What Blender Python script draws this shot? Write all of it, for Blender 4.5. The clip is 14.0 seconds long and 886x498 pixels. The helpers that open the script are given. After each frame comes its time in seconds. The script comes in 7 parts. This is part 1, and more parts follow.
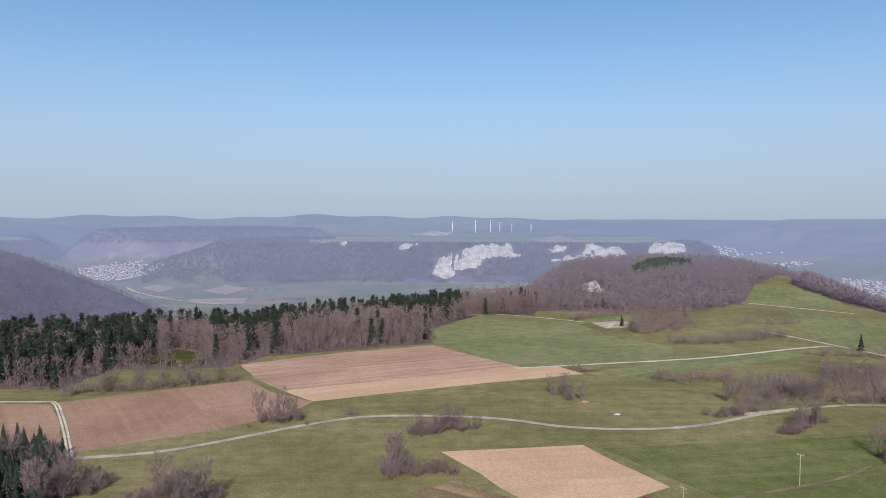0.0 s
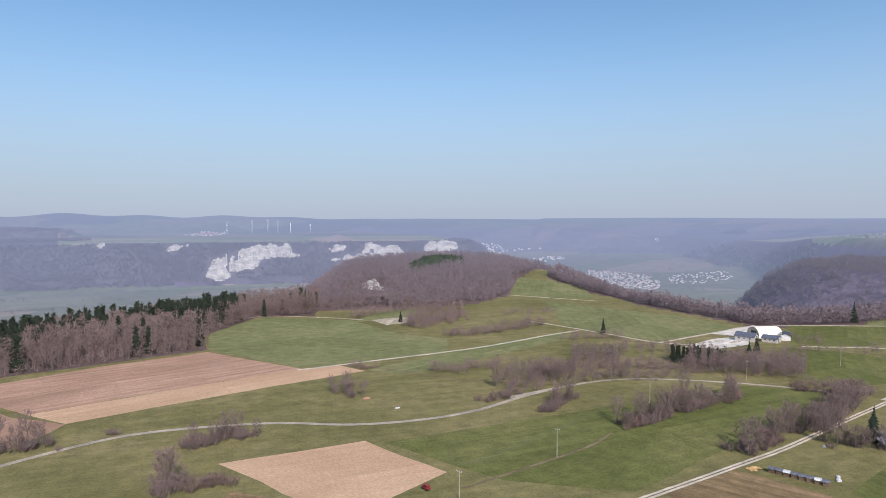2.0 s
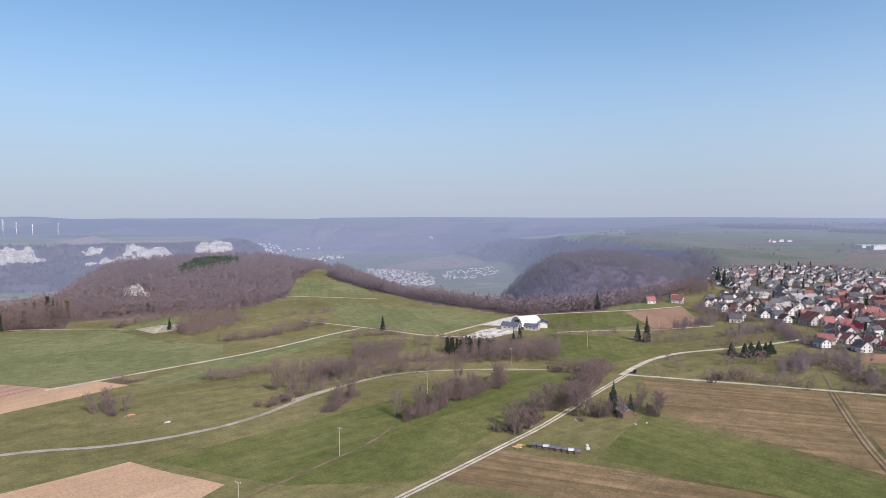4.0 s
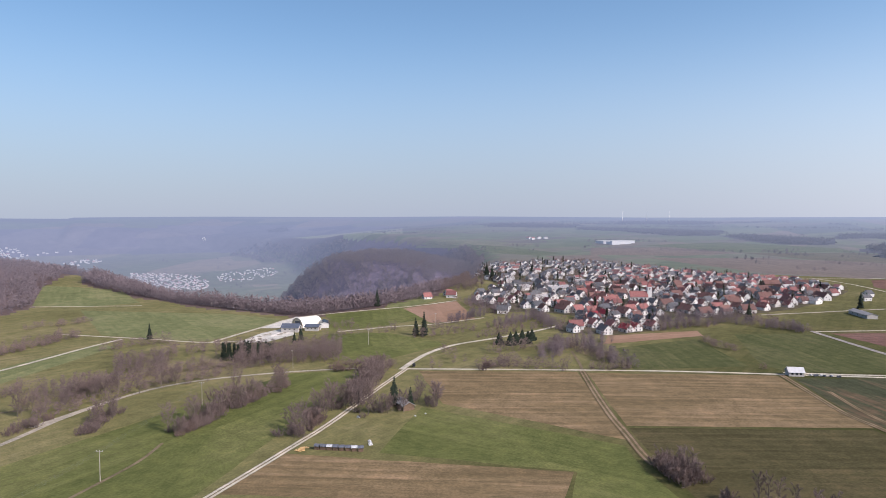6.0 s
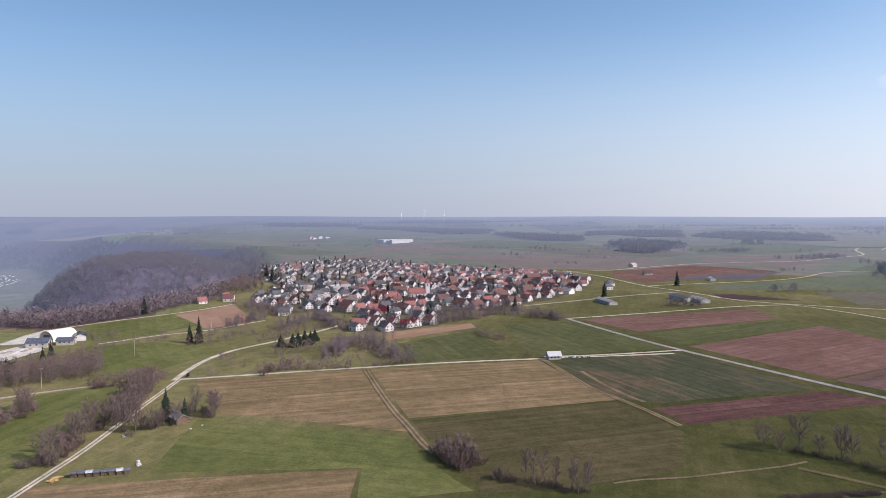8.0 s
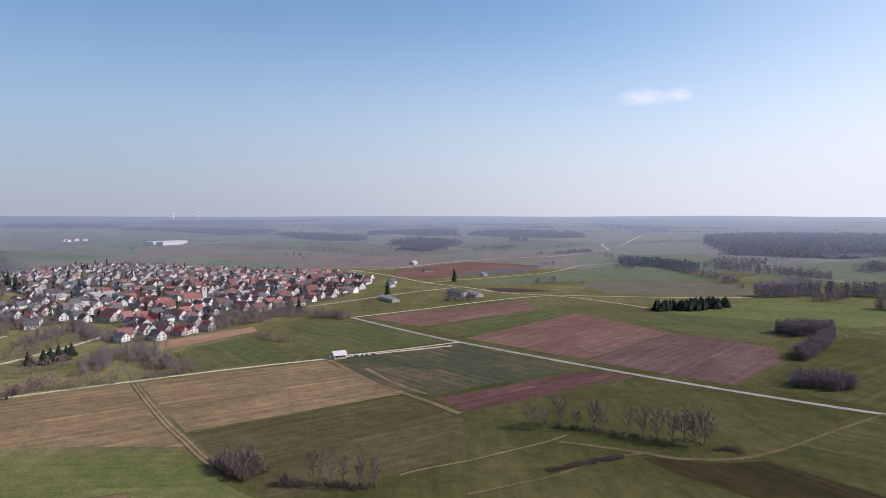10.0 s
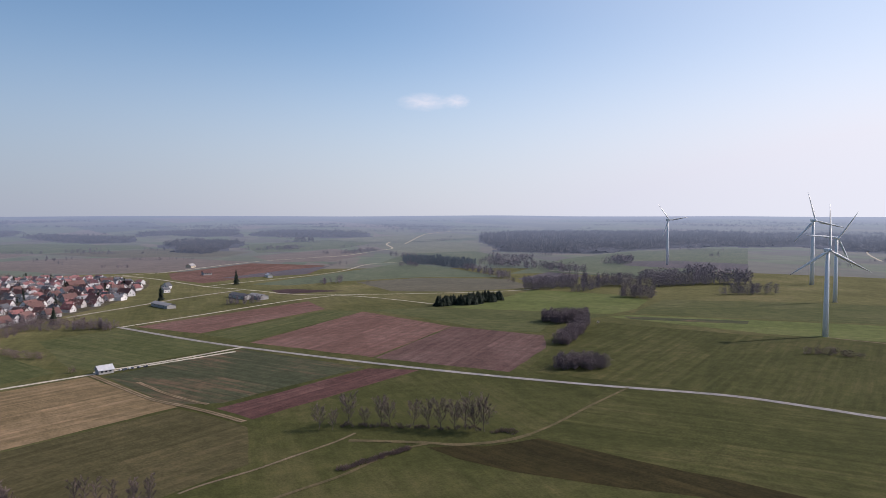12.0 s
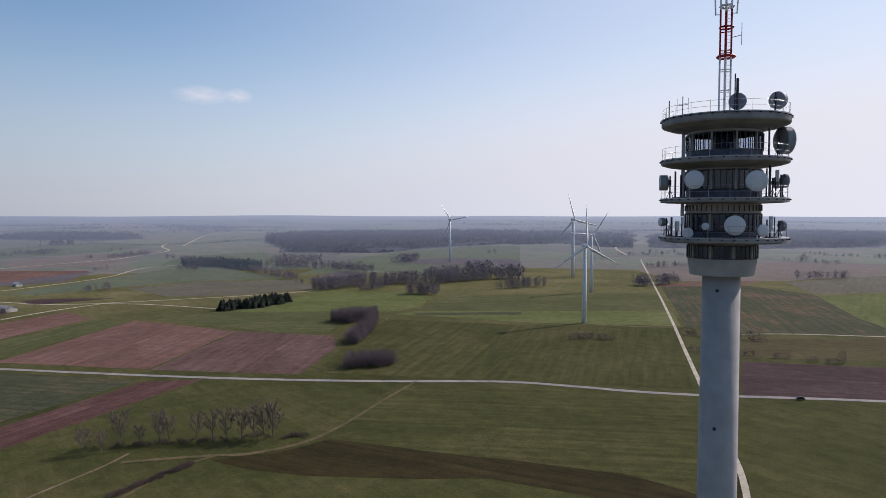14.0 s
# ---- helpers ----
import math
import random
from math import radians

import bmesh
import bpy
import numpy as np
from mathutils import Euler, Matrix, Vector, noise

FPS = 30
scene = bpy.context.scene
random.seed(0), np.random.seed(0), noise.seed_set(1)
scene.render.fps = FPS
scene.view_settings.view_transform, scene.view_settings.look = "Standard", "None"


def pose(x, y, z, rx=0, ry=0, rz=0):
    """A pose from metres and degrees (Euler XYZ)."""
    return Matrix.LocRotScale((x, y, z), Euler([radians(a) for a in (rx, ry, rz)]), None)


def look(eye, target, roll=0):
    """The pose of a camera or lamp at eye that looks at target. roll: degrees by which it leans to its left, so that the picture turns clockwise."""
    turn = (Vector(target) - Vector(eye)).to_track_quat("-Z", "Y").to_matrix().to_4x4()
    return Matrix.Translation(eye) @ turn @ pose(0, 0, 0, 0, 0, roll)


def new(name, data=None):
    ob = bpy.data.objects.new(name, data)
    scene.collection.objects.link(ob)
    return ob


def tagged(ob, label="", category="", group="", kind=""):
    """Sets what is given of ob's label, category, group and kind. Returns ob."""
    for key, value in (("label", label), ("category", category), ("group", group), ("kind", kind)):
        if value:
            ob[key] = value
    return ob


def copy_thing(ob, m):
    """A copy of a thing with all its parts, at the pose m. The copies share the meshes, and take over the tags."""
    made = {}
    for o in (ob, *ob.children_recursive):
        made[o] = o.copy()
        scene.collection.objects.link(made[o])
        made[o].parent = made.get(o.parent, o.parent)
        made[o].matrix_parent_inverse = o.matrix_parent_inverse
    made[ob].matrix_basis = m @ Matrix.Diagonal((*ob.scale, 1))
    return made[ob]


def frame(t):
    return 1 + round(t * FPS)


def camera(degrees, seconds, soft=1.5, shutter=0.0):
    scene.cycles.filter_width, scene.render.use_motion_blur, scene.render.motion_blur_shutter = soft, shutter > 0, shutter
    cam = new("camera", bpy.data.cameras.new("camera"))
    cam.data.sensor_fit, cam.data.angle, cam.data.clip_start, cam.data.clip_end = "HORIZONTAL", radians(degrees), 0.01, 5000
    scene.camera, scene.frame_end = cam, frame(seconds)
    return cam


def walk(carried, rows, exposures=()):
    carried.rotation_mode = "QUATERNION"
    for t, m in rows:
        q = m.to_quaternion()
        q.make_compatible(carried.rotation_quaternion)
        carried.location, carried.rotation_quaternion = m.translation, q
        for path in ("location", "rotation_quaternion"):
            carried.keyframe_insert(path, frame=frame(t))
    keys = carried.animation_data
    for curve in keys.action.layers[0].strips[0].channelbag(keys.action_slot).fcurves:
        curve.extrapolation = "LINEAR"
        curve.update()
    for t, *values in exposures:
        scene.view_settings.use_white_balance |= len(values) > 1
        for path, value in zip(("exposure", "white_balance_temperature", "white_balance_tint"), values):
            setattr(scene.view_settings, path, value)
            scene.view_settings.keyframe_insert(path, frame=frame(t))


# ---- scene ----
cam = camera(66.37, 14.0, soft=0.6)


def yaw_at(t):
    """Bearing of the view: an even turn that slows a little."""
    return 5.17681e-05 * t ** 4 + -0.00241363 * t ** 3 + 0.0169169 * t ** 2 + 9.21878 * t ** 1
def tilt_at(t):
    return 0.00087997 * t * t + -0.029601 * t + -2.7262


walk(cam, [(t / 2, pose(0, 0, 101.2, 90 + tilt_at(t / 2), 0, -yaw_at(t / 2))) for t in range(29)],
     [(0, 0.08, 6480, 15), (3, 0.16, 6600, 17), (6.5, 0.13, 6660, 19), (8, 0.07, 6660, 19.5), (11, -0.11, 6660, 19.5), (14, -0.37, 6660, 18.5)])

# ---- daylight ----
SUN_BEARING, SUN_HEIGHT = 183.0, 35.6
HAZE_FAR, HAZE_SUN = (3.3, 3.95, 5.1, 1), (9.1, 9.75, 10.6, 1)
toward = Vector((math.sin(radians(SUN_BEARING)) * math.cos(radians(SUN_HEIGHT)),
                 math.cos(radians(SUN_BEARING)) * math.cos(radians(SUN_HEIGHT)), math.sin(radians(SUN_HEIGHT))))
world = bpy.data.worlds.new("spring_sky")
scene.world = world
world.use_nodes = True
sky = world.node_tree.nodes.new("ShaderNodeTexSky")
sky.sky_type, sky.sun_disc = "NISHITA", False
sky.sun_elevation, sky.sun_rotation = radians(SUN_HEIGHT), radians(SUN_BEARING)
sky.altitude, sky.air_density, sky.dust_density, sky.ozone_density = 700, 1.0, 0.5, 1.3
backing = world.node_tree.nodes["Background"]
backing.inputs["Strength"].default_value = 0.11
# spring haze: the sky pales towards the horizon, more so under the sun
wn, wl = world.node_tree.nodes, world.node_tree.links
direction = wn.new("ShaderNodeTexCoord")
split = wn.new("ShaderNodeSeparateXYZ")
wl.new(direction.outputs["Generated"], split.inputs["Vector"])
veil = wn.new("ShaderNodeMapRange")
veil.interpolation_type = "SMOOTHERSTEP"
for key, value in (("From Min", -0.05), ("From Max", 0.33), ("To Min", 0.92), ("To Max", 0.0)):
    veil.inputs[key].default_value = value
wl.new(split.outputs["Z"], veil.inputs["Value"])
facing = wn.new("ShaderNodeVectorMath")
facing.operation = "DOT_PRODUCT"
facing.inputs[1].default_value = toward
wl.new(direction.outputs["Generated"], facing.inputs[0])
sunward, glow = wn.new("ShaderNodeMapRange"), wn.new("ShaderNodeMapRange")
for node, low, high, most in ((sunward, -0.5, 1.0, 1.0), (glow, 0.2, 0.98, 0.58)):
    node.interpolation_type = "SMOOTHSTEP"
    for key, value in (("From Min", low), ("From Max", high), ("To Min", 0.0), ("To Max", most)):
        node.inputs[key].default_value = value
    wl.new(facing.outputs["Value"], node.inputs["Value"])
haze = wn.new("ShaderNodeMixRGB")
haze.inputs["Color1"].default_value, haze.inputs["Color2"].default_value = HAZE_FAR, HAZE_SUN
wl.new(sunward.outputs["Result"], haze.inputs["Fac"])
veiled = wn.new("ShaderNodeMixRGB")
glare = wn.new("ShaderNodeMath")
glare.operation, glare.use_clamp = "MULTIPLY_ADD", True
glare.inputs[1].default_value = 1.0
wl.new(glow.outputs["Result"], glare.inputs[0])
wl.new(veil.outputs["Result"], glare.inputs[2])
wl.new(glare.outputs["Value"], veiled.inputs["Fac"])
tinted = wn.new("ShaderNodeMixRGB")
tinted.blend_type = "MULTIPLY"
tinted.inputs["Fac"].default_value, tinted.inputs["Color2"].default_value = 1.0, (0.75, 0.985, 1.06, 1)
wl.new(sky.outputs["Color"], tinted.inputs["Color1"])
clearing, bright = wn.new("ShaderNodeMixRGB"), wn.new("ShaderNodeMapRange")
bright.interpolation_type = "SMOOTHSTEP"
bright.inputs["From Min"].default_value, bright.inputs["From Max"].default_value = -0.85, 0.45
clearing.inputs["Color1"].default_value, clearing.inputs["Color2"].default_value = (0.75, 0.985, 1.06, 1), (1.2, 1.45, 1.5, 1)
wl.new(facing.outputs["Value"], bright.inputs["Value"])
wl.new(bright.outputs["Result"], clearing.inputs["Fac"])
wl.new(clearing.outputs["Color"], tinted.inputs["Color2"])
wl.new(tinted.outputs["Color"], veiled.inputs["Color1"])
wl.new(haze.outputs["Color"], veiled.inputs["Color2"])
wl.new(veiled.outputs["Color"], backing.inputs["Color"])
sun = new("sun", bpy.data.lights.new("sun", "SUN"))
sun.data.energy, sun.data.angle, sun.data.color = 4.8, radians(0.55), (1.0, 0.95, 0.9)
sun.matrix_world = look(toward * 300, (0, 0, 0))


# ---- the lie of the land ----
CAMERA_HEIGHT = 101.2


def polar(points):
    """Plan points given as bearing (degrees clockwise from +y) and distance."""
    return [(r * math.sin(radians(a)), r * math.cos(radians(a))) for a, r in points]


UPLAND = polar([(-150, 6000), (-75, 6000), (-62, 1700), (-46, 830), (-33, 672), (-18, 655), (-6, 735), (0, 800), (4, 890), (7, 985),
                (10, 1512), (17, 1796), (24, 1701), (28, 1296), (31, 1066), (36, 864), (39, 826), (42, 772), (46, 772), (51, 864),
                (55, 1026), (58, 1256), (58.5, 1688), (57, 2200), (53, 2620), (48.5, 3050), (44.5, 3550), (41, 4000),
               
                (36, 4220), (30, 4250), (26.5, 4330), (26, 6000), (80, 7000), (150, 7000)])
CLIFF_TABLE = polar([(-18, 3480), (-14, 3420), (-9, 3390), (-2, 3380), (3, 3330), (9, 3370), (15, 3360), (18.5, 3440),
                     (20, 3700), (17, 4150), (10, 4500), (5, 6000), (-12, 6000), (-15, 4300)])
ROUND_HILL = polar([(44.7, 1720), (45.2, 1560), (48, 1470), (54, 1430), (60, 1552), (61, 1917), (55, 2000), (50, 1900), (46.5, 1820)])
LEFT_HILL = polar([(-52, 1688), (-38, 1593), (-31, 1796), (-28, 2092), (-31, 2565), (-45, 2835), (-60, 2430)])
BACK_HILL = polar([(-28.5, 3900), (-22, 3780), (-16, 3760), (-11, 3800), (-9, 4000), (-14, 4200), (-24, 4150), (-29, 4050)])
WEST_BLUFF = polar([(-60, 3500), (-34, 3600), (-30, 3900), (-31, 4400), (-60, 4400)])


def inside_distance(x, y, poly):
    """Signed distance to a plan outline, positive inside."""
    best = np.full(x.shape, 1e9)
    within = np.zeros(x.shape, bool)
    for i in range(len(poly)):
        ax, ay = poly[i]
        bx, by = poly[(i + 1) % len(poly)]
        ex, ey = bx - ax, by - ay
        k = np.clip(((x - ax) * ex + (y - ay) * ey) / (ex * ex + ey * ey), 0, 1)
        best = np.minimum(best, np.hypot(x - ax - k * ex, y - ay - k * ey))
        if ay != by:
            within ^= ((ay > y) != (by > y)) & (x < ex * (y - ay) / (by - ay) + ax)
    return np.where(within, best, -best)


def ease(v, low, high):
    k = np.clip((v - low) / (high - low), 0, 1)
    return k * k * (3 - 2 * k)


def bump(x, y, bearing, distance, along, across):
    a = radians(bearing)
    u = x * math.sin(a) + y * math.cos(a) - distance
    v = x * math.cos(a) - y * math.sin(a)
    return np.exp(-(u / along) ** 2 - (v / across) ** 2)


def height(x, y):
    """Height of the land at plan points."""
    x, y = np.asarray(x, float), np.asarray(y, float)
    r = np.hypot(x, y)
    bearing = np.degrees(np.arctan2(x, y))
    far = np.clip((r - 2000) / 2900, 0, 2)
    rise = 84 * far ** 1.4
    wob = 0.5 * np.sin(x / 256 + 1.3) * np.cos(y / 310) + 0.35 * np.sin((x + y) / 162)
    wob = wob * ease(r, 160, 540) + 4.7 * ease(r, 1200, 2400) * np.sin(x / 420 + 0.5) * np.sin(y / 365 + x / 1200)
    dip = 90 * np.exp(-((bearing - 37) / 13) ** 2) * ease(r, 3000, 3700) * (1 - ease(r, 4050, 4800))
    upland = rise + wob - dip + 5 * bump(x, y, 17, 1365, 325, 255) + 8 * bump(x, y, 27, 1120, 160, 120)
    wobble = 54 * np.sin(x / 200 + 2) * np.sin(y / 230) + 34 * np.sin(x / 82) * np.cos(y / 104)
    z = np.full(x.shape, -200.0) + 5 * np.sin(x / 350) * np.sin(y / 445) + 72 * ease(r, 3000, 3950) + 205 * ease(r, 3900, 4800)
    for outline, top, slope, foot in (
            (UPLAND, upland, 54, -230), (CLIFF_TABLE, -24 + (r - 3330) * 0.02, 40, -430),
            (ROUND_HILL, -4 + 12 * bump(x, y, 49.3, 1690, 70, 26) - 30 * ease(bearing, 51, 57.5) + 2.5 * np.sin(x / 70), 45, -200), (LEFT_HILL, -8 + 0 * x, 200, -330),
            (BACK_HILL, 30 + 8 * np.sin(x / 270), 110, -260), (WEST_BLUFF, 6 + 0 * x, 100, -300)):
        d = inside_distance(x, y, outline) + wobble * (0.3 * ease(r, 2700, 3500) if outline is UPLAND else 0.25 if outline is ROUND_HILL else 1)
        z = np.maximum(z, -200 + (top + 200) * ease(d, foot, slope))
    ridge = 34 * ease(r, 4150, 4750) * (0.75 + 0.25 * np.sin(bearing / 2.3) + 0.2 * np.sin(bearing / 0.9 + 1)) * ease(-bearing, -20, 5)
    return z + ridge


# ---- materials ----
def ramp(nodes, links, fac, stops):
    r = nodes.new("ShaderNodeValToRGB")
    while len(r.color_ramp.elements) < len(stops):
        r.color_ramp.elements.new(0.5)
    for e, (p, c) in zip(r.color_ramp.elements, stops):
        e.position, e.color = p, (*c, 1)
    links.new(fac, r.inputs["Fac"])
    return r.outputs["Color"]


def noise_out(nodes, links, vector, scale, detail=4, rough=0.55):
    n = nodes.new("ShaderNodeTexNoise")
    n.inputs["Scale"].default_value, n.inputs["Detail"].default_value, n.inputs["Roughness"].default_value = scale, detail, rough
    links.new(vector, n.inputs["Vector"])
    return n.outputs["Fac"]


def blend(nodes, links, kind, fac, a, b):
    m = nodes.new("ShaderNodeMixRGB")
    m.blend_type = kind
    for sock, v in (("Fac", fac), ("Color1", a), ("Color2", b)):
        if isinstance(v, (int, float)):
            m.inputs[sock].default_value = v
        elif isinstance(v, tuple):
            m.inputs[sock].default_value = (*v, 1)
        else:
            links.new(v, m.inputs[sock])
    return m.outputs["Color"]


def start(name, rough=0.9, metal=0.0):
    m = bpy.data.materials.new(name)
    m.use_nodes = True
    nodes, links = m.node_tree.nodes, m.node_tree.links
    b = nodes["Principled BSDF"]
    b.inputs["Roughness"].default_value, b.inputs["Metallic"].default_value = rough, metal
    b.inputs["Specular IOR Level"].default_value = 0.2
    return m, nodes, links, b


def stretched(nodes, links, sx, sy, sz=1.0):
    tc = nodes.new("ShaderNodeTexCoord")
    mp = nodes.new("ShaderNodeMapping")
    mp.inputs["Scale"].default_value = (sx, sy, sz)
    links.new(tc.outputs["Object"], mp.inputs["Vector"])
    return mp.outputs["Vector"]


def relief(nodes, links, b, fac, strength, distance):
    bp = nodes.new("ShaderNodeBump")
    bp.inputs["Strength"].default_value, bp.inputs["Distance"].default_value = strength, distance
    links.new(fac, bp.inputs["Height"])
    links.new(bp.outputs["Normal"], b.inputs["Normal"])


def land(name, low, mid, high, rows=0.0, row_gap=3.0, streak=0.5, patch=0.012, relief_depth=0.15, backlit=None, mottled=0.85):
    """Soil or grass: broad patches, streaks along the tilling direction (local x), fine grain."""
    m, nodes, links, b = start(name, 0.95)
    b.inputs["Specular IOR Level"].default_value = 0.04
    flat = stretched(nodes, links, 1, 1)
    along = stretched(nodes, links, 0.06, 1)
    broad = noise_out(nodes, links, flat, patch, 6, 0.6)
    lines = noise_out(nodes, links, along, 0.22, 5, 0.65)
    mixed = blend(nodes, links, "MIX", streak, broad, lines)
    col = ramp(nodes, links, mixed, [(0.34, low), (0.5, mid), (0.66, high)])
    if backlit:
        # backlit look painted into the colour: darker southwards, paler again far out for haze
        other = ramp(nodes, links, mixed, list(zip((0.34, 0.5, 0.66), backlit)))
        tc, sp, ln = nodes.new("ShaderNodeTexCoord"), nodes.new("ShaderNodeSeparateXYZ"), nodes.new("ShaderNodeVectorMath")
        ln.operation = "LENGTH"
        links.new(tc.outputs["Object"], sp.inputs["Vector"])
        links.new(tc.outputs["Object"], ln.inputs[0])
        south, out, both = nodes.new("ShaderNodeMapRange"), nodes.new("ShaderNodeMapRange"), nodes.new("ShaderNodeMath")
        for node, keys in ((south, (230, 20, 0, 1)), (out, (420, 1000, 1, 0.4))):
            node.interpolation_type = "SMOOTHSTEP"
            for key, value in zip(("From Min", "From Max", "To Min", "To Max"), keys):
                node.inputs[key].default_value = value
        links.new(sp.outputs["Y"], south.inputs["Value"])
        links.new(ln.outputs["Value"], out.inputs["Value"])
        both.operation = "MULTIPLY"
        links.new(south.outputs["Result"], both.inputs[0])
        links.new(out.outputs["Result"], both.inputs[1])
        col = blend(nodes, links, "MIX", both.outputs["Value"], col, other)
    grain = noise_out(nodes, links, flat, 0.9, 5, 0.7)
    col = blend(nodes, links, "MULTIPLY", 0.7, col, ramp(nodes, links, grain, [(0.3, (0.62, 0.62, 0.62)), (0.7, (1.25, 1.25, 1.25))]))
    mottle = noise_out(nodes, links, flat, 0.11, 7, 0.72)
    col = blend(nodes, links, "MULTIPLY", mottled, col, ramp(nodes, links, mottle, [(0.32, (0.7, 0.72, 0.7)), (0.5, (1, 1, 1)), (0.68, (1.32, 1.24, 1.2))]))
    drift = noise_out(nodes, links, stretched(nodes, links, 0.03, 0.5), 0.35, 4, 0.6)
    col = blend(nodes, links, "MULTIPLY", streak, col, ramp(nodes, links, drift, [(0.35, (0.8, 0.82, 0.78)), (0.65, (1.2, 1.16, 1.15))]))
    if rows:
        w = nodes.new("ShaderNodeTexWave")
        w.wave_type, w.bands_direction = "BANDS", "Y"
        w.inputs["Scale"].default_value = 0.314 / row_gap * 1.0
        w.inputs["Distortion"].default_value, w.inputs["Detail"].default_value = 1.2, 2
        w.inputs["Detail Scale"].default_value = 0.1
        links.new(flat, w.inputs["Vector"])
        col = blend(nodes, links, "MULTIPLY", rows, col, ramp(nodes, links, w.outputs["Fac"], [(0.0, (0.6, 0.6, 0.6)), (0.25, (1, 1, 1))]))
    # winter-worn ground: a little less green, more grey and red
    if not name.startswith(("soil", "gravel", "lane", "asphalt", "chalk", "limestone", "yard", "rut", "plain_mauve", "plain_dark")):
        col = blend(nodes, links, "MULTIPLY", 1.0, col, (1.0, 0.935, 1.06))
    links.new(col, b.inputs["Base Color"])
    relief(nodes, links, b, grain, 0.6, relief_depth)
    return m


def plain(name, low, high, scale=3.0, rough=0.7, metal=0.0, depth=0.01, random_tint=0.0):
    """A solid surface with stains and grain."""
    m, nodes, links, b = start(name, rough, metal)
    v = stretched(nodes, links, 1, 1)
    n = noise_out(nodes, links, v, scale, 6, 0.6)
    col = ramp(nodes, links, n, [(0.3, low), (0.7, high)])
    if random_tint:
        oi = nodes.new("ShaderNodeObjectInfo")
        col = blend(nodes, links, "MULTIPLY", random_tint, col, ramp(nodes, links, oi.outputs["Random"], [(0.0, (0.55, 0.55, 0.58)), (1.0, (1.3, 1.25, 1.2))]))
    links.new(col, b.inputs["Base Color"])
    if depth:
        relief(nodes, links, b, n, 0.5, depth)
    return m


def leafy(name, low, high, soften=0.55):
    """Twigs or needles, each bit its own tone."""
    m, nodes, links, b = start(name, 0.85)
    g = nodes.new("ShaderNodeNewGeometry")
    oi = nodes.new("ShaderNodeObjectInfo")
    col = ramp(nodes, links, g.outputs["Random Per Island"], [(0.0, low), (1.0, high)])
    col = blend(nodes, links, "MULTIPLY", 0.6, col, ramp(nodes, links, oi.outputs["Random"], [(0.0, (0.86, 0.86, 0.88)), (1.0, (1.18, 1.14, 1.1))]))
    links.new(col, b.inputs["Base Color"])
    # shading normals bent upwards and sunwards: evens out speckle, paints in sunlit brightness
    soft, lean = nodes.new("ShaderNodeVectorMath"), nodes.new("ShaderNodeVectorMath")
    soft.operation, lean.operation = "MULTIPLY_ADD", "NORMALIZE"
    soft.inputs[1].default_value, soft.inputs[2].default_value = (soften, soften, soften), (0, -0.18, 1.13 - soften)
    links.new(g.outputs["Normal"], soft.inputs[0])
    links.new(soft.outputs["Vector"], lean.inputs[0])
    links.new(lean.outputs["Vector"], b.inputs["Normal"])
    return m


def mosaic(name, stops, sx, sy, turn=0.0):
    """Distant farmland: strip fields of differing crops."""
    m, nodes, links, b = start(name, 0.95)
    tc = nodes.new("ShaderNodeTexCoord")
    mp = nodes.new("ShaderNodeMapping")
    mp.inputs["Scale"].default_value, mp.inputs["Rotation"].default_value = (sx, sy, 0), (0, 0, radians(turn))
    links.new(tc.outputs["Object"], mp.inputs["Vector"])
    vo = nodes.new("ShaderNodeTexVoronoi")
    vo.distance, vo.inputs["Scale"].default_value, vo.inputs["Randomness"].default_value = "CHEBYCHEV", 1.0, 0.8
    links.new(mp.outputs["Vector"], vo.inputs["Vector"])
    sep = nodes.new("ShaderNodeSeparateColor")
    links.new(vo.outputs["Color"], sep.inputs["Color"])
    col = ramp(nodes, links, sep.outputs["Red"], stops)
    flat = stretched(nodes, links, 1, 1)
    n = noise_out(nodes, links, flat, 0.02, 7, 0.65)
    col = blend(nodes, links, "MULTIPLY", 0.8, col, ramp(nodes, links, n, [(0.3, (0.7, 0.7, 0.72)), (0.7, (1.2, 1.2, 1.15))]))
    links.new(col, b.inputs["Base Color"])
    return m


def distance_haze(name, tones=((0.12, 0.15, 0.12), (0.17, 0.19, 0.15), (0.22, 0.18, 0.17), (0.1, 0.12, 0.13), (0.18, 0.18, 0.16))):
    """The far distance: pale strip fields and woods, haze painted on as glow towards the horizon."""
    return painted_haze(mosaic(name, list(zip((0.0, 0.35, 0.5, 0.65, 1.0), tones)), 0.0018, 0.0042, 55))


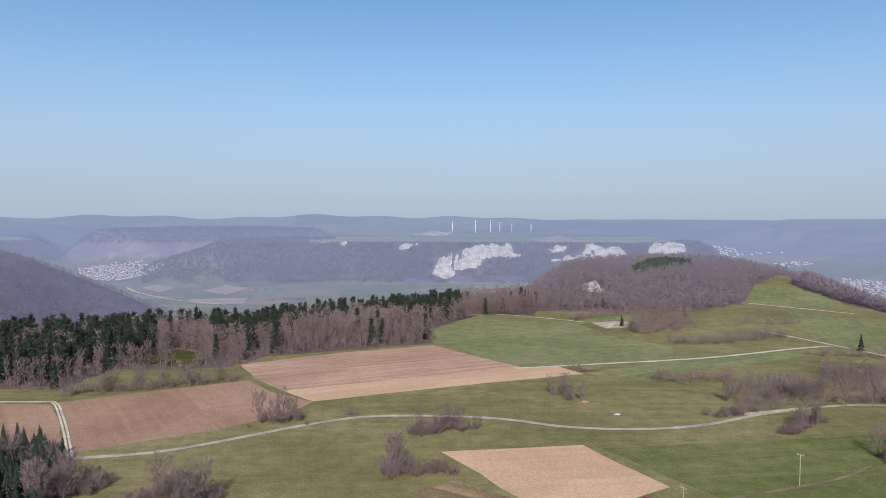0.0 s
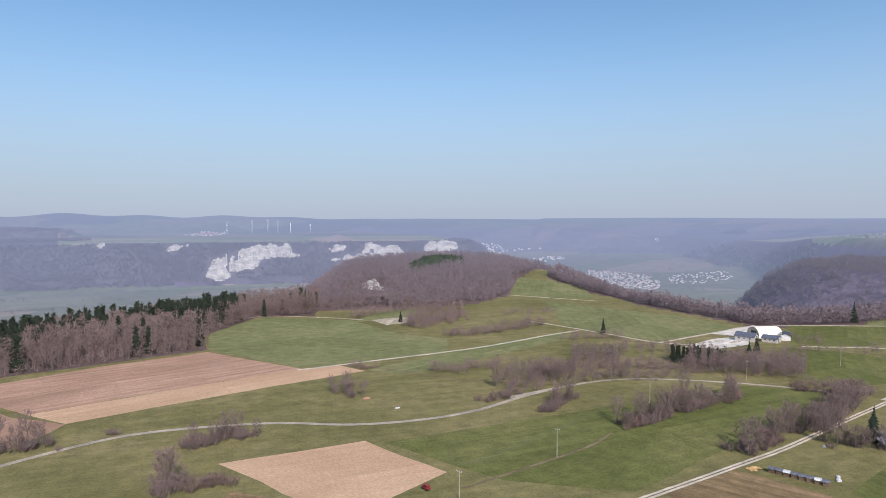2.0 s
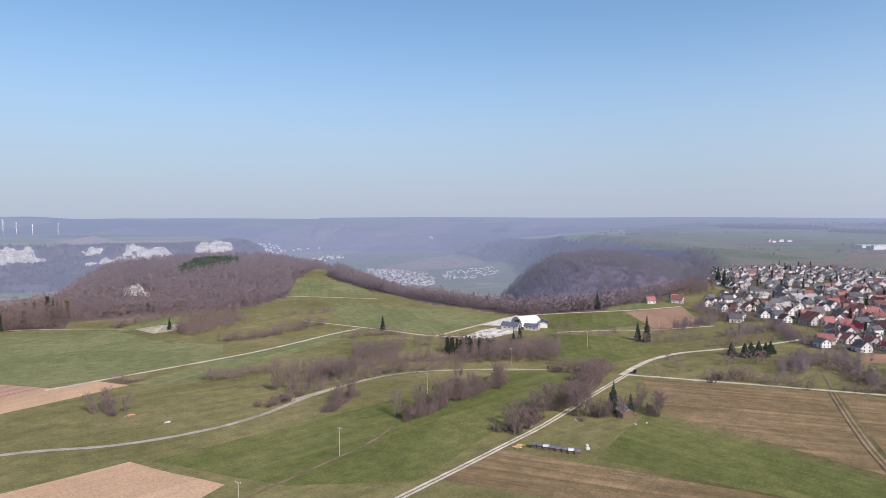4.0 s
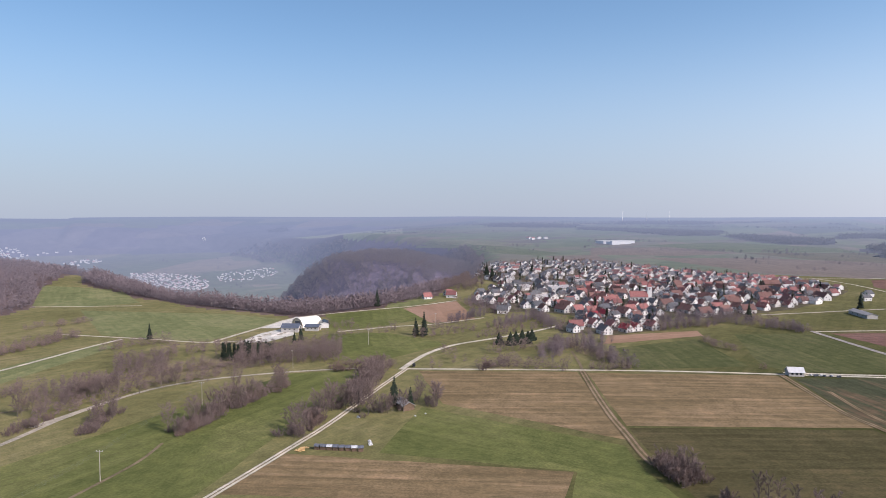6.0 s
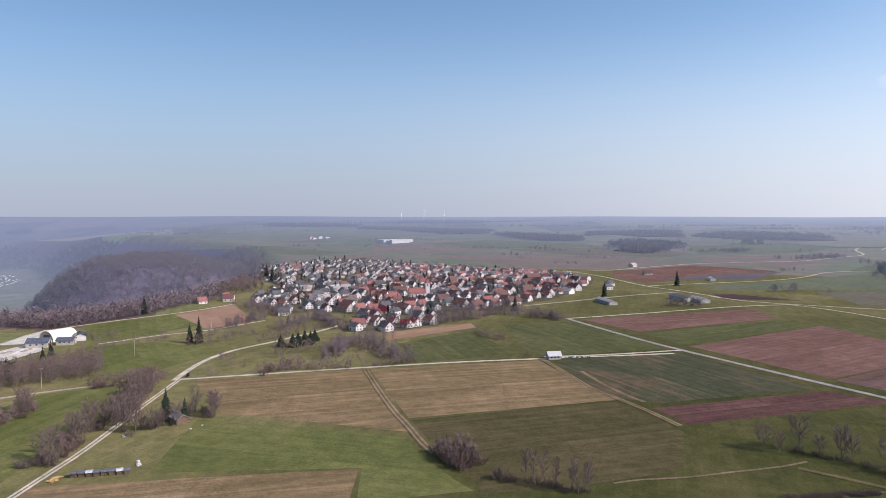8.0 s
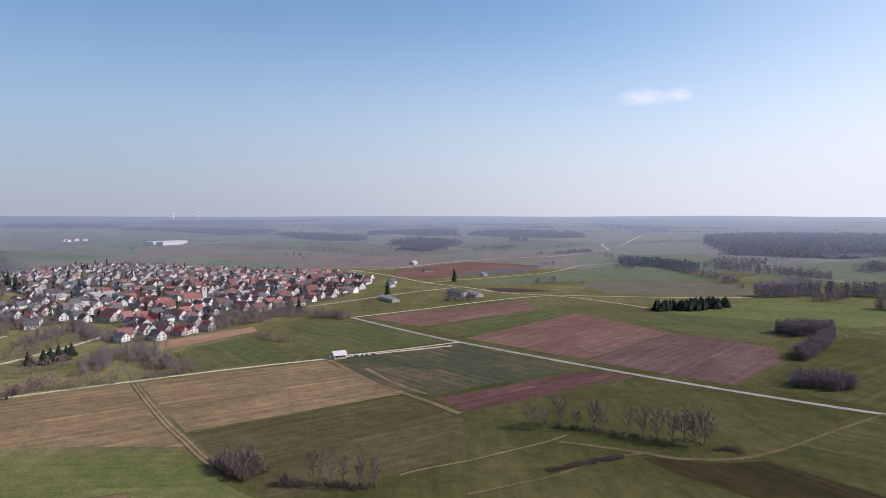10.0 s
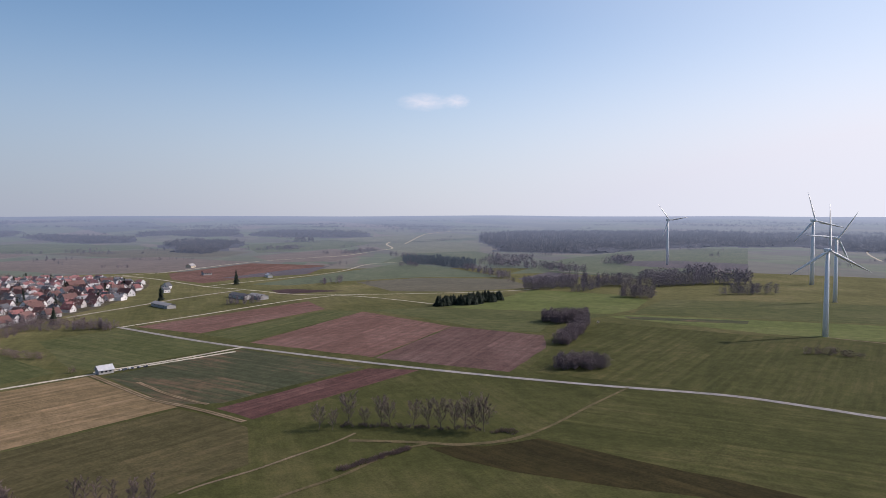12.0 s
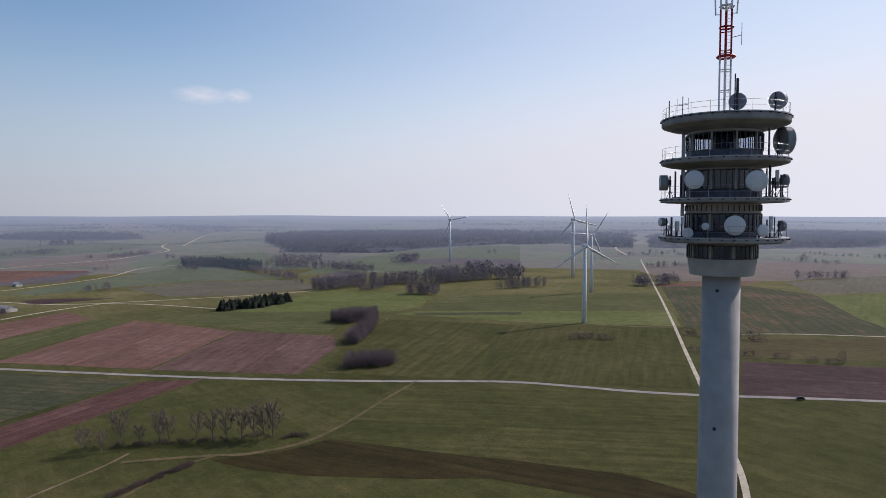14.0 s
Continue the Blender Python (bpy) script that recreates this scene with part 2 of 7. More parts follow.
def painted_haze(m):
    """Haze painted as emission: a bluish glow mixed in with distance, from 600 m outwards."""
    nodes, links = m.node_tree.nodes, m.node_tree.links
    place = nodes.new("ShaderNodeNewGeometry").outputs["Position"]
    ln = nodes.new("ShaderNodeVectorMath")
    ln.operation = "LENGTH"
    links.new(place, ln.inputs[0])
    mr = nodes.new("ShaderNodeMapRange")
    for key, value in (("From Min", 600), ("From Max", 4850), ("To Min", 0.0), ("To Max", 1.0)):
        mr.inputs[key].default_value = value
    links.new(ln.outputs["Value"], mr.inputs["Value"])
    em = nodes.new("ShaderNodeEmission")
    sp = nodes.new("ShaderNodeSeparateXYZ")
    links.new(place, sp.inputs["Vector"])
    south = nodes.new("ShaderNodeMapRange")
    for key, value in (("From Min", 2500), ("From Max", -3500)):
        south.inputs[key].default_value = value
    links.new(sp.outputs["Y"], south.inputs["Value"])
    # the haze colour itself, brighter on the sunward side
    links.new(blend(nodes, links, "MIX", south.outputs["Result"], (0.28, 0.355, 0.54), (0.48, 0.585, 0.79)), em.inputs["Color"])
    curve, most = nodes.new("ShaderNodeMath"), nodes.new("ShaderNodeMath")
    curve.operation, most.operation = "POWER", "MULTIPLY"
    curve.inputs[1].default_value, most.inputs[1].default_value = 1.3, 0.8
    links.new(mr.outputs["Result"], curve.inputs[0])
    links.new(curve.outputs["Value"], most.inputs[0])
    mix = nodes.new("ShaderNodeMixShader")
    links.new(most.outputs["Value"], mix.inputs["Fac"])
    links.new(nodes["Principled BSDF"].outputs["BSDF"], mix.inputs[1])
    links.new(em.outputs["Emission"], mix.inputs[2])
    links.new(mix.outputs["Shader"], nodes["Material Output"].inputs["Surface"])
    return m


MATS = {
    # far_* land: strip colours with a painted haze glow mixed in
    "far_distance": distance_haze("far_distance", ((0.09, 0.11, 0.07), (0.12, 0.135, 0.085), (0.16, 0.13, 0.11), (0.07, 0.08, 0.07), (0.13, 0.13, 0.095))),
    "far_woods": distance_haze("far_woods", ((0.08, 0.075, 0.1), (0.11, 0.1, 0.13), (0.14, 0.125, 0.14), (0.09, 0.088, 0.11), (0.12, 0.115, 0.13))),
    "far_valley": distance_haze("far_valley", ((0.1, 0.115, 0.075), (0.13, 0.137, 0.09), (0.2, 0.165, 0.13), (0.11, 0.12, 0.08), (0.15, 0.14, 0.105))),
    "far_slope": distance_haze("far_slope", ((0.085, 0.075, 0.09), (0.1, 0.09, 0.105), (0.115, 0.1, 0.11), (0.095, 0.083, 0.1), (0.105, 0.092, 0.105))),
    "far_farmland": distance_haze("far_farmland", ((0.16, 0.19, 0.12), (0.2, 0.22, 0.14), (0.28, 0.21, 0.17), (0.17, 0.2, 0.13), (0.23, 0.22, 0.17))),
    "scrub_slope": land("scrub_slope", (0.12, 0.11, 0.125), (0.165, 0.15, 0.155), (0.23, 0.205, 0.19), patch=0.012, streak=0.2),
    # the darker southern tones paint the meadow's backlit look
    "meadow": land("meadow", (0.116, 0.116, 0.044), (0.159, 0.157, 0.062), (0.225, 0.201, 0.095), streak=0.28, backlit=((0.042, 0.049, 0.015), (0.060, 0.067, 0.021), (0.093, 0.090, 0.034))),
    # green sward darkened in colour to stand for being seen against the sun
    "meadow_backlit": land("meadow_backlit", (0.042, 0.049, 0.015), (0.060, 0.067, 0.021), (0.093, 0.090, 0.034), rows=0.15, row_gap=14),
    "lush_deep": land("lush_deep", (0.082, 0.101, 0.030), (0.113, 0.132, 0.041), (0.160, 0.167, 0.062), streak=0.3, rows=0.1, row_gap=12),
    "lush": land("lush", (0.119, 0.142, 0.056), (0.161, 0.183, 0.075), (0.214, 0.219, 0.100), streak=0.3, rows=0.1, row_gap=12),
    "meadow_olive": land("meadow_olive", (0.056, 0.053, 0.022), (0.077, 0.072, 0.031), (0.108, 0.093, 0.044), rows=0.12, row_gap=10),
    "meadow_mid": land("meadow_mid", (0.060, 0.072, 0.026), (0.083, 0.096, 0.036), (0.118, 0.120, 0.054), rows=0.12, row_gap=11),
    "winter_wheat": land("winter_wheat", (0.046, 0.056, 0.029), (0.062, 0.072, 0.037), (0.162, 0.106, 0.064), rows=0.2, row_gap=9),
    "stubble": land("stubble", (0.138, 0.108, 0.053), (0.188, 0.146, 0.073), (0.270, 0.202, 0.110), streak=0.65, rows=0.2, row_gap=8),
    "soil_pale": land("soil_pale", (0.380, 0.249, 0.158), (0.446, 0.300, 0.196), (0.513, 0.355, 0.239), streak=0.25, rows=0.0, mottled=0.15),
    "soil_pink": land("soil_pink", (0.240, 0.147, 0.104), (0.345, 0.221, 0.160), (0.450, 0.301, 0.223), streak=0.5, rows=0.0, mottled=0.3),
    "soil_brown": land("soil_brown", (0.213, 0.128, 0.087), (0.281, 0.176, 0.123), (0.330, 0.214, 0.160), streak=0.25, rows=0.0, mottled=0.3),
    "soil_red": land("soil_red", (0.071, 0.036, 0.033), (0.100, 0.053, 0.048), (0.142, 0.082, 0.073), rows=0.3, row_gap=4),
    "soil_mauve": land("soil_mauve", (0.108, 0.060, 0.049), (0.149, 0.086, 0.072), (0.198, 0.120, 0.103), streak=0.5),
    # tan soil greyed in its base colour to stand for haze
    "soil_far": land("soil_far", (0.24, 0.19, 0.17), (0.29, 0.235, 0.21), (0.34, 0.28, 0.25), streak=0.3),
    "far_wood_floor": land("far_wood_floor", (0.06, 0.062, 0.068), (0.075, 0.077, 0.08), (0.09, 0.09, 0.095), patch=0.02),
    "soil_dark": land("soil_dark", (0.045, 0.028, 0.03), (0.065, 0.042, 0.043), (0.09, 0.06, 0.06), rows=0.2),
    # dark brown-green tones paint the shade of a slope turned from the sun
    "soil_shaded": land("soil_shaded", (0.026, 0.021, 0.01), (0.036, 0.03, 0.013), (0.05, 0.041, 0.017), streak=0.7),
    "forest_floor": land("forest_floor", (0.09, 0.07, 0.06), (0.13, 0.1, 0.085), (0.17, 0.14, 0.11)),
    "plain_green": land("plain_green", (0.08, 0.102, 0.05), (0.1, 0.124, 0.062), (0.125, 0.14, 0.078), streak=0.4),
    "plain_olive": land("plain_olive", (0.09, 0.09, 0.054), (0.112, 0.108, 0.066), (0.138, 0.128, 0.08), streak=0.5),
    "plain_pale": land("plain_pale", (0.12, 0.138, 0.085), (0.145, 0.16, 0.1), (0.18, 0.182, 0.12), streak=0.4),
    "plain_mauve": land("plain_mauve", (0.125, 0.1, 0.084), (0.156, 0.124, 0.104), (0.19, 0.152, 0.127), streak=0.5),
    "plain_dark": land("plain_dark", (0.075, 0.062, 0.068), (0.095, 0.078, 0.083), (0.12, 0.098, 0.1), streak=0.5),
    "spring_green": land("spring_green", (0.080, 0.105, 0.032), (0.107, 0.133, 0.042), (0.144, 0.157, 0.060), streak=0.4, rows=0.12, row_gap=12),
    "soil_umber": land("soil_umber", (0.085, 0.05, 0.045), (0.118, 0.072, 0.064), (0.16, 0.104, 0.092), streak=0.5, rows=0.2, row_gap=6),
    "gravel": land("gravel", (0.357, 0.319, 0.246), (0.468, 0.420, 0.344), (0.552, 0.504, 0.426), streak=0.3, patch=0.1, relief_depth=0.03),
    "lane": land("lane", (0.27, 0.24, 0.2), (0.34, 0.3, 0.25), (0.41, 0.37, 0.31), streak=0.3, patch=0.1, relief_depth=0.03),
    "asphalt": land("asphalt", (0.22, 0.2, 0.19), (0.28, 0.26, 0.25), (0.34, 0.32, 0.3), streak=0.3, patch=0.1, relief_depth=0.02),
    "path": land("path", (0.122, 0.108, 0.056), (0.166, 0.140, 0.081), (0.216, 0.180, 0.112), streak=0.4, patch=0.08, relief_depth=0.03),
    "chalk_pit": land("chalk_pit", (0.26, 0.22, 0.16), (0.36, 0.31, 0.24), (0.46, 0.41, 0.33), patch=0.06, relief_depth=0.3),
    "grass_edge": land("grass_edge", (0.085, 0.08, 0.036), (0.115, 0.1, 0.048), (0.15, 0.125, 0.065), streak=0.4, patch=0.08, relief_depth=0.03),
    "rut": land("rut", (0.16, 0.115, 0.075), (0.22, 0.16, 0.108), (0.28, 0.21, 0.15), streak=0.4, patch=0.08, relief_depth=0.03),
    "farmland": mosaic("farmland", [(0.0, (0.09, 0.108, 0.065)), (0.25, (0.112, 0.13, 0.08)), (0.4, (0.15, 0.122, 0.1)), (0.55, (0.085, 0.105, 0.062)), (0.7, (0.12, 0.135, 0.085)),
                                    (0.85, (0.1, 0.09, 0.08)), (1.0, (0.13, 0.122, 0.095))], 0.0045, 0.011, 35),
    "valley_floor": mosaic("valley_floor", [(0.0, (0.11, 0.13, 0.085)), (0.4, (0.14, 0.15, 0.1)), (0.6, (0.22, 0.18, 0.14)), (0.7, (0.12, 0.135, 0.09)),
                                            (1.0, (0.16, 0.15, 0.115))], 0.006, 0.011, 20),
    "wood_canopy": land("wood_canopy", (0.05, 0.056, 0.062), (0.065, 0.07, 0.075), (0.08, 0.084, 0.088), patch=0.015, relief_depth=2.0),
    # violet-blue base colour carries some of the distance haze
    "slope_wood": land("slope_wood", (0.09, 0.08, 0.1), (0.115, 0.103, 0.127), (0.14, 0.125, 0.15), patch=0.02),
    "bark": plain("bark", (0.1, 0.08, 0.07), (0.19, 0.155, 0.135), 2.0, 0.9),
    "twigs": leafy("twigs", (0.08, 0.059, 0.056), (0.184, 0.138, 0.128), 0.65),
    "twigs_red": leafy("twigs_red", (0.085, 0.06, 0.054), (0.18, 0.128, 0.112), 0.8),
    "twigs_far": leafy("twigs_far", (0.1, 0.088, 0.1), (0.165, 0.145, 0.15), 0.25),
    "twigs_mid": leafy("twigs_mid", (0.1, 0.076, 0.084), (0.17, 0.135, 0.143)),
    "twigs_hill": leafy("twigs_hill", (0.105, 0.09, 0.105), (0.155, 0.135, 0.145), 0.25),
    # green greyed in the base colour, a touch of painted haze
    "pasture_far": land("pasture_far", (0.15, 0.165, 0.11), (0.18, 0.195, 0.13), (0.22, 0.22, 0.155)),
    "needles": leafy("needles", (0.01, 0.016, 0.011), (0.027, 0.038, 0.024)),
    # far tree tones under the same painted haze glow
    "backdrop_trees": painted_haze(leafy("backdrop_trees", (0.07, 0.07, 0.078), (0.12, 0.11, 0.115), 0.2)),
    "wood_mixed": leafy("wood_mixed", (0.06, 0.062, 0.066), (0.115, 0.105, 0.108), 0.2),
    "gardens": land("gardens", (0.06, 0.062, 0.035), (0.095, 0.092, 0.055), (0.15, 0.13, 0.085), patch=0.05),
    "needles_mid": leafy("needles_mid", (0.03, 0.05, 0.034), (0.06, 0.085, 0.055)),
    # lighter, bluer needles: haze put into the base colour
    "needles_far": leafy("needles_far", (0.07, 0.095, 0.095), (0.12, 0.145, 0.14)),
}

# more land and trees given the haze glow, beginning 600 m off
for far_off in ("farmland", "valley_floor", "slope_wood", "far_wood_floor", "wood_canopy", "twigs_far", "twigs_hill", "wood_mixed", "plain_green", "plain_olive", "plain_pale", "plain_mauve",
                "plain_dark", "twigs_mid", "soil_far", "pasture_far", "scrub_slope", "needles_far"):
    painted_haze(MATS[far_off])


# ---- ground ----
def part(name, bm, material, parent=None, label="", smooth=False):
    """Links a bmesh as one mesh object, under a thing or by itself."""
    me = bpy.data.meshes.new(name)
    bm.to_mesh(me)
    bm.free()
    return hang(name, me, material, parent, label, smooth)


def hang(name, me, material, parent=None, label="", smooth=False):
    if material and not me.materials:
        me.materials.append(material if not isinstance(material, str) else MATS[material])
    if smooth:
        me.shade_smooth()
    ob = new(name, me)
    ob.parent = parent
    if label:
        ob["label"] = label
    return ob


def sheet(name, radii, bearings, pick, materials):
    """A polar ground sheet; pick(x, y, r, bearing) gives each face its material slot."""
    rr, aa = np.meshgrid(radii, np.radians(bearings), indexing="ij")
    x, y = rr * np.sin(aa), rr * np.cos(aa)
    z = height(x, y)
    n, k = rr.shape
    verts = np.stack([x, y, z], -1).reshape(-1, 3)
    i, j = np.meshgrid(np.arange(n - 1), np.arange(k - 1), indexing="ij")
    quads = np.stack([i * k + j, i * k + j + 1, (i + 1) * k + j + 1, (i + 1) * k + j], -1).reshape(-1, 4)[:, ::-1]
    me = bpy.data.meshes.new(name)
    me.from_pydata(verts.tolist(), [], quads.tolist())
    c = verts[quads].mean(1)
    slots = pick(c[:, 0], c[:, 1], np.hypot(c[:, 0], c[:, 1]), np.degrees(np.arctan2(c[:, 0], c[:, 1])), c[:, 2])
    for m in materials:
        me.materials.append(MATS[m])
    me.polygons.foreach_set("material_index", slots.astype(np.int32))
    me.shade_smooth()
    return new(name, me)


KNOLL_WOOD = polar([(3, 738), (9, 742), (14, 738), (18, 752), (21, 775), (24, 850), (25, 1026), (26.5, 1188), (28.5, 1296), (26, 1688), (17, 1863), (9, 1620), (6, 1107)])


FAR_WOODS = []
for outline in (
        [(2925, 633), (2681, 521), (2455, 385), (2443, 215), (2571, 198), (2750, 215), (2850, 330), (2960, 480), (3060, 620)],
        [(2789, 217), (2888, 118), (2744, -20), (2715, -157), (3150, -180), (3250, -20), (3150, 120), (3100, 240)],
        [(2173, 110), (2169, 63), (1911, 45), (1842, -13), (1922, -76), (2153, -94), (2282, -146), (2420, -150), (2480, -17), (2490, 30), (2330, 105)],
        [(2818, -200), (2697, -240), (2610, -364), (2560, -533), (2584, -629), (2850, -690), (3000, -560), (3080, -370), (3100, -290)],
        [(2371, -315), (2365, -360), (2390, -390), (2440, -395), (2440, -325)]):
    FAR_WOODS.append(outline)
for outline in (
        [(1665, -745), (1610, -778), (1515, -881), (1475, -946), (1560, -1146), (1609, -1355), (1600, -1557), (2185, -2124), (2419, -1903), (2667, -1548), (2707, -1306), (2641, -1124), (2134, -912), (1762, -810)],
        [(1560, -1500), (1543, -1712), (1316, -1649), (1232, -1660), (1745, -2350), (2037, -2259), (2333, -1793)],
        [(1233, -1745), (1015, -1836), (754, -2185), (1036, -2996), (1362, -2913), (1637, -2314)]):
    FAR_WOODS.append(outline)
for outline in (
        [(3141, 1374), (3044, 1097), (2883, 779), (2923, 641), (3300, 702), (3350, 1000), (3300, 1400)],
        [(3095, 1878), (3146, 1568), (3290, 1439), (3500, 1460), (3450, 1700), (3350, 1980)],
        [(3750, 1387), (3769, 1152), (3840, 875), (4150, 918), (4150, 1193), (4000, 1450)],
        [(2816, 3283), (2844, 3202), (2906, 3179), (3000, 3250), (2930, 3340)]):
    FAR_WOODS.append(outline)


ROCKS = [
    [(-51, 3039), (-29, 3162), (37, 3171), (57, 3082), (72, 3056), (15, 2997)],
    [(57, 3082), (40, 3163), (102, 3201), (166, 3254), (337, 3340), (344, 3268), (391, 3253), (260, 3178), (191, 3131), (171, 3094), (80, 3073)],
    [(512, 3295), (568, 3304), (600, 3268), (578, 3231), (521, 3252)],
    [(660, 3184), (694, 3274), (746, 3239), (795, 3215), (836, 3221), (856, 3125), (728, 3157)],
    [(502, 3195), (577, 3196), (730, 3165), (851, 3127), (822, 3112), (648, 3153), (570, 3158)],
    [(951, 3112), (999, 3236), (1093, 3224), (1134, 3166), (1120, 3120), (1020, 3083)],
    [(-217, 3252), (-214, 3324), (-106, 3338), (-157, 3291), (-179, 3254)],
    [(-525, 3344), (-510, 3375), (-475, 3366), (-471, 3301), (-496, 3299)],
    [(192, 922), (218, 999), (224, 970), (217, 883), (200, 896)],
    # a small distant castle ruin, built and labelled as rock
    [(2471, 3418), (2487, 3410), (2470, 3381), (2458, 3393)],
]
RIM_EAST = [(482, 933), (464, 774), (472, 712), (458, 639), (464, 593), (469, 552), (471, 512), (482, 485), (517, 483), (559, 477), (589, 475), (634, 479), (686, 486), (998, 648), (881, 617), (727, 588), (611, 590), (569, 632), (566, 699), (550, 756), (585, 973), (620, 1097)]
KNOLL_FIRS = [(309, 1115), (334, 1093), (373, 1170), (442, 1228), (482, 1294), (453, 1335), (396, 1293)]
BIG_CLUMP = [(162, 377), (174, 364), (203, 374), (213, 400), (186, 406)]
BACK_CLUMP = [(226, 407), (252, 390), (277, 423), (250, 442)]
OLD_ORCHARD = [(254, 393), (281, 368), (329, 421), (298, 454)]
YARD = [(343, 435), (386, 455), (422, 459), (399, 426), (362, 420)]
BACK_YARD = [(403, 476), (469, 500), (473, 490), (430, 461), (415, 459)]
FIR_ROW = [(295, 386), (321, 366), (336, 383), (307, 403)]
TRACK_GROVE = [(160, 603), (173, 594), (205, 634), (230, 644), (260, 702), (210, 703)]
VALLEY_VILLAGE = [(-1722, 3172), (-1692, 3243), (-1627, 3362), (-1437, 3312), (-1282, 3168), (-1311, 3143), (-1369, 3155), (-1403, 3054), (-1432, 2981), (-1526, 2971), (-1628, 3046)]
VALLEY_TOWN = [(1757, 2974), (1855, 2871), (1930, 2700), (1850, 2501), (1661, 2289), (1586, 2353), (1645, 2585), (1678, 2827)]
TOWN_EDGE = [(1963, 2626), (2098, 2683), (2313, 2643), (2250, 2500), (2012, 2426), (1880, 2480)]
UPPER_TOWN = [(1570, 3934), (1668, 3871), (1641, 3735), (1429, 3379), (1354, 3320)]
VALLEY_SUBURB = [(1654, 3765), (1864, 3715), (1860, 3675), (1648, 3695)]
MIDDLE_TOWN = [(1680, 3429), (1870, 3492), (1844, 3363), (1638, 3260)]
TABLE_VILLAGE = [(-168, 4102), (-88, 4414), (58, 4317), (56, 4174), (-46, 3962)]


def ground_slots(x, y, r, bearing, z):
    s = np.zeros(r.shape, int)
    s[(r > 1280) & (z > -80)] = 1
    s[z < -186] = 2
    s[(z < -102) & (r > 2400) & ((bearing < -18) | (bearing > 20))] = 2
    up = inside_distance(x, y, UPLAND)
    s[(z >= -186) & (z < -11) & (up < 0) & (s != 2)] = 3
    s[(z > -102) & (z < -32) & (bearing > -29) & (bearing < -18.5) & (r > 3200)] = 7
    s[(inside_distance(x, y, ROUND_HILL) > -260) & (z > -186) & (up < 7) & (r < 2300)] = 3
    s[(inside_distance(x, y, LEFT_HILL) > -270) & (z > -172)] = 3
    s[(inside_distance(x, y, BACK_HILL) > -200) & (z > -32) & (r > 3500)] = 3
    s[inside_distance(x, y, KNOLL_WOOD) > 0] = 3
    s[(up < 40) & (up > -108) & (bearing > -60) & (bearing < 12) & (r < 1620)] = 3
    s[(up < 0) & (up > -80) & (bearing > -60) & (bearing < 60) & (r < 1750)] = 3
    s[(r > 2400) & (bearing > 40) & (bearing < 47) & (up < 70) & (up > -150) & (z > -102)] = 3
    s[(inside_distance(x, y, CLIFF_TABLE) > 35) & (bearing > -11)] = 1
    s[(s == 3) & (r < 1850) & (bearing < 32) & (up > -60)] = 6
    s[inside_distance(x, y, RIM_EAST) > -6] = 6
    for outline in FAR_WOODS:
        s[inside_distance(x, y, outline) > -4] = 5
    return s


def backdrop_slots(x, y, r, bearing, z):
    s = np.zeros(r.shape, int)
    s[(inside_distance(x, y, CLIFF_TABLE) < 0) & (z < 30)] = 1
    s[(bearing > 18) & (z < -112)] = 2
    return s


radii = np.concatenate([np.concatenate([[0.02], np.linspace(6, 100, 7)]), 100 * 1.019 ** np.arange(1, 209)])
radii = np.concatenate([radii[radii < 2850], np.arange(2850, 4320, 24), 4320 * 1.02 ** np.arange(0, 8)])
near_end, west_end = int(np.argmax(radii > 3000)), int(np.argmax(radii > 3900))
bearings = np.concatenate([np.linspace(-180, -34, 110)[:-1], np.linspace(-34, 164, 521), np.linspace(164, 180, 14)[1:]])
split_at = int(np.argmax(bearings >= 52.0))
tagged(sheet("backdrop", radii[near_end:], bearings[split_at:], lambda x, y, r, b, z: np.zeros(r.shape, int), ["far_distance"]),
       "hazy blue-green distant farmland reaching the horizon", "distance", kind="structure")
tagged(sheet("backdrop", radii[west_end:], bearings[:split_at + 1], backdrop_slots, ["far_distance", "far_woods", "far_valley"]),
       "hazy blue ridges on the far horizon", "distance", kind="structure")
# valley ground 3 to 3.9 km off, its far_* materials glowing with painted haze
tagged(sheet("ground_valley", radii[near_end:west_end + 1], bearings[:split_at + 1], ground_slots, ["meadow", "far_farmland", "far_valley", "far_slope", "meadow_backlit", "far_wood_floor", "forest_floor", "scrub_slope"]),
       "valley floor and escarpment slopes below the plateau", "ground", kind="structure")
ground = tagged(sheet("ground", radii[:near_end + 1], bearings, ground_slots, ["meadow", "farmland", "valley_floor", "slope_wood", "meadow_backlit", "far_wood_floor", "forest_floor", "scrub_slope"]),
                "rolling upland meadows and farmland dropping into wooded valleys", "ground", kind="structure")


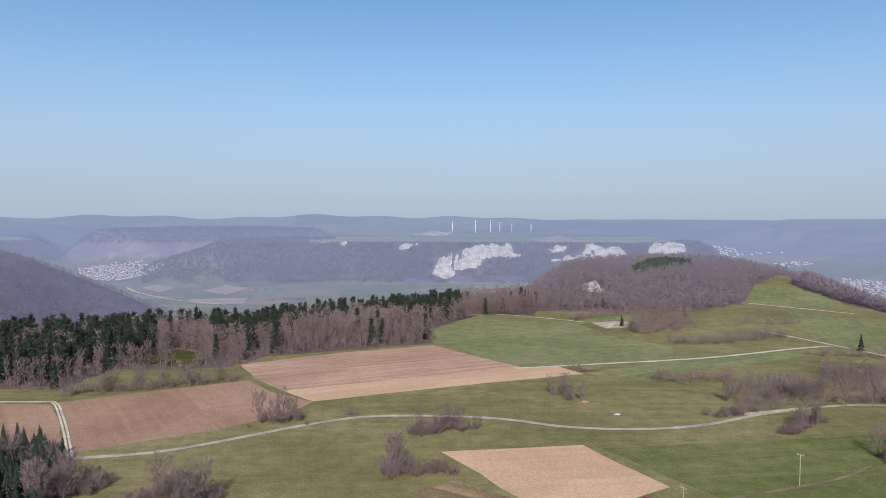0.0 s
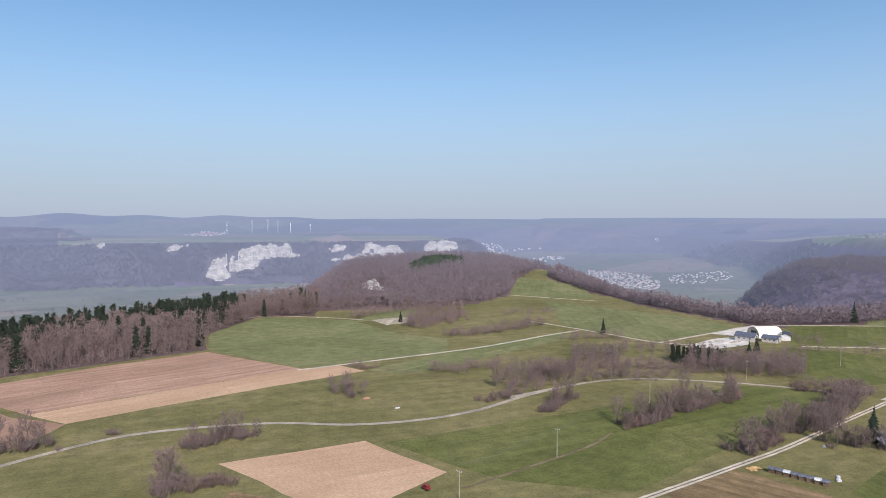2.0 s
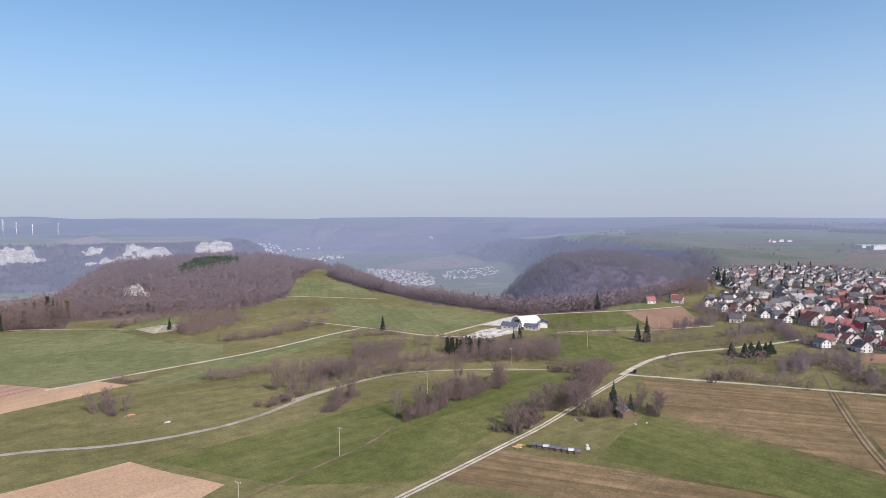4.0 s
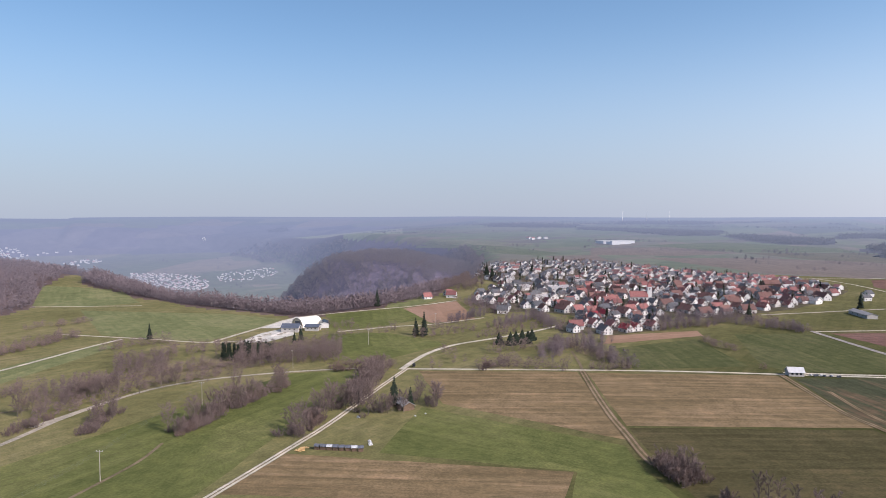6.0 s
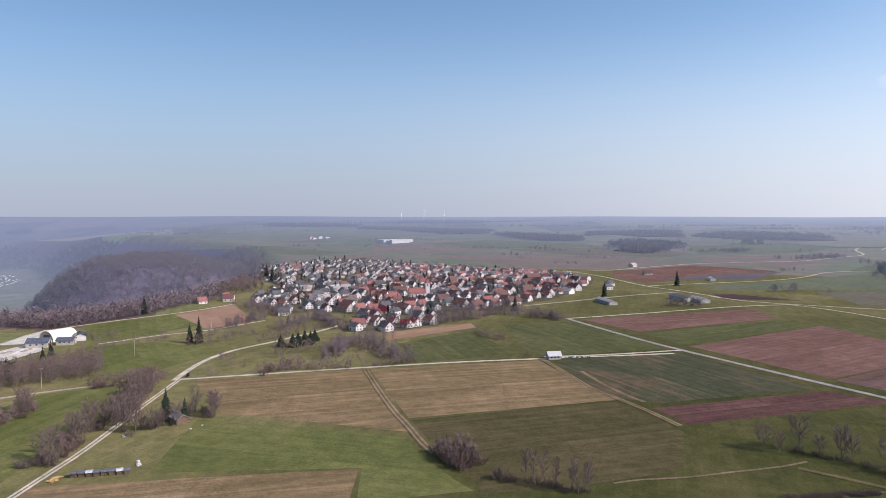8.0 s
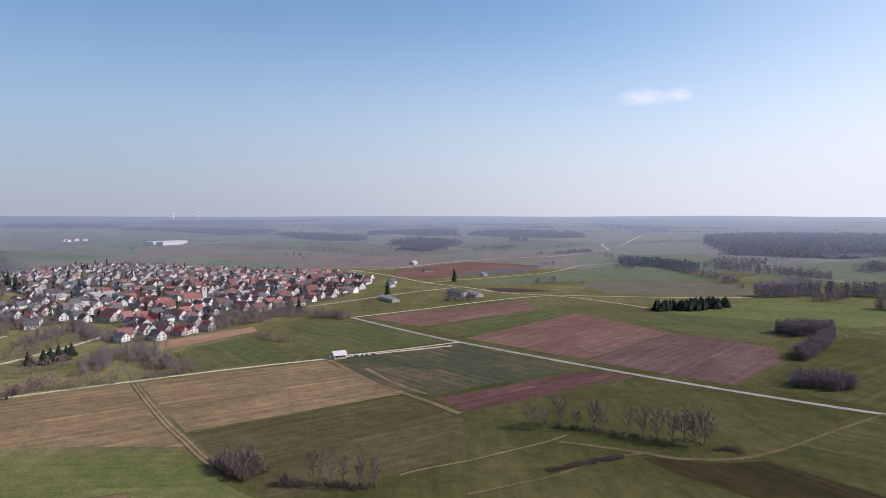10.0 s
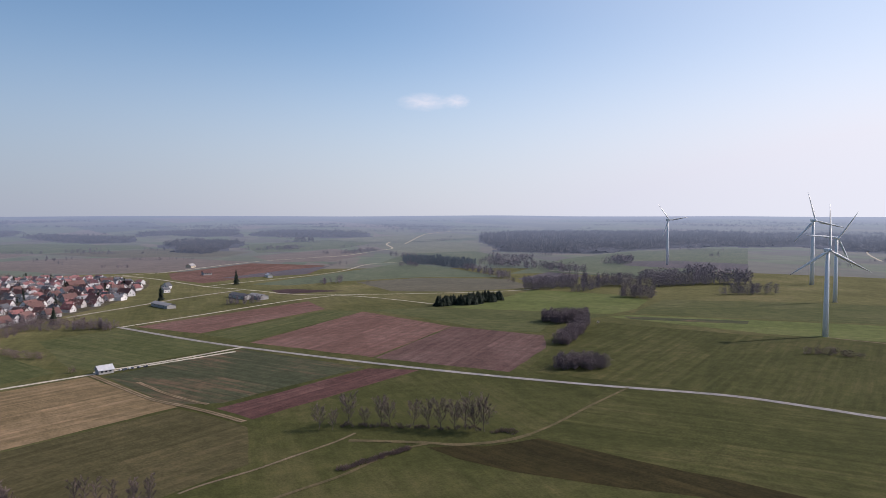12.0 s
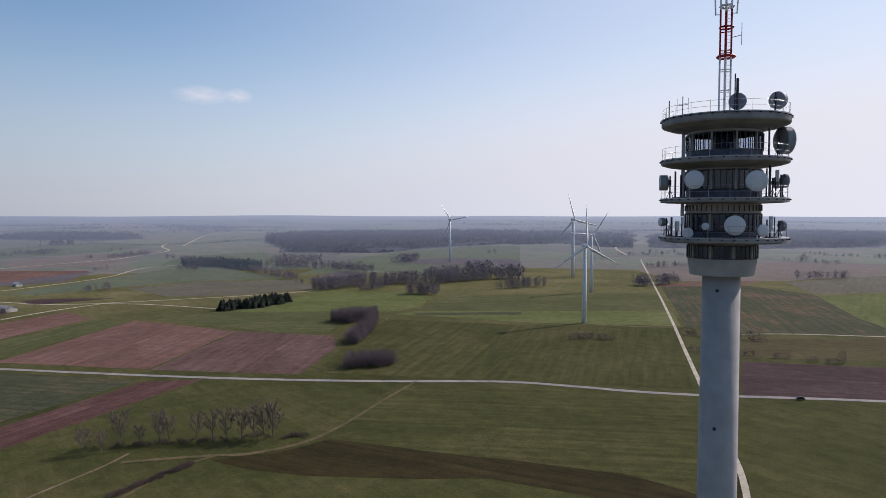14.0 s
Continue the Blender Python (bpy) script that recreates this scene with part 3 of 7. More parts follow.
def drape(name, outline, material, lift, step=14.0, along=None):
    """A field laid on the ground: an outline cut into a grid that follows the land."""
    xs, ys = [p[0] for p in outline], [p[1] for p in outline]
    n = len(outline)
    # tilling direction: along the longest side
    k = max(range(n), key=lambda i: math.dist(outline[i], outline[(i + 1) % n]))
    turn = math.atan2(outline[(k + 1) % n][1] - outline[k][1], outline[(k + 1) % n][0] - outline[k][0]) if along is None else radians(along)
    origin = Matrix.Translation((sum(xs) / n, sum(ys) / n, 0)) @ Matrix.Rotation(turn, 4, "Z")
    inv = origin.inverted()
    bm = bmesh.new()
    pts = []
    for i in range(n):
        a, b = Vector((*outline[i], 0)), Vector((*outline[(i + 1) % n], 0))
        m = max(1, int((b - a).length / 12))
        out = (b - a).cross(Vector((0, 0, 1))).normalized()
        for q in range(m):
            p = a.lerp(b, q / m)
            j = 1.6 * noise.noise(p * 0.05) * min(1, q)
            pts.append(inv @ (p + out * j))
    f = bm.faces.new([bm.verts.new(p) for p in pts])
    if f.normal.z < 0 or f.calc_area() and (f.normal_update() or f.normal.z < 0):
        f.normal_flip()
    size = max(max(p.x for p in pts) - min(p.x for p in pts), max(p.y for p in pts) - min(p.y for p in pts))
    step = max(step, size / 40)
    for axis in (0, 1):
        lo, hi = min(p[axis] for p in pts), max(p[axis] for p in pts)
        for c in np.arange(math.floor(lo / step) * step, hi, step):
            co, no = Vector((0, 0, 0)), Vector((0, 0, 0))
            co[axis], no[axis] = c, 1
            bmesh.ops.bisect_plane(bm, geom=bm.verts[:] + bm.edges[:] + bm.faces[:], plane_co=co, plane_no=no)
    bmesh.ops.triangulate(bm, faces=[f for f in bm.faces if len(f.verts) > 4])
    co = np.array([(origin @ v.co)[:2] for v in bm.verts])
    zz = height(co[:, 0], co[:, 1]) + lift
    for v, z in zip(bm.verts, zz):
        v.co.z = z
    ob = part(name, bm, material, smooth=True)
    ob.matrix_world = origin
    return ob


FIELD_WORDS = {
    "chalk_pit": "small pale quarry floor of bare chalky gravel",
    "plain_green": "hazy green field on the open plain", "plain_olive": "dull olive field on the open plain", "plain_pale": "pale green field far out on the plain",
    "plain_mauve": "ploughed field of mauve-brown soil on the plain", "plain_dark": "ploughed field of dark soil on the plain",
    "spring_green": "bright green spring crop field with faint rows", "soil_umber": "ploughed field of dark reddish-brown soil",
    "soil_far": "distant ploughed field of tan soil greyed by painted haze", "soil_pink": "bare ploughed field of dry pinkish-brown soil", "soil_pale": "freshly harrowed field of pale tan soil",
    "soil_brown": "ploughed field of warm brown soil", "soil_red": "rough ploughed field of dark reddish soil",
    "pasture_far": "pale distant pasture on the cliff plateau", "soil_mauve": "ploughed field of dull mauve-brown soil", "soil_dark": "ploughed field of dark plum-brown soil", "soil_shaded": "dark field band painted to stand for a shaded slope",
    "meadow_olive": "olive-green winter crop field with faint rows", "stubble": "tan stubble field with pale straw streaks", "lush": "fresh green spring meadow with mown streaks", "lush_deep": "deep green spring meadow with mown streaks",
    "winter_wheat": "dark green winter wheat field with bare patches", "meadow_mid": "green winter crop field with faint rows", "meadow_backlit": "dull green field with faint tractor lines, darkened for backlight"}
field_count = iter(range(400))


def field(soil, outline, along=None):
    """One tilled or mown parcel, a hand above the last where they overlap."""
    far = max(math.hypot(*p) for p in outline)
    i = next(field_count)
    return tagged(drape("field", outline, soil, along=along, lift=0.02 + 0.0012 * i if far < 2000 or (far < 2900 and outline[0][0] > 500) else 0.9 + 0.01 * i), FIELD_WORDS[soil], "field", kind="structure")


field("soil_pink", [(-138, 458), (-81, 497), (-8, 531), (52, 452), (-33, 416), (-93, 389), (-118, 419)], 23)
field("soil_pale", [(-93, 389), (-33, 416), (52, 452), (77, 456), (91, 432), (5, 399), (-71, 366)])
field("soil_brown", [(-209, 364), (-173, 385), (-120, 414), (-99, 386), (-71, 365), (-82, 341), (-104, 320), (-136, 300), (-158, 285)])
field("soil_brown", [(-277, 363), (-211, 360), (-190, 331), (-164, 287), (-205, 267)])
field("soil_pale", [(-1, 287), (62, 296), (85, 249), (72, 241), (56, 231), (29, 237)])
field("stubble", [(-12, 242), (5, 256), (26, 238), (19, 223)])
field("lush", [(-10, 638), (46, 698), (124, 652), (149, 560), (181, 530), (160, 469), (51, 455), (-7, 539)])
field("lush", [(438, 948), (485, 841), (440, 724), (386, 739), (356, 796)])
field("lush", [(369, 719), (445, 569), (451, 502), (432, 489), (340, 463), (320, 506), (305, 560)])
field("lush_deep", [(500, 492), (576, 452), (532, 384), (438, 415)])
field("lush_deep", [(152, 303), (298, 324), (331, 295), (286, 256), (222, 241), (145, 209), (103, 234), (69, 291)])
field("soil_brown", [(579, 450), (661, 436), (558, 345), (515, 368)])
field("lush", [(570, 467), (1076, 860), (686, 500), (654, 458), (602, 455)])
field("stubble", [(350, 260), (406, 174), (294, 101), (295, 203)], -57)
field("stubble", [(407, 168), (468, 66), (413, 35), (376, 11), (314, 109)])
field("meadow_olive", [(311, 107), (373, 11), (354, -4), (329, -21), (280, -18), (246, 27), (236, 53), (282, 87)])
field("stubble", [(195, 215), (245, 106), (214, 97), (152, 203)])
field("lush_deep", [(218, 183), (284, 209), (286, 100), (262, 83), (237, 57), (215, 94), (246, 105)])
field("winter_wheat", [(465, 57), (524, -30), (433, -102), (376, -11), (382, 14)])
field("soil_red", [(366, -8), (429, -104), (413, -134), (341, -24)])
field("soil_mauve", [(550, -38), (688, -161), (567, -214), (462, -115)])
field("soil_umber", [(459, -116), (566, -215), (497, -270), (450, -246), (388, -186)])
field("soil_mauve", [(666, 53), (794, -121), (722, -128), (609, -1)])
field("meadow_mid", [(602, -4), (712, -130), (688, -159), (555, -37)])
field("soil_brown", [(545, 207), (615, 151), (591, 140), (507, 196)])
field("meadow_mid", [(616, 121), (658, 67), (537, -25), (483, 64), (502, 82)])
field("meadow_mid", [(498, 182), (573, 142), (487, 86), (432, 146)])
field("soil_dark", [(239, -445), (138, -530), (114, -442), (193, -360)])
# this dark band paints shade onto the slope near the tower
field("soil_shaded", [(274, -92), (266, -117), (268, -144), (255, -176), (232, -198), (200, -222), (150, -246), (128, -246), (110, -207), (150, -190), (190, -170), (215, -138), (236, -115), (256, -100)])
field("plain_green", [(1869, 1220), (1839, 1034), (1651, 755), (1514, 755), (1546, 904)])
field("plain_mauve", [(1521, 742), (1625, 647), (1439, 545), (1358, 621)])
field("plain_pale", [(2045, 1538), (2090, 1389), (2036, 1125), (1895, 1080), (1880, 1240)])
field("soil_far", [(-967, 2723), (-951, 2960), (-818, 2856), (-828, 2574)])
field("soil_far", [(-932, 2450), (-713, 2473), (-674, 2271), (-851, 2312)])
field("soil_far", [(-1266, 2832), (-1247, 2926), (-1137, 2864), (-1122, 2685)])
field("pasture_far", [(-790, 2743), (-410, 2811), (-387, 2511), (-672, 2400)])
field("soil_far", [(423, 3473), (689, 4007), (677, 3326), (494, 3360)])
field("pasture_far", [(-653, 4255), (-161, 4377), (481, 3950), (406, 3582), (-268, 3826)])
field("lush", [(92, 434), (221, 503), (282, 520), (284, 502), (201, 457), (128, 418), (113, 416)])
field("lush_deep", [(416, 409), (451, 368), (440, 298), (347, 300), (345, 331)])
field("lush_deep", [(426, 416), (498, 482), (581, 454), (524, 398), (481, 392)])
field("lush", [(118, 635), (162, 701), (221, 721), (209, 681), (179, 652), (144, 645)])
field("chalk_pit", [(142, 646), (163, 656), (183, 652), (170, 619), (150, 613)])
field("plain_mauve", [(1601, 510), (1758, 290), (1747, 72), (1472, -106), (1258, 52), (1291, 203), (1438, 355)])
field("plain_mauve", [(1939, 792), (2108, 595), (1947, 379), (1733, 465), (1622, 663)])
field("soil_mauve", [(1234, 46), (1436, -104), (1328, -236), (1159, -181), (1123, -81), (1050, -7), (1122, 38)])
field("plain_dark", [(1121, -30), (1247, -153), (1314, -245), (1149, -170), (1123, -81)])
field("plain_green", [(1013, -73), (1107, -173), (1235, -301), (1348, -400), (1157, -450), (986, -463), (1035, -336), (1014, -211), (980, -120)])
field("plain_olive", [(994, -224), (1026, -333), (960, -455), (830, -434), (822, -320), (860, -240)])
field("soil_dark", [(926, -91), (935, -118), (886, -185), (876, -100)])
field("spring_green", [(748, -355), (806, -421), (719, -492), (662, -497), (605, -440), (581, -392), (675, -263), (701, -247)])
field("meadow_mid", [(698, -133), (692, -244), (575, -388), (546, -302), (512, -273), (535, -239), (592, -219), (690, -174)])
field("plain_green", [(1040, -498), (1341, -779), (1479, -1010), (1552, -1306), (1525, -1484), (1027, -1000), (891, -646), (1017, -592)])
field("plain_dark", [(1131, -784), (1215, -874), (1196, -968), (1070, -1042), (942, -919), (1045, -824)])
field("plain_dark", [(956, -472), (1042, -575), (964, -600), (853, -455)])
field("plain_green", [(1358, -355), (1696, -519), (1869, -726), (1560, -694), (1249, -592), (1272, -494)])
field("plain_mauve", [(1696, -123), (2001, -382), (1670, -406), (1438, -274), (1443, -152)])
field("plain_pale", [(2202, -536), (2243, -788), (2063, -878), (1698, -723), (1651, -490)])
field("plain_olive", [(1973, 384), (2145, 122), (1939, -140), (1712, -67), (1767, 183)])
field("plain_green", [(2155, 701), (2461, 533), (2317, 168), (2172, 123), (2000, 389)])
field("plain_pale", [(2475, -430), (2784, -1081), (2403, -1023), (2243, -788), (2255, -569)])
field("plain_green", [(2282, -146), (2471, -472), (2255, -569), (1995, -398), (1869, -151)])
field("winter_wheat", [(342, -541), (557, -815), (492, -922), (384, -886), (231, -675), (215, -629), (292, -559)])
field("spring_green", [(377, -877), (333, -969), (233, -682), (270, -720)])
field("plain_olive", [(479, -1012), (431, -1253), (338, -984), (382, -889)])
field("soil_mauve", [(580, -808), (579, -847), (520, -1043), (499, -936), (552, -822)])
field("meadow_olive", [(285, -526), (212, -620), (179, -525), (246, -456)])
field("plain_mauve", [(735, -1007), (803, -1136), (758, -1394), (515, -1495), (439, -1276), (487, -1029), (587, -903)])
field("meadow_mid", [(576, -413), (659, -516), (570, -665), (512, -743), (417, -626)])
field("spring_green", [(567, -378), (570, -408), (410, -621), (349, -542), (441, -451)])
field("meadow_backlit", [(386, -197), (476, -273), (540, -354), (450, -424), (342, -533), (215, -354), (296, -280)])
field("meadow_backlit", [(330, -220), (206, -341), (132, -219), (162, -214), (273, -139), (291, -173)])
field("winter_wheat", [(564, -394), (499, -489), (486, -475), (545, -391)])


def ribbon(name, material, width, line, lift):
    """A track: smooth centre line with uneven verges, laid on the ground."""
    pts = [Vector((*p, 0)) for p in line]
    dense = []
    for i in range(len(pts) - 1):
        p0, p1, p2, p3 = pts[max(i - 1, 0)], pts[i], pts[i + 1], pts[min(i + 2, len(pts) - 1)]
        m = max(2, int((p2 - p1).length / 5))
        for q in range(m):
            t = q / m
            dense.append(0.5 * (2 * p1 + (p2 - p0) * t + (2 * p0 - 5 * p1 + 4 * p2 - p3) * t * t + (3 * p1 - p0 - 3 * p2 + p3) * t ** 3))
    dense.append(pts[-1])
    rows = []
    for i, p in enumerate(dense):
        d = (dense[min(i + 1, len(dense) - 1)] - dense[max(i - 1, 0)]).normalized()
        side = Vector((-d.y, d.x, 0))
        w = width / 2 * (1 + 0.18 * noise.noise(p * 0.11)), width / 2 * (1 + 0.18 * noise.noise(p * 0.13 + Vector((9, 0, 0))))
        rows.append([p - side * w[0], p, p + side * w[1]])
    co = np.array([[q.x, q.y] for r in rows for q in r])
    z = height(co[:, 0], co[:, 1]) + lift
    z[1::3] += 0.03
    me = bpy.data.meshes.new(name)
    faces = [(3 * i + j, 3 * i + 3 + j, 3 * i + 4 + j, 3 * i + 1 + j)[::-1] for i in range(len(rows) - 1) for j in (0, 1)]
    me.from_pydata(np.column_stack([co, z]).tolist(), [], faces)
    return hang(name, me, material, smooth=True)


ROAD_WORDS = {"gravel": ("pale gravel farm track between fields", "track"), "lane": ("narrow grey paved farm lane through meadows", "lane"),
              "asphalt": ("pale grey asphalt country road", "road"), "path": ("worn grassy dirt path along a field", "path"), "grass_edge": ("pale grass strip along a field edge", "path"), "rut": ("earthy field track", "track")}


def beside(line, offset):
    """A plan line shifted sideways."""
    out = []
    for i, (x, y) in enumerate(line):
        ax, ay = line[max(i - 1, 0)]
        bx, by = line[min(i + 1, len(line) - 1)]
        d = math.hypot(bx - ax, by - ay)
        out.append((x - (by - ay) / d * offset, y + (bx - ax) / d * offset))
    return out


FIELD_TRACK = [(409, 172), (357, 141), (322, 119), (302, 105), (281, 91), (270, 82)]
FIELD_TRACK_EAST = [(471, 64), (429, 42), (396, 24), (378, 9), (360, -5), (338, -20)]
WHEAT_TRACK = [(441, 35), (409, 19), (387, 5), (376, -4)]
GARDEN_TRACK = [(467, 205), (434, 185), (414, 174)]
road_count = iter(range(400))


def road(name, surface, width, line):
    """A road or track; the farm tracks show two wheel ruts with grass between."""
    far = max(math.hypot(*p) for p in line)
    lift = 0.125 + 0.0012 * next(road_count) if far < 2600 and line[0][0] > -500 else 1.8
    if name in ("corner_track", "hut_track", "wood_track", "field_track"):
        tagged(ribbon(name, "grass_edge" if surface == "rut" else "path", width * 1.15, line, lift), *ROAD_WORDS["path"], kind="structure")
        for side in (-1, 1):
            tagged(ribbon("wheel_rut", surface, width * (0.42 if surface == "gravel" else 0.3), beside(line, side * width * 0.29), lift + 0.02), "worn wheel rut of a farm track", "track", kind="structure")
    else:
        tagged(ribbon(name, surface, width, line, lift), *ROAD_WORDS[surface], kind="structure")


road("farm_lane", "lane", 3.2, [(-155, 279), (-118, 289), (-62, 327), (-30, 339), (22, 336), (61, 321), (96, 318), (128, 325), (164, 343), (192, 353)])
road("farm_lane_b", "lane", 3.2, [(150, 341), (193, 354), (228, 360), (258, 353), (298, 329), (334, 297)])
road("corner_track", "gravel", 2.6, [(-303, 365), (-223, 365), (-211, 363), (-195, 341), (-175, 310), (-156, 279)])
road("wood_track", "gravel", 3, [(-10, 652), (9, 678), (45, 706), (95, 682), (135, 652)])
road("pale_road", "gravel", 3.2, [(49, 448), (103, 461), (189, 483), (268, 516), (304, 528)])
road("ridge_track", "gravel", 3, [(284, 599), (307, 537), (319, 503), (336, 456), (372, 431)])
road("ridge_track_b", "gravel", 3, [(430, 407), (478, 385), (507, 364), (572, 344)])
road("hill_track", "gravel", 3, [(350, 787), (427, 700)])
road("hall_road", "gravel", 3.5, [(336, 456), (416, 482), (463, 495), (517, 483), (601, 451), (665, 439)])
road("grass_path", "path", 2.2, [(89, 451), (126, 410), (146, 385), (170, 371)])
road("hut_track", "gravel", 3.2, [(126, 198), (163, 208), (202, 219), (236, 229), (296, 251), (352, 271)])
road("village_lane", "gravel", 4, [(347, 272), (376, 282), (403, 289), (432, 291), (457, 286), (481, 279), (549, 265), (620, 263)])
road("white_road", "gravel", 3.5, [(349, 272), (412, 174), (445, 119), (475, 60), (517, -25)])
road("white_road_b", "gravel", 3.5, [(479, 64), (500, 21), (531, -30)])
road("asphalt_road", "asphalt", 4.6, [(669, 68), (594, 16), (534, -30), (426, -127), (352, -206), (299, -273), (268, -298), (236, -319), (207, -343), (170, -381), (139, -411), (93, -452)])
road("village_road", "lane", 4.5, [(749, 122), (789, 89), (884, 9), (940, -52)])
road("turbine_spur", "path", 3, [(349, -533), (375, -507), (411, -485)])
road("field_edge", "path", 1.6, [(86, 232), (133, 249), (155, 258), (173, 270)])
road("valley_road", "gravel", 8, [(-1322, 2825), (-1183, 2645), (-960, 2418), (-732, 2274)])
road("winding_road", "gravel", 5, [(1258, 52), (1472, -106), (1583, -261), (1636, -341), (1801, -454), (1936, -543), (2181, -593), (2423, -708)])
road("winding_road", "gravel", 4, [(1069, 326), (1238, 87), (1258, 52)])
road("upper_road", "gravel", 3.5, [(1001, -7), (1041, -58), (1135, -187), (1206, -251), (1331, -324), (1381, -416)])
road("stream_track", "gravel", 3, [(899, -87), (857, -134), (836, -203), (811, -316), (806, -390), (816, -435)])
road("pine_track", "gravel", 2.6, [(845, -161), (807, -197), (761, -226), (714, -251)])
road("upper_road", "gravel", 3.5, [(669, 65), (725, -4), (804, -98), (840, -160)])
road("farm_road", "gravel", 3.5, [(1328, 362), (1186, 258)])
road("farm_road", "gravel", 3.5, [(1225, 128), (1147, 66), (1009, -7), (954, -53), (897, -95)])
road("hill_track", "gravel", 3.5, [(1086, -589), (965, -640), (871, -623), (932, -705)])
road("bend_path", "path", 1.4, [(258, 8), (264, -1), (272, -19), (281, -34), (294, -56), (303, -67)])
road("slope_path", "grass_edge", 1.8, [(239, -17), (247, -34), (255, -51), (266, -67), (276, -84), (278, -96)])
road("slope_path", "grass_edge", 3.0, [(294, -62), (286, -80), (278, -96), (272, -106), (270, -127), (274, -142)])
road("field_edge", "grass_edge", 1.8, [(274, -142), (284, -161), (305, -194), (329, -234)])
road("field_track", "rut", 3.8, FIELD_TRACK)
road("field_track", "rut", 3.4, FIELD_TRACK_EAST)
road("field_track", "rut", 2.4, WHEAT_TRACK)
road("garden_track", "path", 2.0, GARDEN_TRACK)
road("far_lane", "gravel", 5, [(2126, -641), (2629, -864), (2797, -969), (2933, -1111)])
road("turbine_track", "gravel", 2.6, [(116, -223), (137, -255), (174, -302), (222, -366), (280, -442), (369, -559), (470, -690), (576, -826), (680, -960), (792, -1103), (916, -1263)])
road("east_track", "gravel", 2.4, [(306, -529), (269, -581), (215, -629)])
road("far_lane", "gravel", 4.5, [(1039, -1377), (1263, -1622), (1369, -1786), (1431, -2024)])


# ---- trees and shrubs ----
import collections

def tube(verts, faces, a, b, ra, rb, sides=3):
    """A tapered limb from a to b."""
    d = (b - a).normalized()
    u = d.orthogonal().normalized()
    v = d.cross(u)
    base = len(verts)
    for p, r in ((a, ra), (b, rb)):
        for k in range(sides):
            w = 2 * math.pi * k / sides
            verts.append(p + (u * math.cos(w) + v * math.sin(w)) * r)
    for k in range(sides):
        n = (k + 1) % sides
        faces.append((base + k, base + n, base + sides + n, base + sides + k))


def sliver(verts, faces, a, d, length, width, rng):
    """One fine twig: a long thin triangle."""
    side = d.cross(Vector((rng.gauss(0, 1), rng.gauss(0, 1), rng.gauss(0, 1)))).normalized() * width
    base = len(verts)
    verts.extend([a - side, a + side, a + d * length])
    faces.append((base, base + 1, base + 2))


def mesh_of(name, verts, faces):
    me = bpy.data.meshes.new(name)
    me.from_pydata([tuple(v) for v in verts], [], faces)
    return me


def bend(rng, d, amount, up=0.0):
    return (d + Vector((rng.gauss(0, amount), rng.gauss(0, amount), rng.gauss(0, amount) + up))).normalized()


def bare_tree_meshes(seed, tall, spread, slim=0.16, limbs=19, twig=0.075):
    """Trunk with limbs, and a leafless crown of branches and twigs."""
    rng = random.Random(seed)
    tv, tf, cv, cf = [], [], [], []
    p, r = Vector((0, 0, -0.4)), tall * 0.017
    spine = [(p, r)]
    for i in range(4):
        q = p + Vector((rng.gauss(0, 0.03), rng.gauss(0, 0.03), 0.235)) * tall
        tube(tv, tf, p, q, r, r * 0.72, 5)
        p, r = q, r * 0.72
        spine.append((p, r))
    for i in range(limbs):
        k = slim + (1 - slim) * (i + 0.5) / limbs
        h = k * 3.99
        s0, s1 = spine[int(h)], spine[min(int(h) + 1, 4)]
        a = s0[0].lerp(s1[0], h - int(h))
        w = i * 2.4 + rng.uniform(-0.5, 0.5)
        out = spread * tall * (0.55 + 0.6 * math.sin(math.pi * min(1, 0.15 + 0.8 * (1 - k)))) * rng.uniform(0.7, 1.15)
        d = Vector((math.cos(w), math.sin(w), rng.uniform(0.8, 1.6))).normalized()
        b = a + d * out * 0.6
        rr = tall * 0.0065
        tube(tv, tf, a, b, rr, rr * 0.6)
        e = b + bend(rng, d, 0.2, 0.3) * out * 0.5
        tube(tv, tf, b, e, rr * 0.6, rr * 0.25)
        for j in range(5):
            f = rng.random()
            o = (a.lerp(b, 0.35 + 0.65 * f) if j < 2 else b.lerp(e, f))
            dd = bend(rng, d, 0.42, 0.3)
            g = o + dd * out * rng.uniform(0.3, 0.5)
            tube(cv, cf, o, g, rr * 0.35, rr * 0.1)
            for _ in range(8):
                sliver(cv, cf, o.lerp(g, rng.uniform(0.2, 1)), bend(rng, dd, 0.5, 0.15), out * rng.uniform(0.2, 0.42), twig * rng.uniform(0.6, 1.3), rng)
    return mesh_of("trunk", tv, tf), mesh_of("crown", cv, cf)


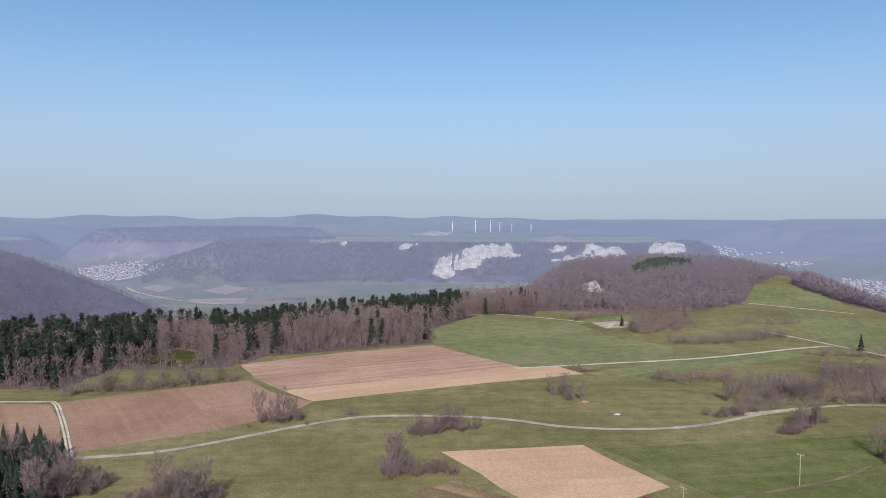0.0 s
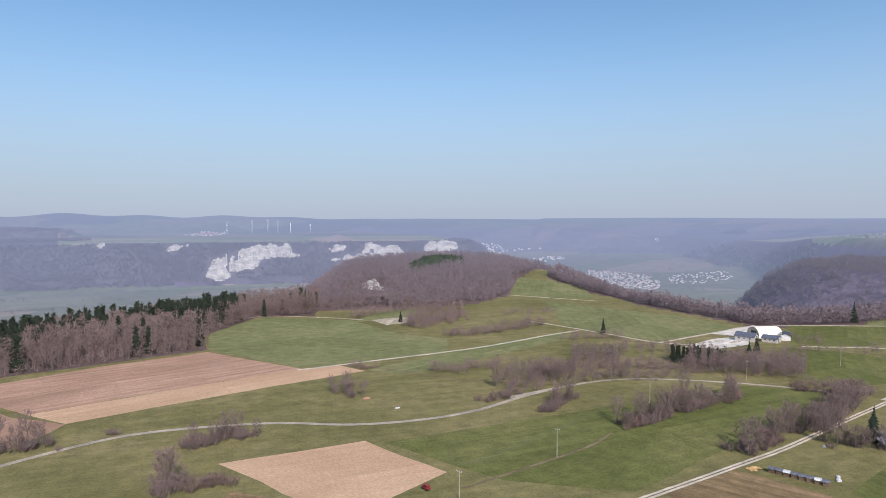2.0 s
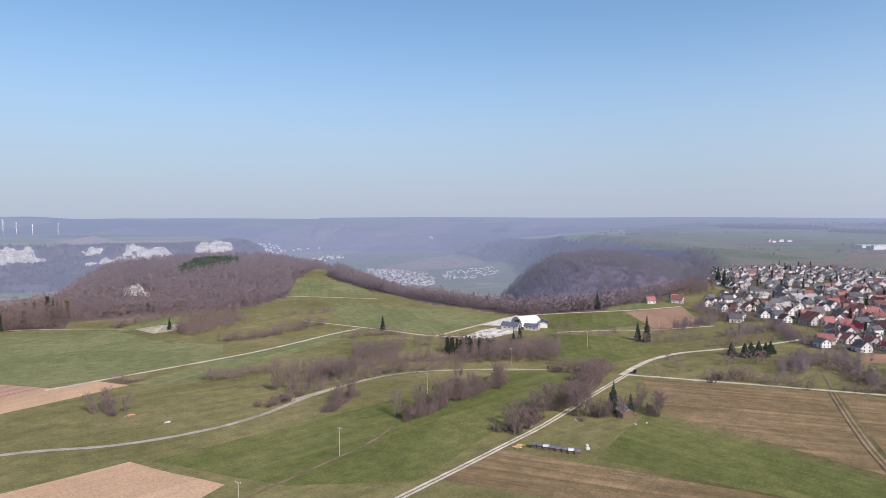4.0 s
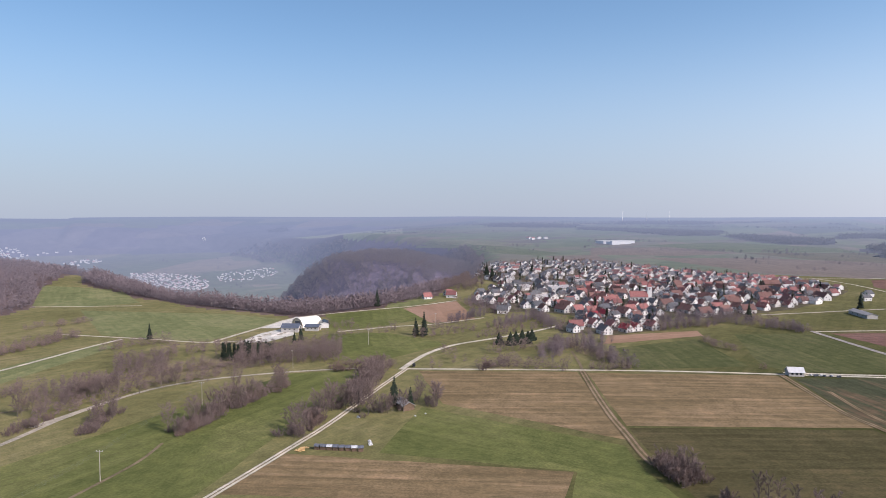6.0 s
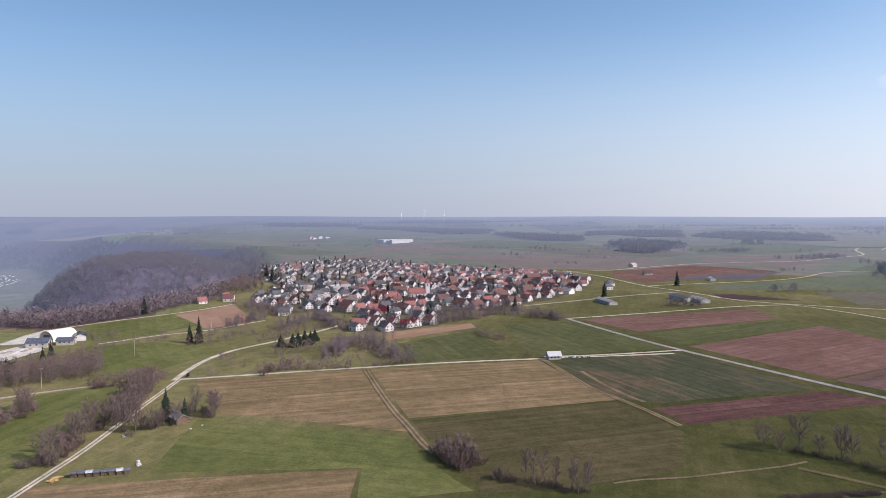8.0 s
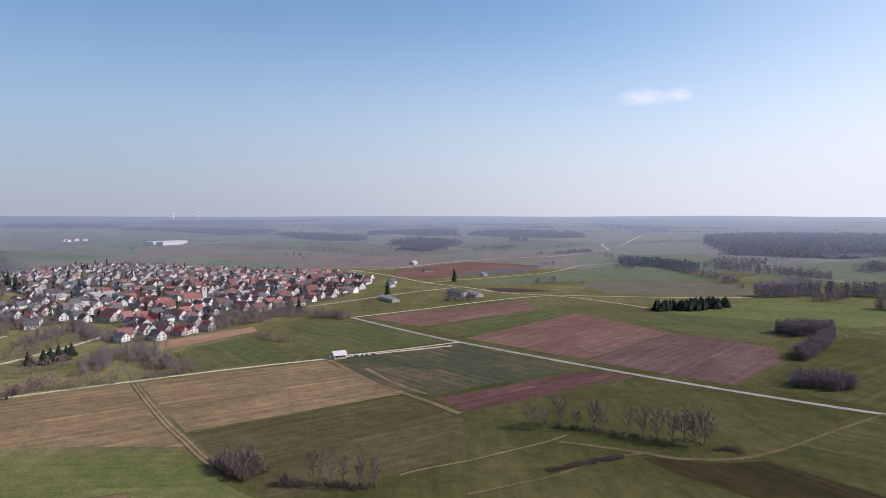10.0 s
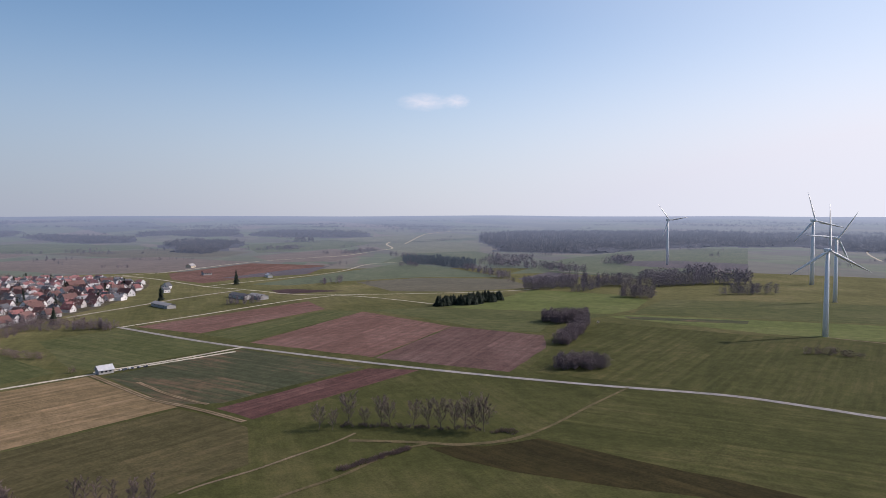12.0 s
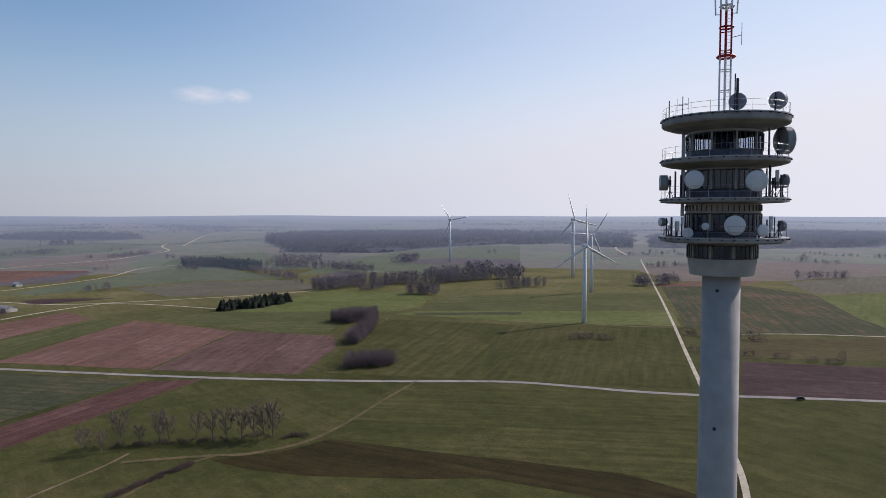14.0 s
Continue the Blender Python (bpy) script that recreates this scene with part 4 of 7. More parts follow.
def shrub_meshes(seed, tall, wide, stems=17, twig=0.055):
    """Many stems from one root, fanning into fine twigs."""
    rng = random.Random(seed)
    tv, tf, cv, cf = [], [], [], []
    for i in range(stems):
        w = rng.uniform(0, 6.283)
        o = Vector((math.cos(w), math.sin(w), 0)) * wide * 0.5 * rng.random() ** 0.6 + Vector((0, 0, -0.2))
        d = bend(rng, Vector((o.x / wide * 0.9, o.y / wide * 0.9, 1)), 0.12)
        top = o + d * tall * rng.uniform(0.55, 1.0)
        mid = o.lerp(top, 0.45)
        tube(tv, tf, o, mid, 0.07, 0.045)
        tube(tv, tf, mid, top, 0.045, 0.015)
        for j in range(5):
            a = o.lerp(top, rng.uniform(0.15, 0.9))
            dd = bend(rng, d, 0.45, 0.15)
            g = a + dd * tall * rng.uniform(0.15, 0.3)
            tube(cv, cf, a, g, 0.03, 0.012)
            for _ in range(13):
                sliver(cv, cf, a.lerp(g, rng.random()), bend(rng, dd, 0.6), tall * rng.uniform(0.1, 0.22), twig * rng.uniform(0.7, 1.4), rng)
    n = len(tv)
    me = mesh_of("shrub", tv + cv, tf + [tuple(n + i for i in f) for f in cf])
    me.materials.append(MATS["bark"])
    me.materials.append(MATS["twigs"])
    me.polygons.foreach_set("material_index", np.array([0] * len(tf) + [1] * len(cf), np.int32))
    return me


def conifer_meshes(seed, tall, wide):
    """Trunk and drooping whorls of needle boughs."""
    rng = random.Random(seed)
    tv, tf, cv, cf = [], [], [], []
    tube(tv, tf, Vector((0, 0, -0.4)), Vector((0, 0, tall * 0.97)), tall * 0.016, 0.02, 5)
    whorls = 13
    for i in range(whorls):
        k = i / (whorls - 1)
        z = tall * (0.1 + 0.88 * k)
        out = wide * (1.02 - k) ** 0.8 * rng.uniform(0.85, 1.1)
        n = 9 if k < 0.7 else 6
        for j in range(n):
            w = 6.283 * j / n + i * 0.7 + rng.uniform(-0.2, 0.2)
            d = Vector((math.cos(w), math.sin(w), 0))
            s = Vector((-d.y, d.x, 0))
            L = out * rng.uniform(0.75, 1.15)
            a, b = Vector((0, 0, z + 0.06 * tall)), d * L + Vector((0, 0, z - L * 0.25))
            m = a.lerp(b, 0.55)
            wd = L * 0.36
            base = len(cv)
            cv.extend([a, m + s * wd - Vector((0, 0, 0.25)), b, m - s * wd - Vector((0, 0, 0.25)), m + Vector((0, 0, 0.3)), m - Vector((0, 0, L * 0.3))])
            cf.extend([(base, base + 1, base + 4), (base + 1, base + 2, base + 4), (base + 2, base + 3, base + 4), (base + 3, base, base + 4),
                       (base + 1, base + 5, base + 2), (base + 3, base + 2, base + 5)])
    return mesh_of("trunk", tv, tf), mesh_of("crown", cv, cf)


KINDS = {}


def kind(key, pair, mats, names):
    for me, m in zip(pair, mats):
        me.materials.append(MATS[m])
    KINDS.setdefault(key, []).append((pair, names))


for s in range(5):
    kind("tree", bare_tree_meshes(s, 10, 0.40), ("bark", "twigs"), ("trunk", "crown"))
for s in range(4):
    kind("slim", bare_tree_meshes(20 + s, 10, 0.19, 0.25, 16, 0.065), ("bark", "twigs"), ("trunk", "crown"))
for s in range(4):
    KINDS.setdefault("shrub", []).append((shrub_meshes(40 + s, 5, 4.4), None))
for s in range(4):
    KINDS.setdefault("red_shrub", []).append((shrub_meshes(60 + s, 4, 4.2, 16), None))
    KINDS["red_shrub"][-1][0].materials[1] = MATS["twigs_red"]
for s in range(3):
    kind("conifer", conifer_meshes(80 + s, 12, 2.8), ("bark", "needles"), ("trunk", "crown"))
for s in range(3):
    kind("pine", conifer_meshes(90 + s, 9, 4.2), ("bark", "needles"), ("trunk", "crown"))
KIND_WORDS = {"tree": ("bare_tree", "leafless spreading deciduous tree in early spring", "tree"),
              "slim": ("slender_tree", "slender leafless tree with upright grey branches", "tree"),
              "shrub": ("shrub", "leafless grey-brown shrub in a field hedge", "shrub"),
              "red_shrub": ("thorn_shrub", "dense leafless reddish-brown thorn shrub", "shrub"),
              "pine": ("pine", "broad dark green pine in a dense block", "tree"),
              "conifer": ("conifer", "dark green conical spruce tree", "tree")}
dice = random.Random(7)


waiting = collections.defaultdict(list)


def plant(key, x, y, size=1.0, group=""):
    """Notes a tree or shrub to be set out later, the nearest ones as single things."""
    waiting[key].append((math.hypot(x, y), x, y, size, group))


def set_plant(key, x, y, size, group):
    """One tree or shrub with its parts, standing on the ground."""
    pair, names = dice.choice(KINDS[key])
    name, label, category = KIND_WORDS[key]
    thing = tagged(new(name, None if names else pair), label, category, group)
    w = size * dice.uniform(0.9, 1.1)
    thing.matrix_world = Matrix.LocRotScale((x, y, float(height(x, y))), Euler((0, 0, dice.uniform(0, 6.28))), (w, w, size * dice.uniform(0.9, 1.12)))
    for me, n in zip(pair, names) if names else ():
        hang(n, me, None, thing)
    return thing


def strip(line, width, gap, mix, size, group):
    """Hedge: plants scattered along a line of plan points."""
    for (ax, ay), (bx, by) in zip(line, line[1:]):
        length = math.hypot(bx - ax, by - ay)
        for k in range(max(1, round(length / gap))):
            t = (k + dice.random()) * gap / max(length, gap)
            o = dice.uniform(-0.5, 0.5) * width
            key = dice.choice(mix)
            plant(key, ax + (bx - ax) * t - (by - ay) / length * o, ay + (by - ay) * t + (bx - ax) / length * o, 0.98 * size * dice.uniform(0.55, 1.08), group)


# ---- hedges, groves and woods ----
def hedge(group, width, gap, mix, size, line):
    strip(line, width, gap * 0.6, mix.split(), size, group)


hedge("hedge before the wood", 14, 2.1, "shrub shrub tree", 1.25, [(-215, 379), (-179, 391), (-154, 402), (-126, 416)])
hedge("thicket by the hut", 11, 3.4, "shrub tree shrub", 1.2, [(-92, 329), (-85, 329), (-80, 332), (-70, 334)])
hedge("lane bushes", 4, 5.2, "shrub", 0.75, [(-95, 321), (-92, 322)])
hedge("lane bushes", 4, 3.9, "shrub", 0.8, [(-68, 324), (-66, 325)])
hedge("lane bushes", 4, 3.9, "shrub", 1.0, [(-48, 339), (-43, 341)])
hedge("lane hedge", 12, 2.2, "shrub shrub tree", 1.15, [(-16, 311), (-1, 316), (16, 321)])
hedge("meadow thicket", 11, 1.8, "shrub tree shrub", 1.45, [(-23, 264), (-15, 263)])
hedge("meadow thicket", 9, 2.9, "red_shrub red_shrub shrub", 1.25, [(-14, 264), (4, 264)])
hedge("bottom thicket", 15, 2.0, "shrub shrub shrub tree", 1.25, [(-111, 238), (-97, 236), (-82, 242)])
hedge("spruce corner", 12, 2.0, "conifer conifer pine", 1.04, [(-199, 275), (-181, 279), (-161, 281)])
hedge("spruce corner", 12, 1.7, "conifer conifer tree", 1.09, [(-190, 263), (-172, 266), (-154, 270)])
hedge("spruce corner", 14, 1.7, "conifer pine conifer", 1.16, [(-179, 246), (-162, 250), (-147, 258)])
hedge("spruce corner", 16, 1.7, "conifer conifer shrub", 1.16, [(-168, 231), (-151, 235), (-146, 240)])
hedge("spruce corner", 14, 1.8, "conifer pine", 1.16, [(-155, 214), (-140, 218), (-136, 224)])
hedge("spruce corner", 9, 2.2, "shrub tree", 1.16, [(-147, 246), (-141, 249), (-127, 250)])
hedge("spruce corner", 9, 2.2, "shrub tree", 1.30, [(-144, 231), (-137, 239), (-130, 242)])
hedge("stone pile trees", 11, 3.1, "tree tree shrub", 0.95, [(62, 384), (69, 377), (74, 366)])
hedge("junction bushes", 7, 3.9, "shrub red_shrub", 0.9, [(83, 449), (89, 442), (99, 434)])
hedge("upper hedge", 14, 2.6, "shrub shrub tree", 1.15, [(130, 414), (157, 412), (186, 418)])
hedge("lane thicket", 9, 4.2, "red_shrub shrub", 1.05, [(135, 338), (151, 343), (163, 350)])
hedge("lane thicket", 18, 2.6, "shrub tree shrub", 1.25, [(154, 359), (180, 361), (210, 365), (239, 364), (280, 351)])
hedge("lane end shrubs", 12, 3.9, "red_shrub shrub", 1.1, [(318, 310), (331, 295), (337, 279)])
hedge("garden trees", 14, 3.4, "tree shrub", 1.2, [(252, 228), (260, 219), (271, 210)])
hedge("garden trees", 11, 3.6, "shrub tree", 1.1, [(283, 217), (294, 213), (291, 200)])
hedge("orchard", 22, 11.7, "tree", 0.8, [(355, 254), (388, 260), (411, 270)])
hedge("east thicket", 19, 3.4, "shrub red_shrub tree", 1.3, [(375, 230), (389, 225), (413, 217)])
hedge("fallow hedge", 12, 3.4, "shrub tree shrub", 1.3, [(385, 233), (390, 218), (402, 198), (411, 181)])
hedge("fallow hedge", 16, 4.4, "tree shrub slim", 1.3, [(424, 253), (451, 237), (477, 218)])
hedge("fallow hedge", 12, 3.4, "shrub tree", 1.4, [(492, 220), (466, 193), (442, 164)])
hedge("fallow hedge", 8, 3.4, "shrub red_shrub", 0.9, [(417, 170), (433, 147)])
hedge("field bushes", 7, 3.9, "red_shrub shrub", 1.0, [(568, 136), (550, 121), (535, 104)])
hedge("field bushes", 5, 3.2, "red_shrub", 1.15, [(480, 77), (483, 74)])
hedge("bank thicket", 11, 1.7, "red_shrub red_shrub shrub", 1.7, [(272, 81), (266, 72), (258, 63)])
hedge("pine block", 24, 1.5, "pine", 1.25, [(705, -247), (706, -285), (730, -338)])
hedge("turbine bushes", 11, 2.9, "red_shrub shrub", 1.3, [(369, -414), (355, -432)])
hedge("turbine bushes", 5, 3.9, "red_shrub", 0.7, [(354, -430), (340, -440)])
hedge("crossing bushes", 14, 3.4, "shrub red_shrub", 1.6, [(324, -509), (301, -513)])
hedge("crossing bushes", 19, 3.4, "shrub red_shrub", 1.6, [(277, -443), (272, -460)])
hedge("crossing bushes", 16, 3.9, "shrub tree", 1.5, [(284, -527), (267, -533)])
hedge("bank bushes", 5, 4.5, "red_shrub", 0.9, [(249, -463), (242, -472)])
hedge("bank bushes", 5, 4.5, "red_shrub", 0.8, [(230, -473), (225, -482)])
hedge("bank bushes", 5, 4.5, "red_shrub", 0.8, [(213, -480), (207, -485)])
hedge("bank tree", 4, 5.2, "tree", 1.5, [(199, -493), (195, -497)])
hedge("bank tree", 8, 3.9, "red_shrub", 1.0, [(202, -485), (195, -489)])
hedge("quarry wood", 32, 2.0, "tree shrub tree", 1.25, [(165, 594), (191, 606), (228, 630)])
hedge("quarry wood", 19, 2.5, "shrub tree", 1.2, [(126, 666), (159, 689), (210, 703)])
hedge("quarry wood", 14, 5.2, "shrub", 1.1, [(278, 643), (341, 638)])
hedge("ridge bushes", 11, 4.4, "shrub tree", 1.0, [(268, 492), (290, 493), (318, 484)])
hedge("ridge bushes", 30, 3.9, "tree shrub", 1.1, [(290, 458), (314, 429), (335, 428)])
hedge("yard hedge", 14, 4.7, "tree shrub", 1.3, [(440, 426), (462, 415)])
hedge("lane trees", 8, 9.1, "tree shrub", 0.9, [(405, 397), (439, 380), (459, 364)])
hedge("lane trees", 11, 5.2, "tree shrub", 1.2, [(445, 335), (462, 326), (489, 317)])
hedge("lane trees", 14, 5.5, "shrub tree", 1.3, [(474, 291), (519, 274)])
hedge("village belt", 30, 4.9, "tree shrub", 1.3, [(671, 434), (619, 373), (590, 329)])
hedge("village belt", 27, 5.9, "tree shrub", 1.1, [(482, 349), (510, 319), (517, 289), (554, 268)])
hedge("village belt", 16, 5.5, "tree shrub", 1.3, [(549, 217), (598, 181), (644, 152), (692, 141)])
hedge("village belt", 24, 5.2, "tree shrub", 1.3, [(700, 143), (706, 117), (666, 95)])
hedge("village belt", 14, 4.5, "red_shrub shrub", 1.0, [(686, 108), (664, 80), (665, 66)])
for x, y, size in ((314, -52, 0.95), (311, -58, 0.8), (318, -67, 1.15), (314, -74, 0.7), (309, -81, 1.15), (310, -86, 0.95), (304, -95, 1.0), (298, -101, 1.05), (296, -106, 1.1), (293, -112, 1.15), (290, -117, 1.25), (285, -124, 1.3), (287, -121, 1.1)):
    plant("tree", x, y, size, "tree row on the bank")
hedge("tree row on the bank", 5, 3.4, "red_shrub shrub", 0.5, [(316, -62), (301, -97), (288, -124)])
hedge("tree row on the bank", 4, 2.0, "red_shrub", 0.55, [(283, -127), (277, -137)])
hedge("low hedge", 3, 1.1, "red_shrub", 0.5, [(260, -51), (267, -67), (275, -85)])
hedge("slope thicket", 7, 2.4, "red_shrub shrub", 0.9, [(252, 51), (250, 44)])
for x, y, size in ((251, 40, 1.15), (249, 36, 1.2), (250, 33, 1.3), (247, 28, 1.15), (248, 23, 1.1), (245, 20, 1.25), (245, 16, 1.2), (247, 18, 1.0)):
    plant("slim", x, y, size, "slender trees on the slope")
hedge("slope thicket", 5, 3.0, "red_shrub", 0.6, [(251, 40), (245, 16)])
PINE_SPOTS = [(460, 263), (462, 254), (469, 253), (474, 250), (476, 246), (491, 250)]
THICKETS = [([(181, 276), (204, 283), (236, 295), (277, 302)], 12, 1.5, "shrub red_shrub shrub tree", 1.15), ([(158, 310), (171, 319), (187, 329)], 7, 2.2, "shrub shrub tree", 0.95),
            ([(209, 230), (225, 234), (249, 244)], 10, 2.0, "shrub tree red_shrub", 1.1), ([(252, 239), (278, 247), (311, 265), (352, 287)], 13, 2.2, "tree tree shrub", 1.15),
            ([(189, 378), (213, 389), (238, 393), (268, 383), (301, 359)], 14, 2.2, "shrub tree", 1.1), ([(330, 317), (344, 305), (358, 292)], 10, 2.4, "shrub red_shrub", 1.0)]
PINES = [(x, y, 1.15) for x, y in PINE_SPOTS]
for line, width, gap, mix, size in THICKETS:
    hedge("thicket between meadows", width, gap, mix, size, line)
hedge("quarry hedge", 14, 2.2, "shrub tree", 1.3, [(165, 594), (200, 618), (241, 645)])
hedge("meadow hedge", 14, 2.0, "shrub tree", 1.2, [(183, 536), (232, 545), (288, 571)])
hedge("wood belt", 40, 2.6, "tree slim", 1.5, [(40, 722), (96, 740), (150, 752), (220, 760)])
CONIFER_SPOTS = [
    (316, 508, 0.75), (277, 222, 1.1), (278, 212, 0.8), (376, 396, 0.8), (372, 399, 0.65), (456, 333, 1.2), (455, 341, 1.0), (166, 625, 0.7), (88, 722, 1.4), (94, 718, 1.3), (91, 718, 1.5), (1017, -52, 1.4), (859, 41, 1.3), (702, 125, 1.3), (950, 567, 1.6), (911, 534, 1.6), (571, 481, 1.2), 
]
for x, y, s in CONIFER_SPOTS:
    plant("conifer", x, y, 1.35 * s, "single spruces")


for x, y, size in PINES:
    plant("pine", x, y, size, "pines by the garden")


def spots(outline, gap, seed, keep=1.0):
    """Jittered plan points inside an outline."""
    rng = np.random.RandomState(seed)
    a = np.array(outline, float)
    lo, hi = a.min(0), a.max(0)
    gx, gy = np.meshgrid(np.arange(lo[0], hi[0], gap), np.arange(lo[1], hi[1], gap))
    p = np.stack([gx.ravel(), gy.ravel()], 1) + rng.uniform(-0.5, 0.5, (gx.size, 2)) * gap
    p = p[inside_distance(p[:, 0], p[:, 1], outline) > 0]
    return p[rng.random_sample(len(p)) < keep]


def wood_unit(seed, tall, wide, bits, fir=False, bit=0.16, thin=1.0):
    """One distant tree as a loose cloud of small twig or bough pieces round a stem."""
    rng = np.random.RandomState(seed)
    if fir:
        h = rng.uniform(0.05, 1, bits)
        r = wide * (1.02 - h) * rng.uniform(0.3, 1, bits)
    else:
        h = rng.uniform(0.12, 1, bits)
        r = wide * np.sqrt(np.clip(1 - ((h - 0.55) / 0.5) ** 2, 0.05, 1)) * rng.uniform(0.2, 1, bits)
    w = rng.uniform(0, 6.283, bits)
    c = np.stack([r * np.cos(w), r * np.sin(w), h * tall], 1)
    up = np.stack([np.cos(w) * 0.4, np.sin(w) * 0.4, np.full(bits, -0.5 if fir else 0.4)], 1) + rng.normal(0, 0.3 if fir else 0.75, (bits, 3))
    up *= (tall * bit * rng.uniform(0.6, 1.3, bits))[:, None]
    side = rng.normal(0, 1, (bits, 3)) * wide * (0.36 if fir else bit) * thin
    tri = np.stack([c - side, c + side, c + up], 1).reshape(-1, 3)
    t = wide * 0.05
    stem = np.array([[-t, 0, -1], [t, 0, -1], [0, 0, tall * 0.8], [0, -t, -1], [0, t, -1], [0, 0, tall * 0.8]])
    return np.concatenate([tri, stem])


def wood(name, points, units, sizes, material, label, seed=3):
    """A stand of trees too many to count, as one mesh."""
    rng = np.random.RandomState(seed)
    if not len(points):
        return None
    z = height(points[:, 0], points[:, 1])
    out = []
    for i, u in enumerate(units):
        sel = np.arange(i, len(points), len(units))
        s = rng.uniform(sizes[0], sizes[1], len(sel))
        w = rng.uniform(0, 6.283, len(sel))
        c, d = np.cos(w), np.sin(w)
        x = (u[None, :, 0] * c[:, None] - u[None, :, 1] * d[:, None]) * s[:, None] + points[sel, 0][:, None]
        y = (u[None, :, 0] * d[:, None] + u[None, :, 1] * c[:, None]) * s[:, None] + points[sel, 1][:, None]
        zz = u[None, :, 2] * s[:, None] + z[sel][:, None]
        out.append(np.stack([x, y, zz], -1).reshape(-1, 3))
    v = np.concatenate(out)
    me = bpy.data.meshes.new(name)
    n = len(v) // 3
    me.vertices.add(len(v))
    me.vertices.foreach_set("co", v.astype(np.float32).ravel())
    me.loops.add(len(v))
    me.loops.foreach_set("vertex_index", np.arange(len(v), dtype=np.int32))
    me.polygons.add(n)
    me.polygons.foreach_set("loop_start", np.arange(0, len(v), 3, dtype=np.int32))
    me.update()
    return tagged(hang(name, me, material), label, "wood", kind="stuff")


near_units = [wood_unit(s, 19.5, 4.0, 210, bit=0.1, thin=0.4) for s in range(6)]
near_firs = [wood_unit(10 + s, 21, 3.6, 230, True, 0.06) for s in range(4)]
far_units = [wood_unit(20 + s, 18, 5.0, 46, bit=0.14, thin=0.6) for s in range(6)]
wide_units = [wood_unit(60 + s, 18, 5.8, 21, bit=0.24, thin=0.8) for s in range(6)]
hill_units = [wood_unit(160 + s, 18, 5.6, 26, bit=0.17, thin=0.7) for s in range(6)]
plain_units = [wood_unit(70 + s, 18, 7.0, 12, bit=0.28) for s in range(6)]
far_firs = [wood_unit(30 + s, 18, 5.4, 26, True, 0.15) for s in range(4)]

# the wood on the near rim: countable trees along its front, the mass behind
NEAR_WOOD = [(-405, 446), (-298, 379), (-266, 392), (-224, 389), (-217, 443), (-181, 443), (-142, 451), (-128, 485), (-82, 505), (-8, 539), (-14, 602), (39, 702),
             (94, 690), (115, 800), (20, 790), (-80, 705), (-195, 625), (-340, 575), (-480, 585)]
CLEARING = [(-223, 466), (-176, 452), (-159, 489), (-202, 510)]
tagged(drape("wood_floor", NEAR_WOOD, "forest_floor", 0.14), "brown leaf litter under the rim wood", "forest floor", kind="structure")
tagged(drape("clearing", CLEARING, "meadow", 0.2), "grassy clearing in the rim wood", "meadow", kind="structure")
inner = spots(NEAR_WOOD, 7.6, 5)
inner = inner[inside_distance(inner[:, 0], inner[:, 1], CLEARING) < 0]
depth = inside_distance(inner[:, 0], inner[:, 1], NEAR_WOOD)
bearing_of = np.degrees(np.arctan2(inner[:, 0], inner[:, 1]))
dark = (np.hypot(inner[:, 0], inner[:, 1]) > 574 + 34 * np.sin(bearing_of / 2) + 80 * (bearing_of > -8)) | ((bearing_of < -23) & (depth > 16))
dark &= bearing_of < 1.5
rng_mix = np.random.RandomState(4).random_sample(len(inner))
dark = (dark & (rng_mix < 0.85)) | (rng_mix < 0.05)
front = (depth < 30) & (np.hypot(inner[:, 0], inner[:, 1]) < 580) & (inner[:, 1] < 620)
for x, y in inner[front & ~dark][:230]:
    plant(dice.choice(["slim", "slim", "tree"]), x, y, dice.uniform(1.3, 1.9), "trees at the wood edge")
wood("leafless_wood", inner[~front & ~dark], near_units, (0.7, 1.15), "twigs", "dense leafless beech wood on the plateau rim")
under = spots(NEAR_WOOD, 6.0, 6)
under = under[(inside_distance(under[:, 0], under[:, 1], CLEARING) < 0) & (inside_distance(under[:, 0], under[:, 1], NEAR_WOOD) < 45)]
wood("undergrowth", under, far_units, (0.22, 0.42), "twigs", "leafless undergrowth at the edge of the rim wood")
wood("spruce_wood", inner[dark], near_firs, (0.7, 1.2), "needles", "dark green spruce trees among bare beeches")

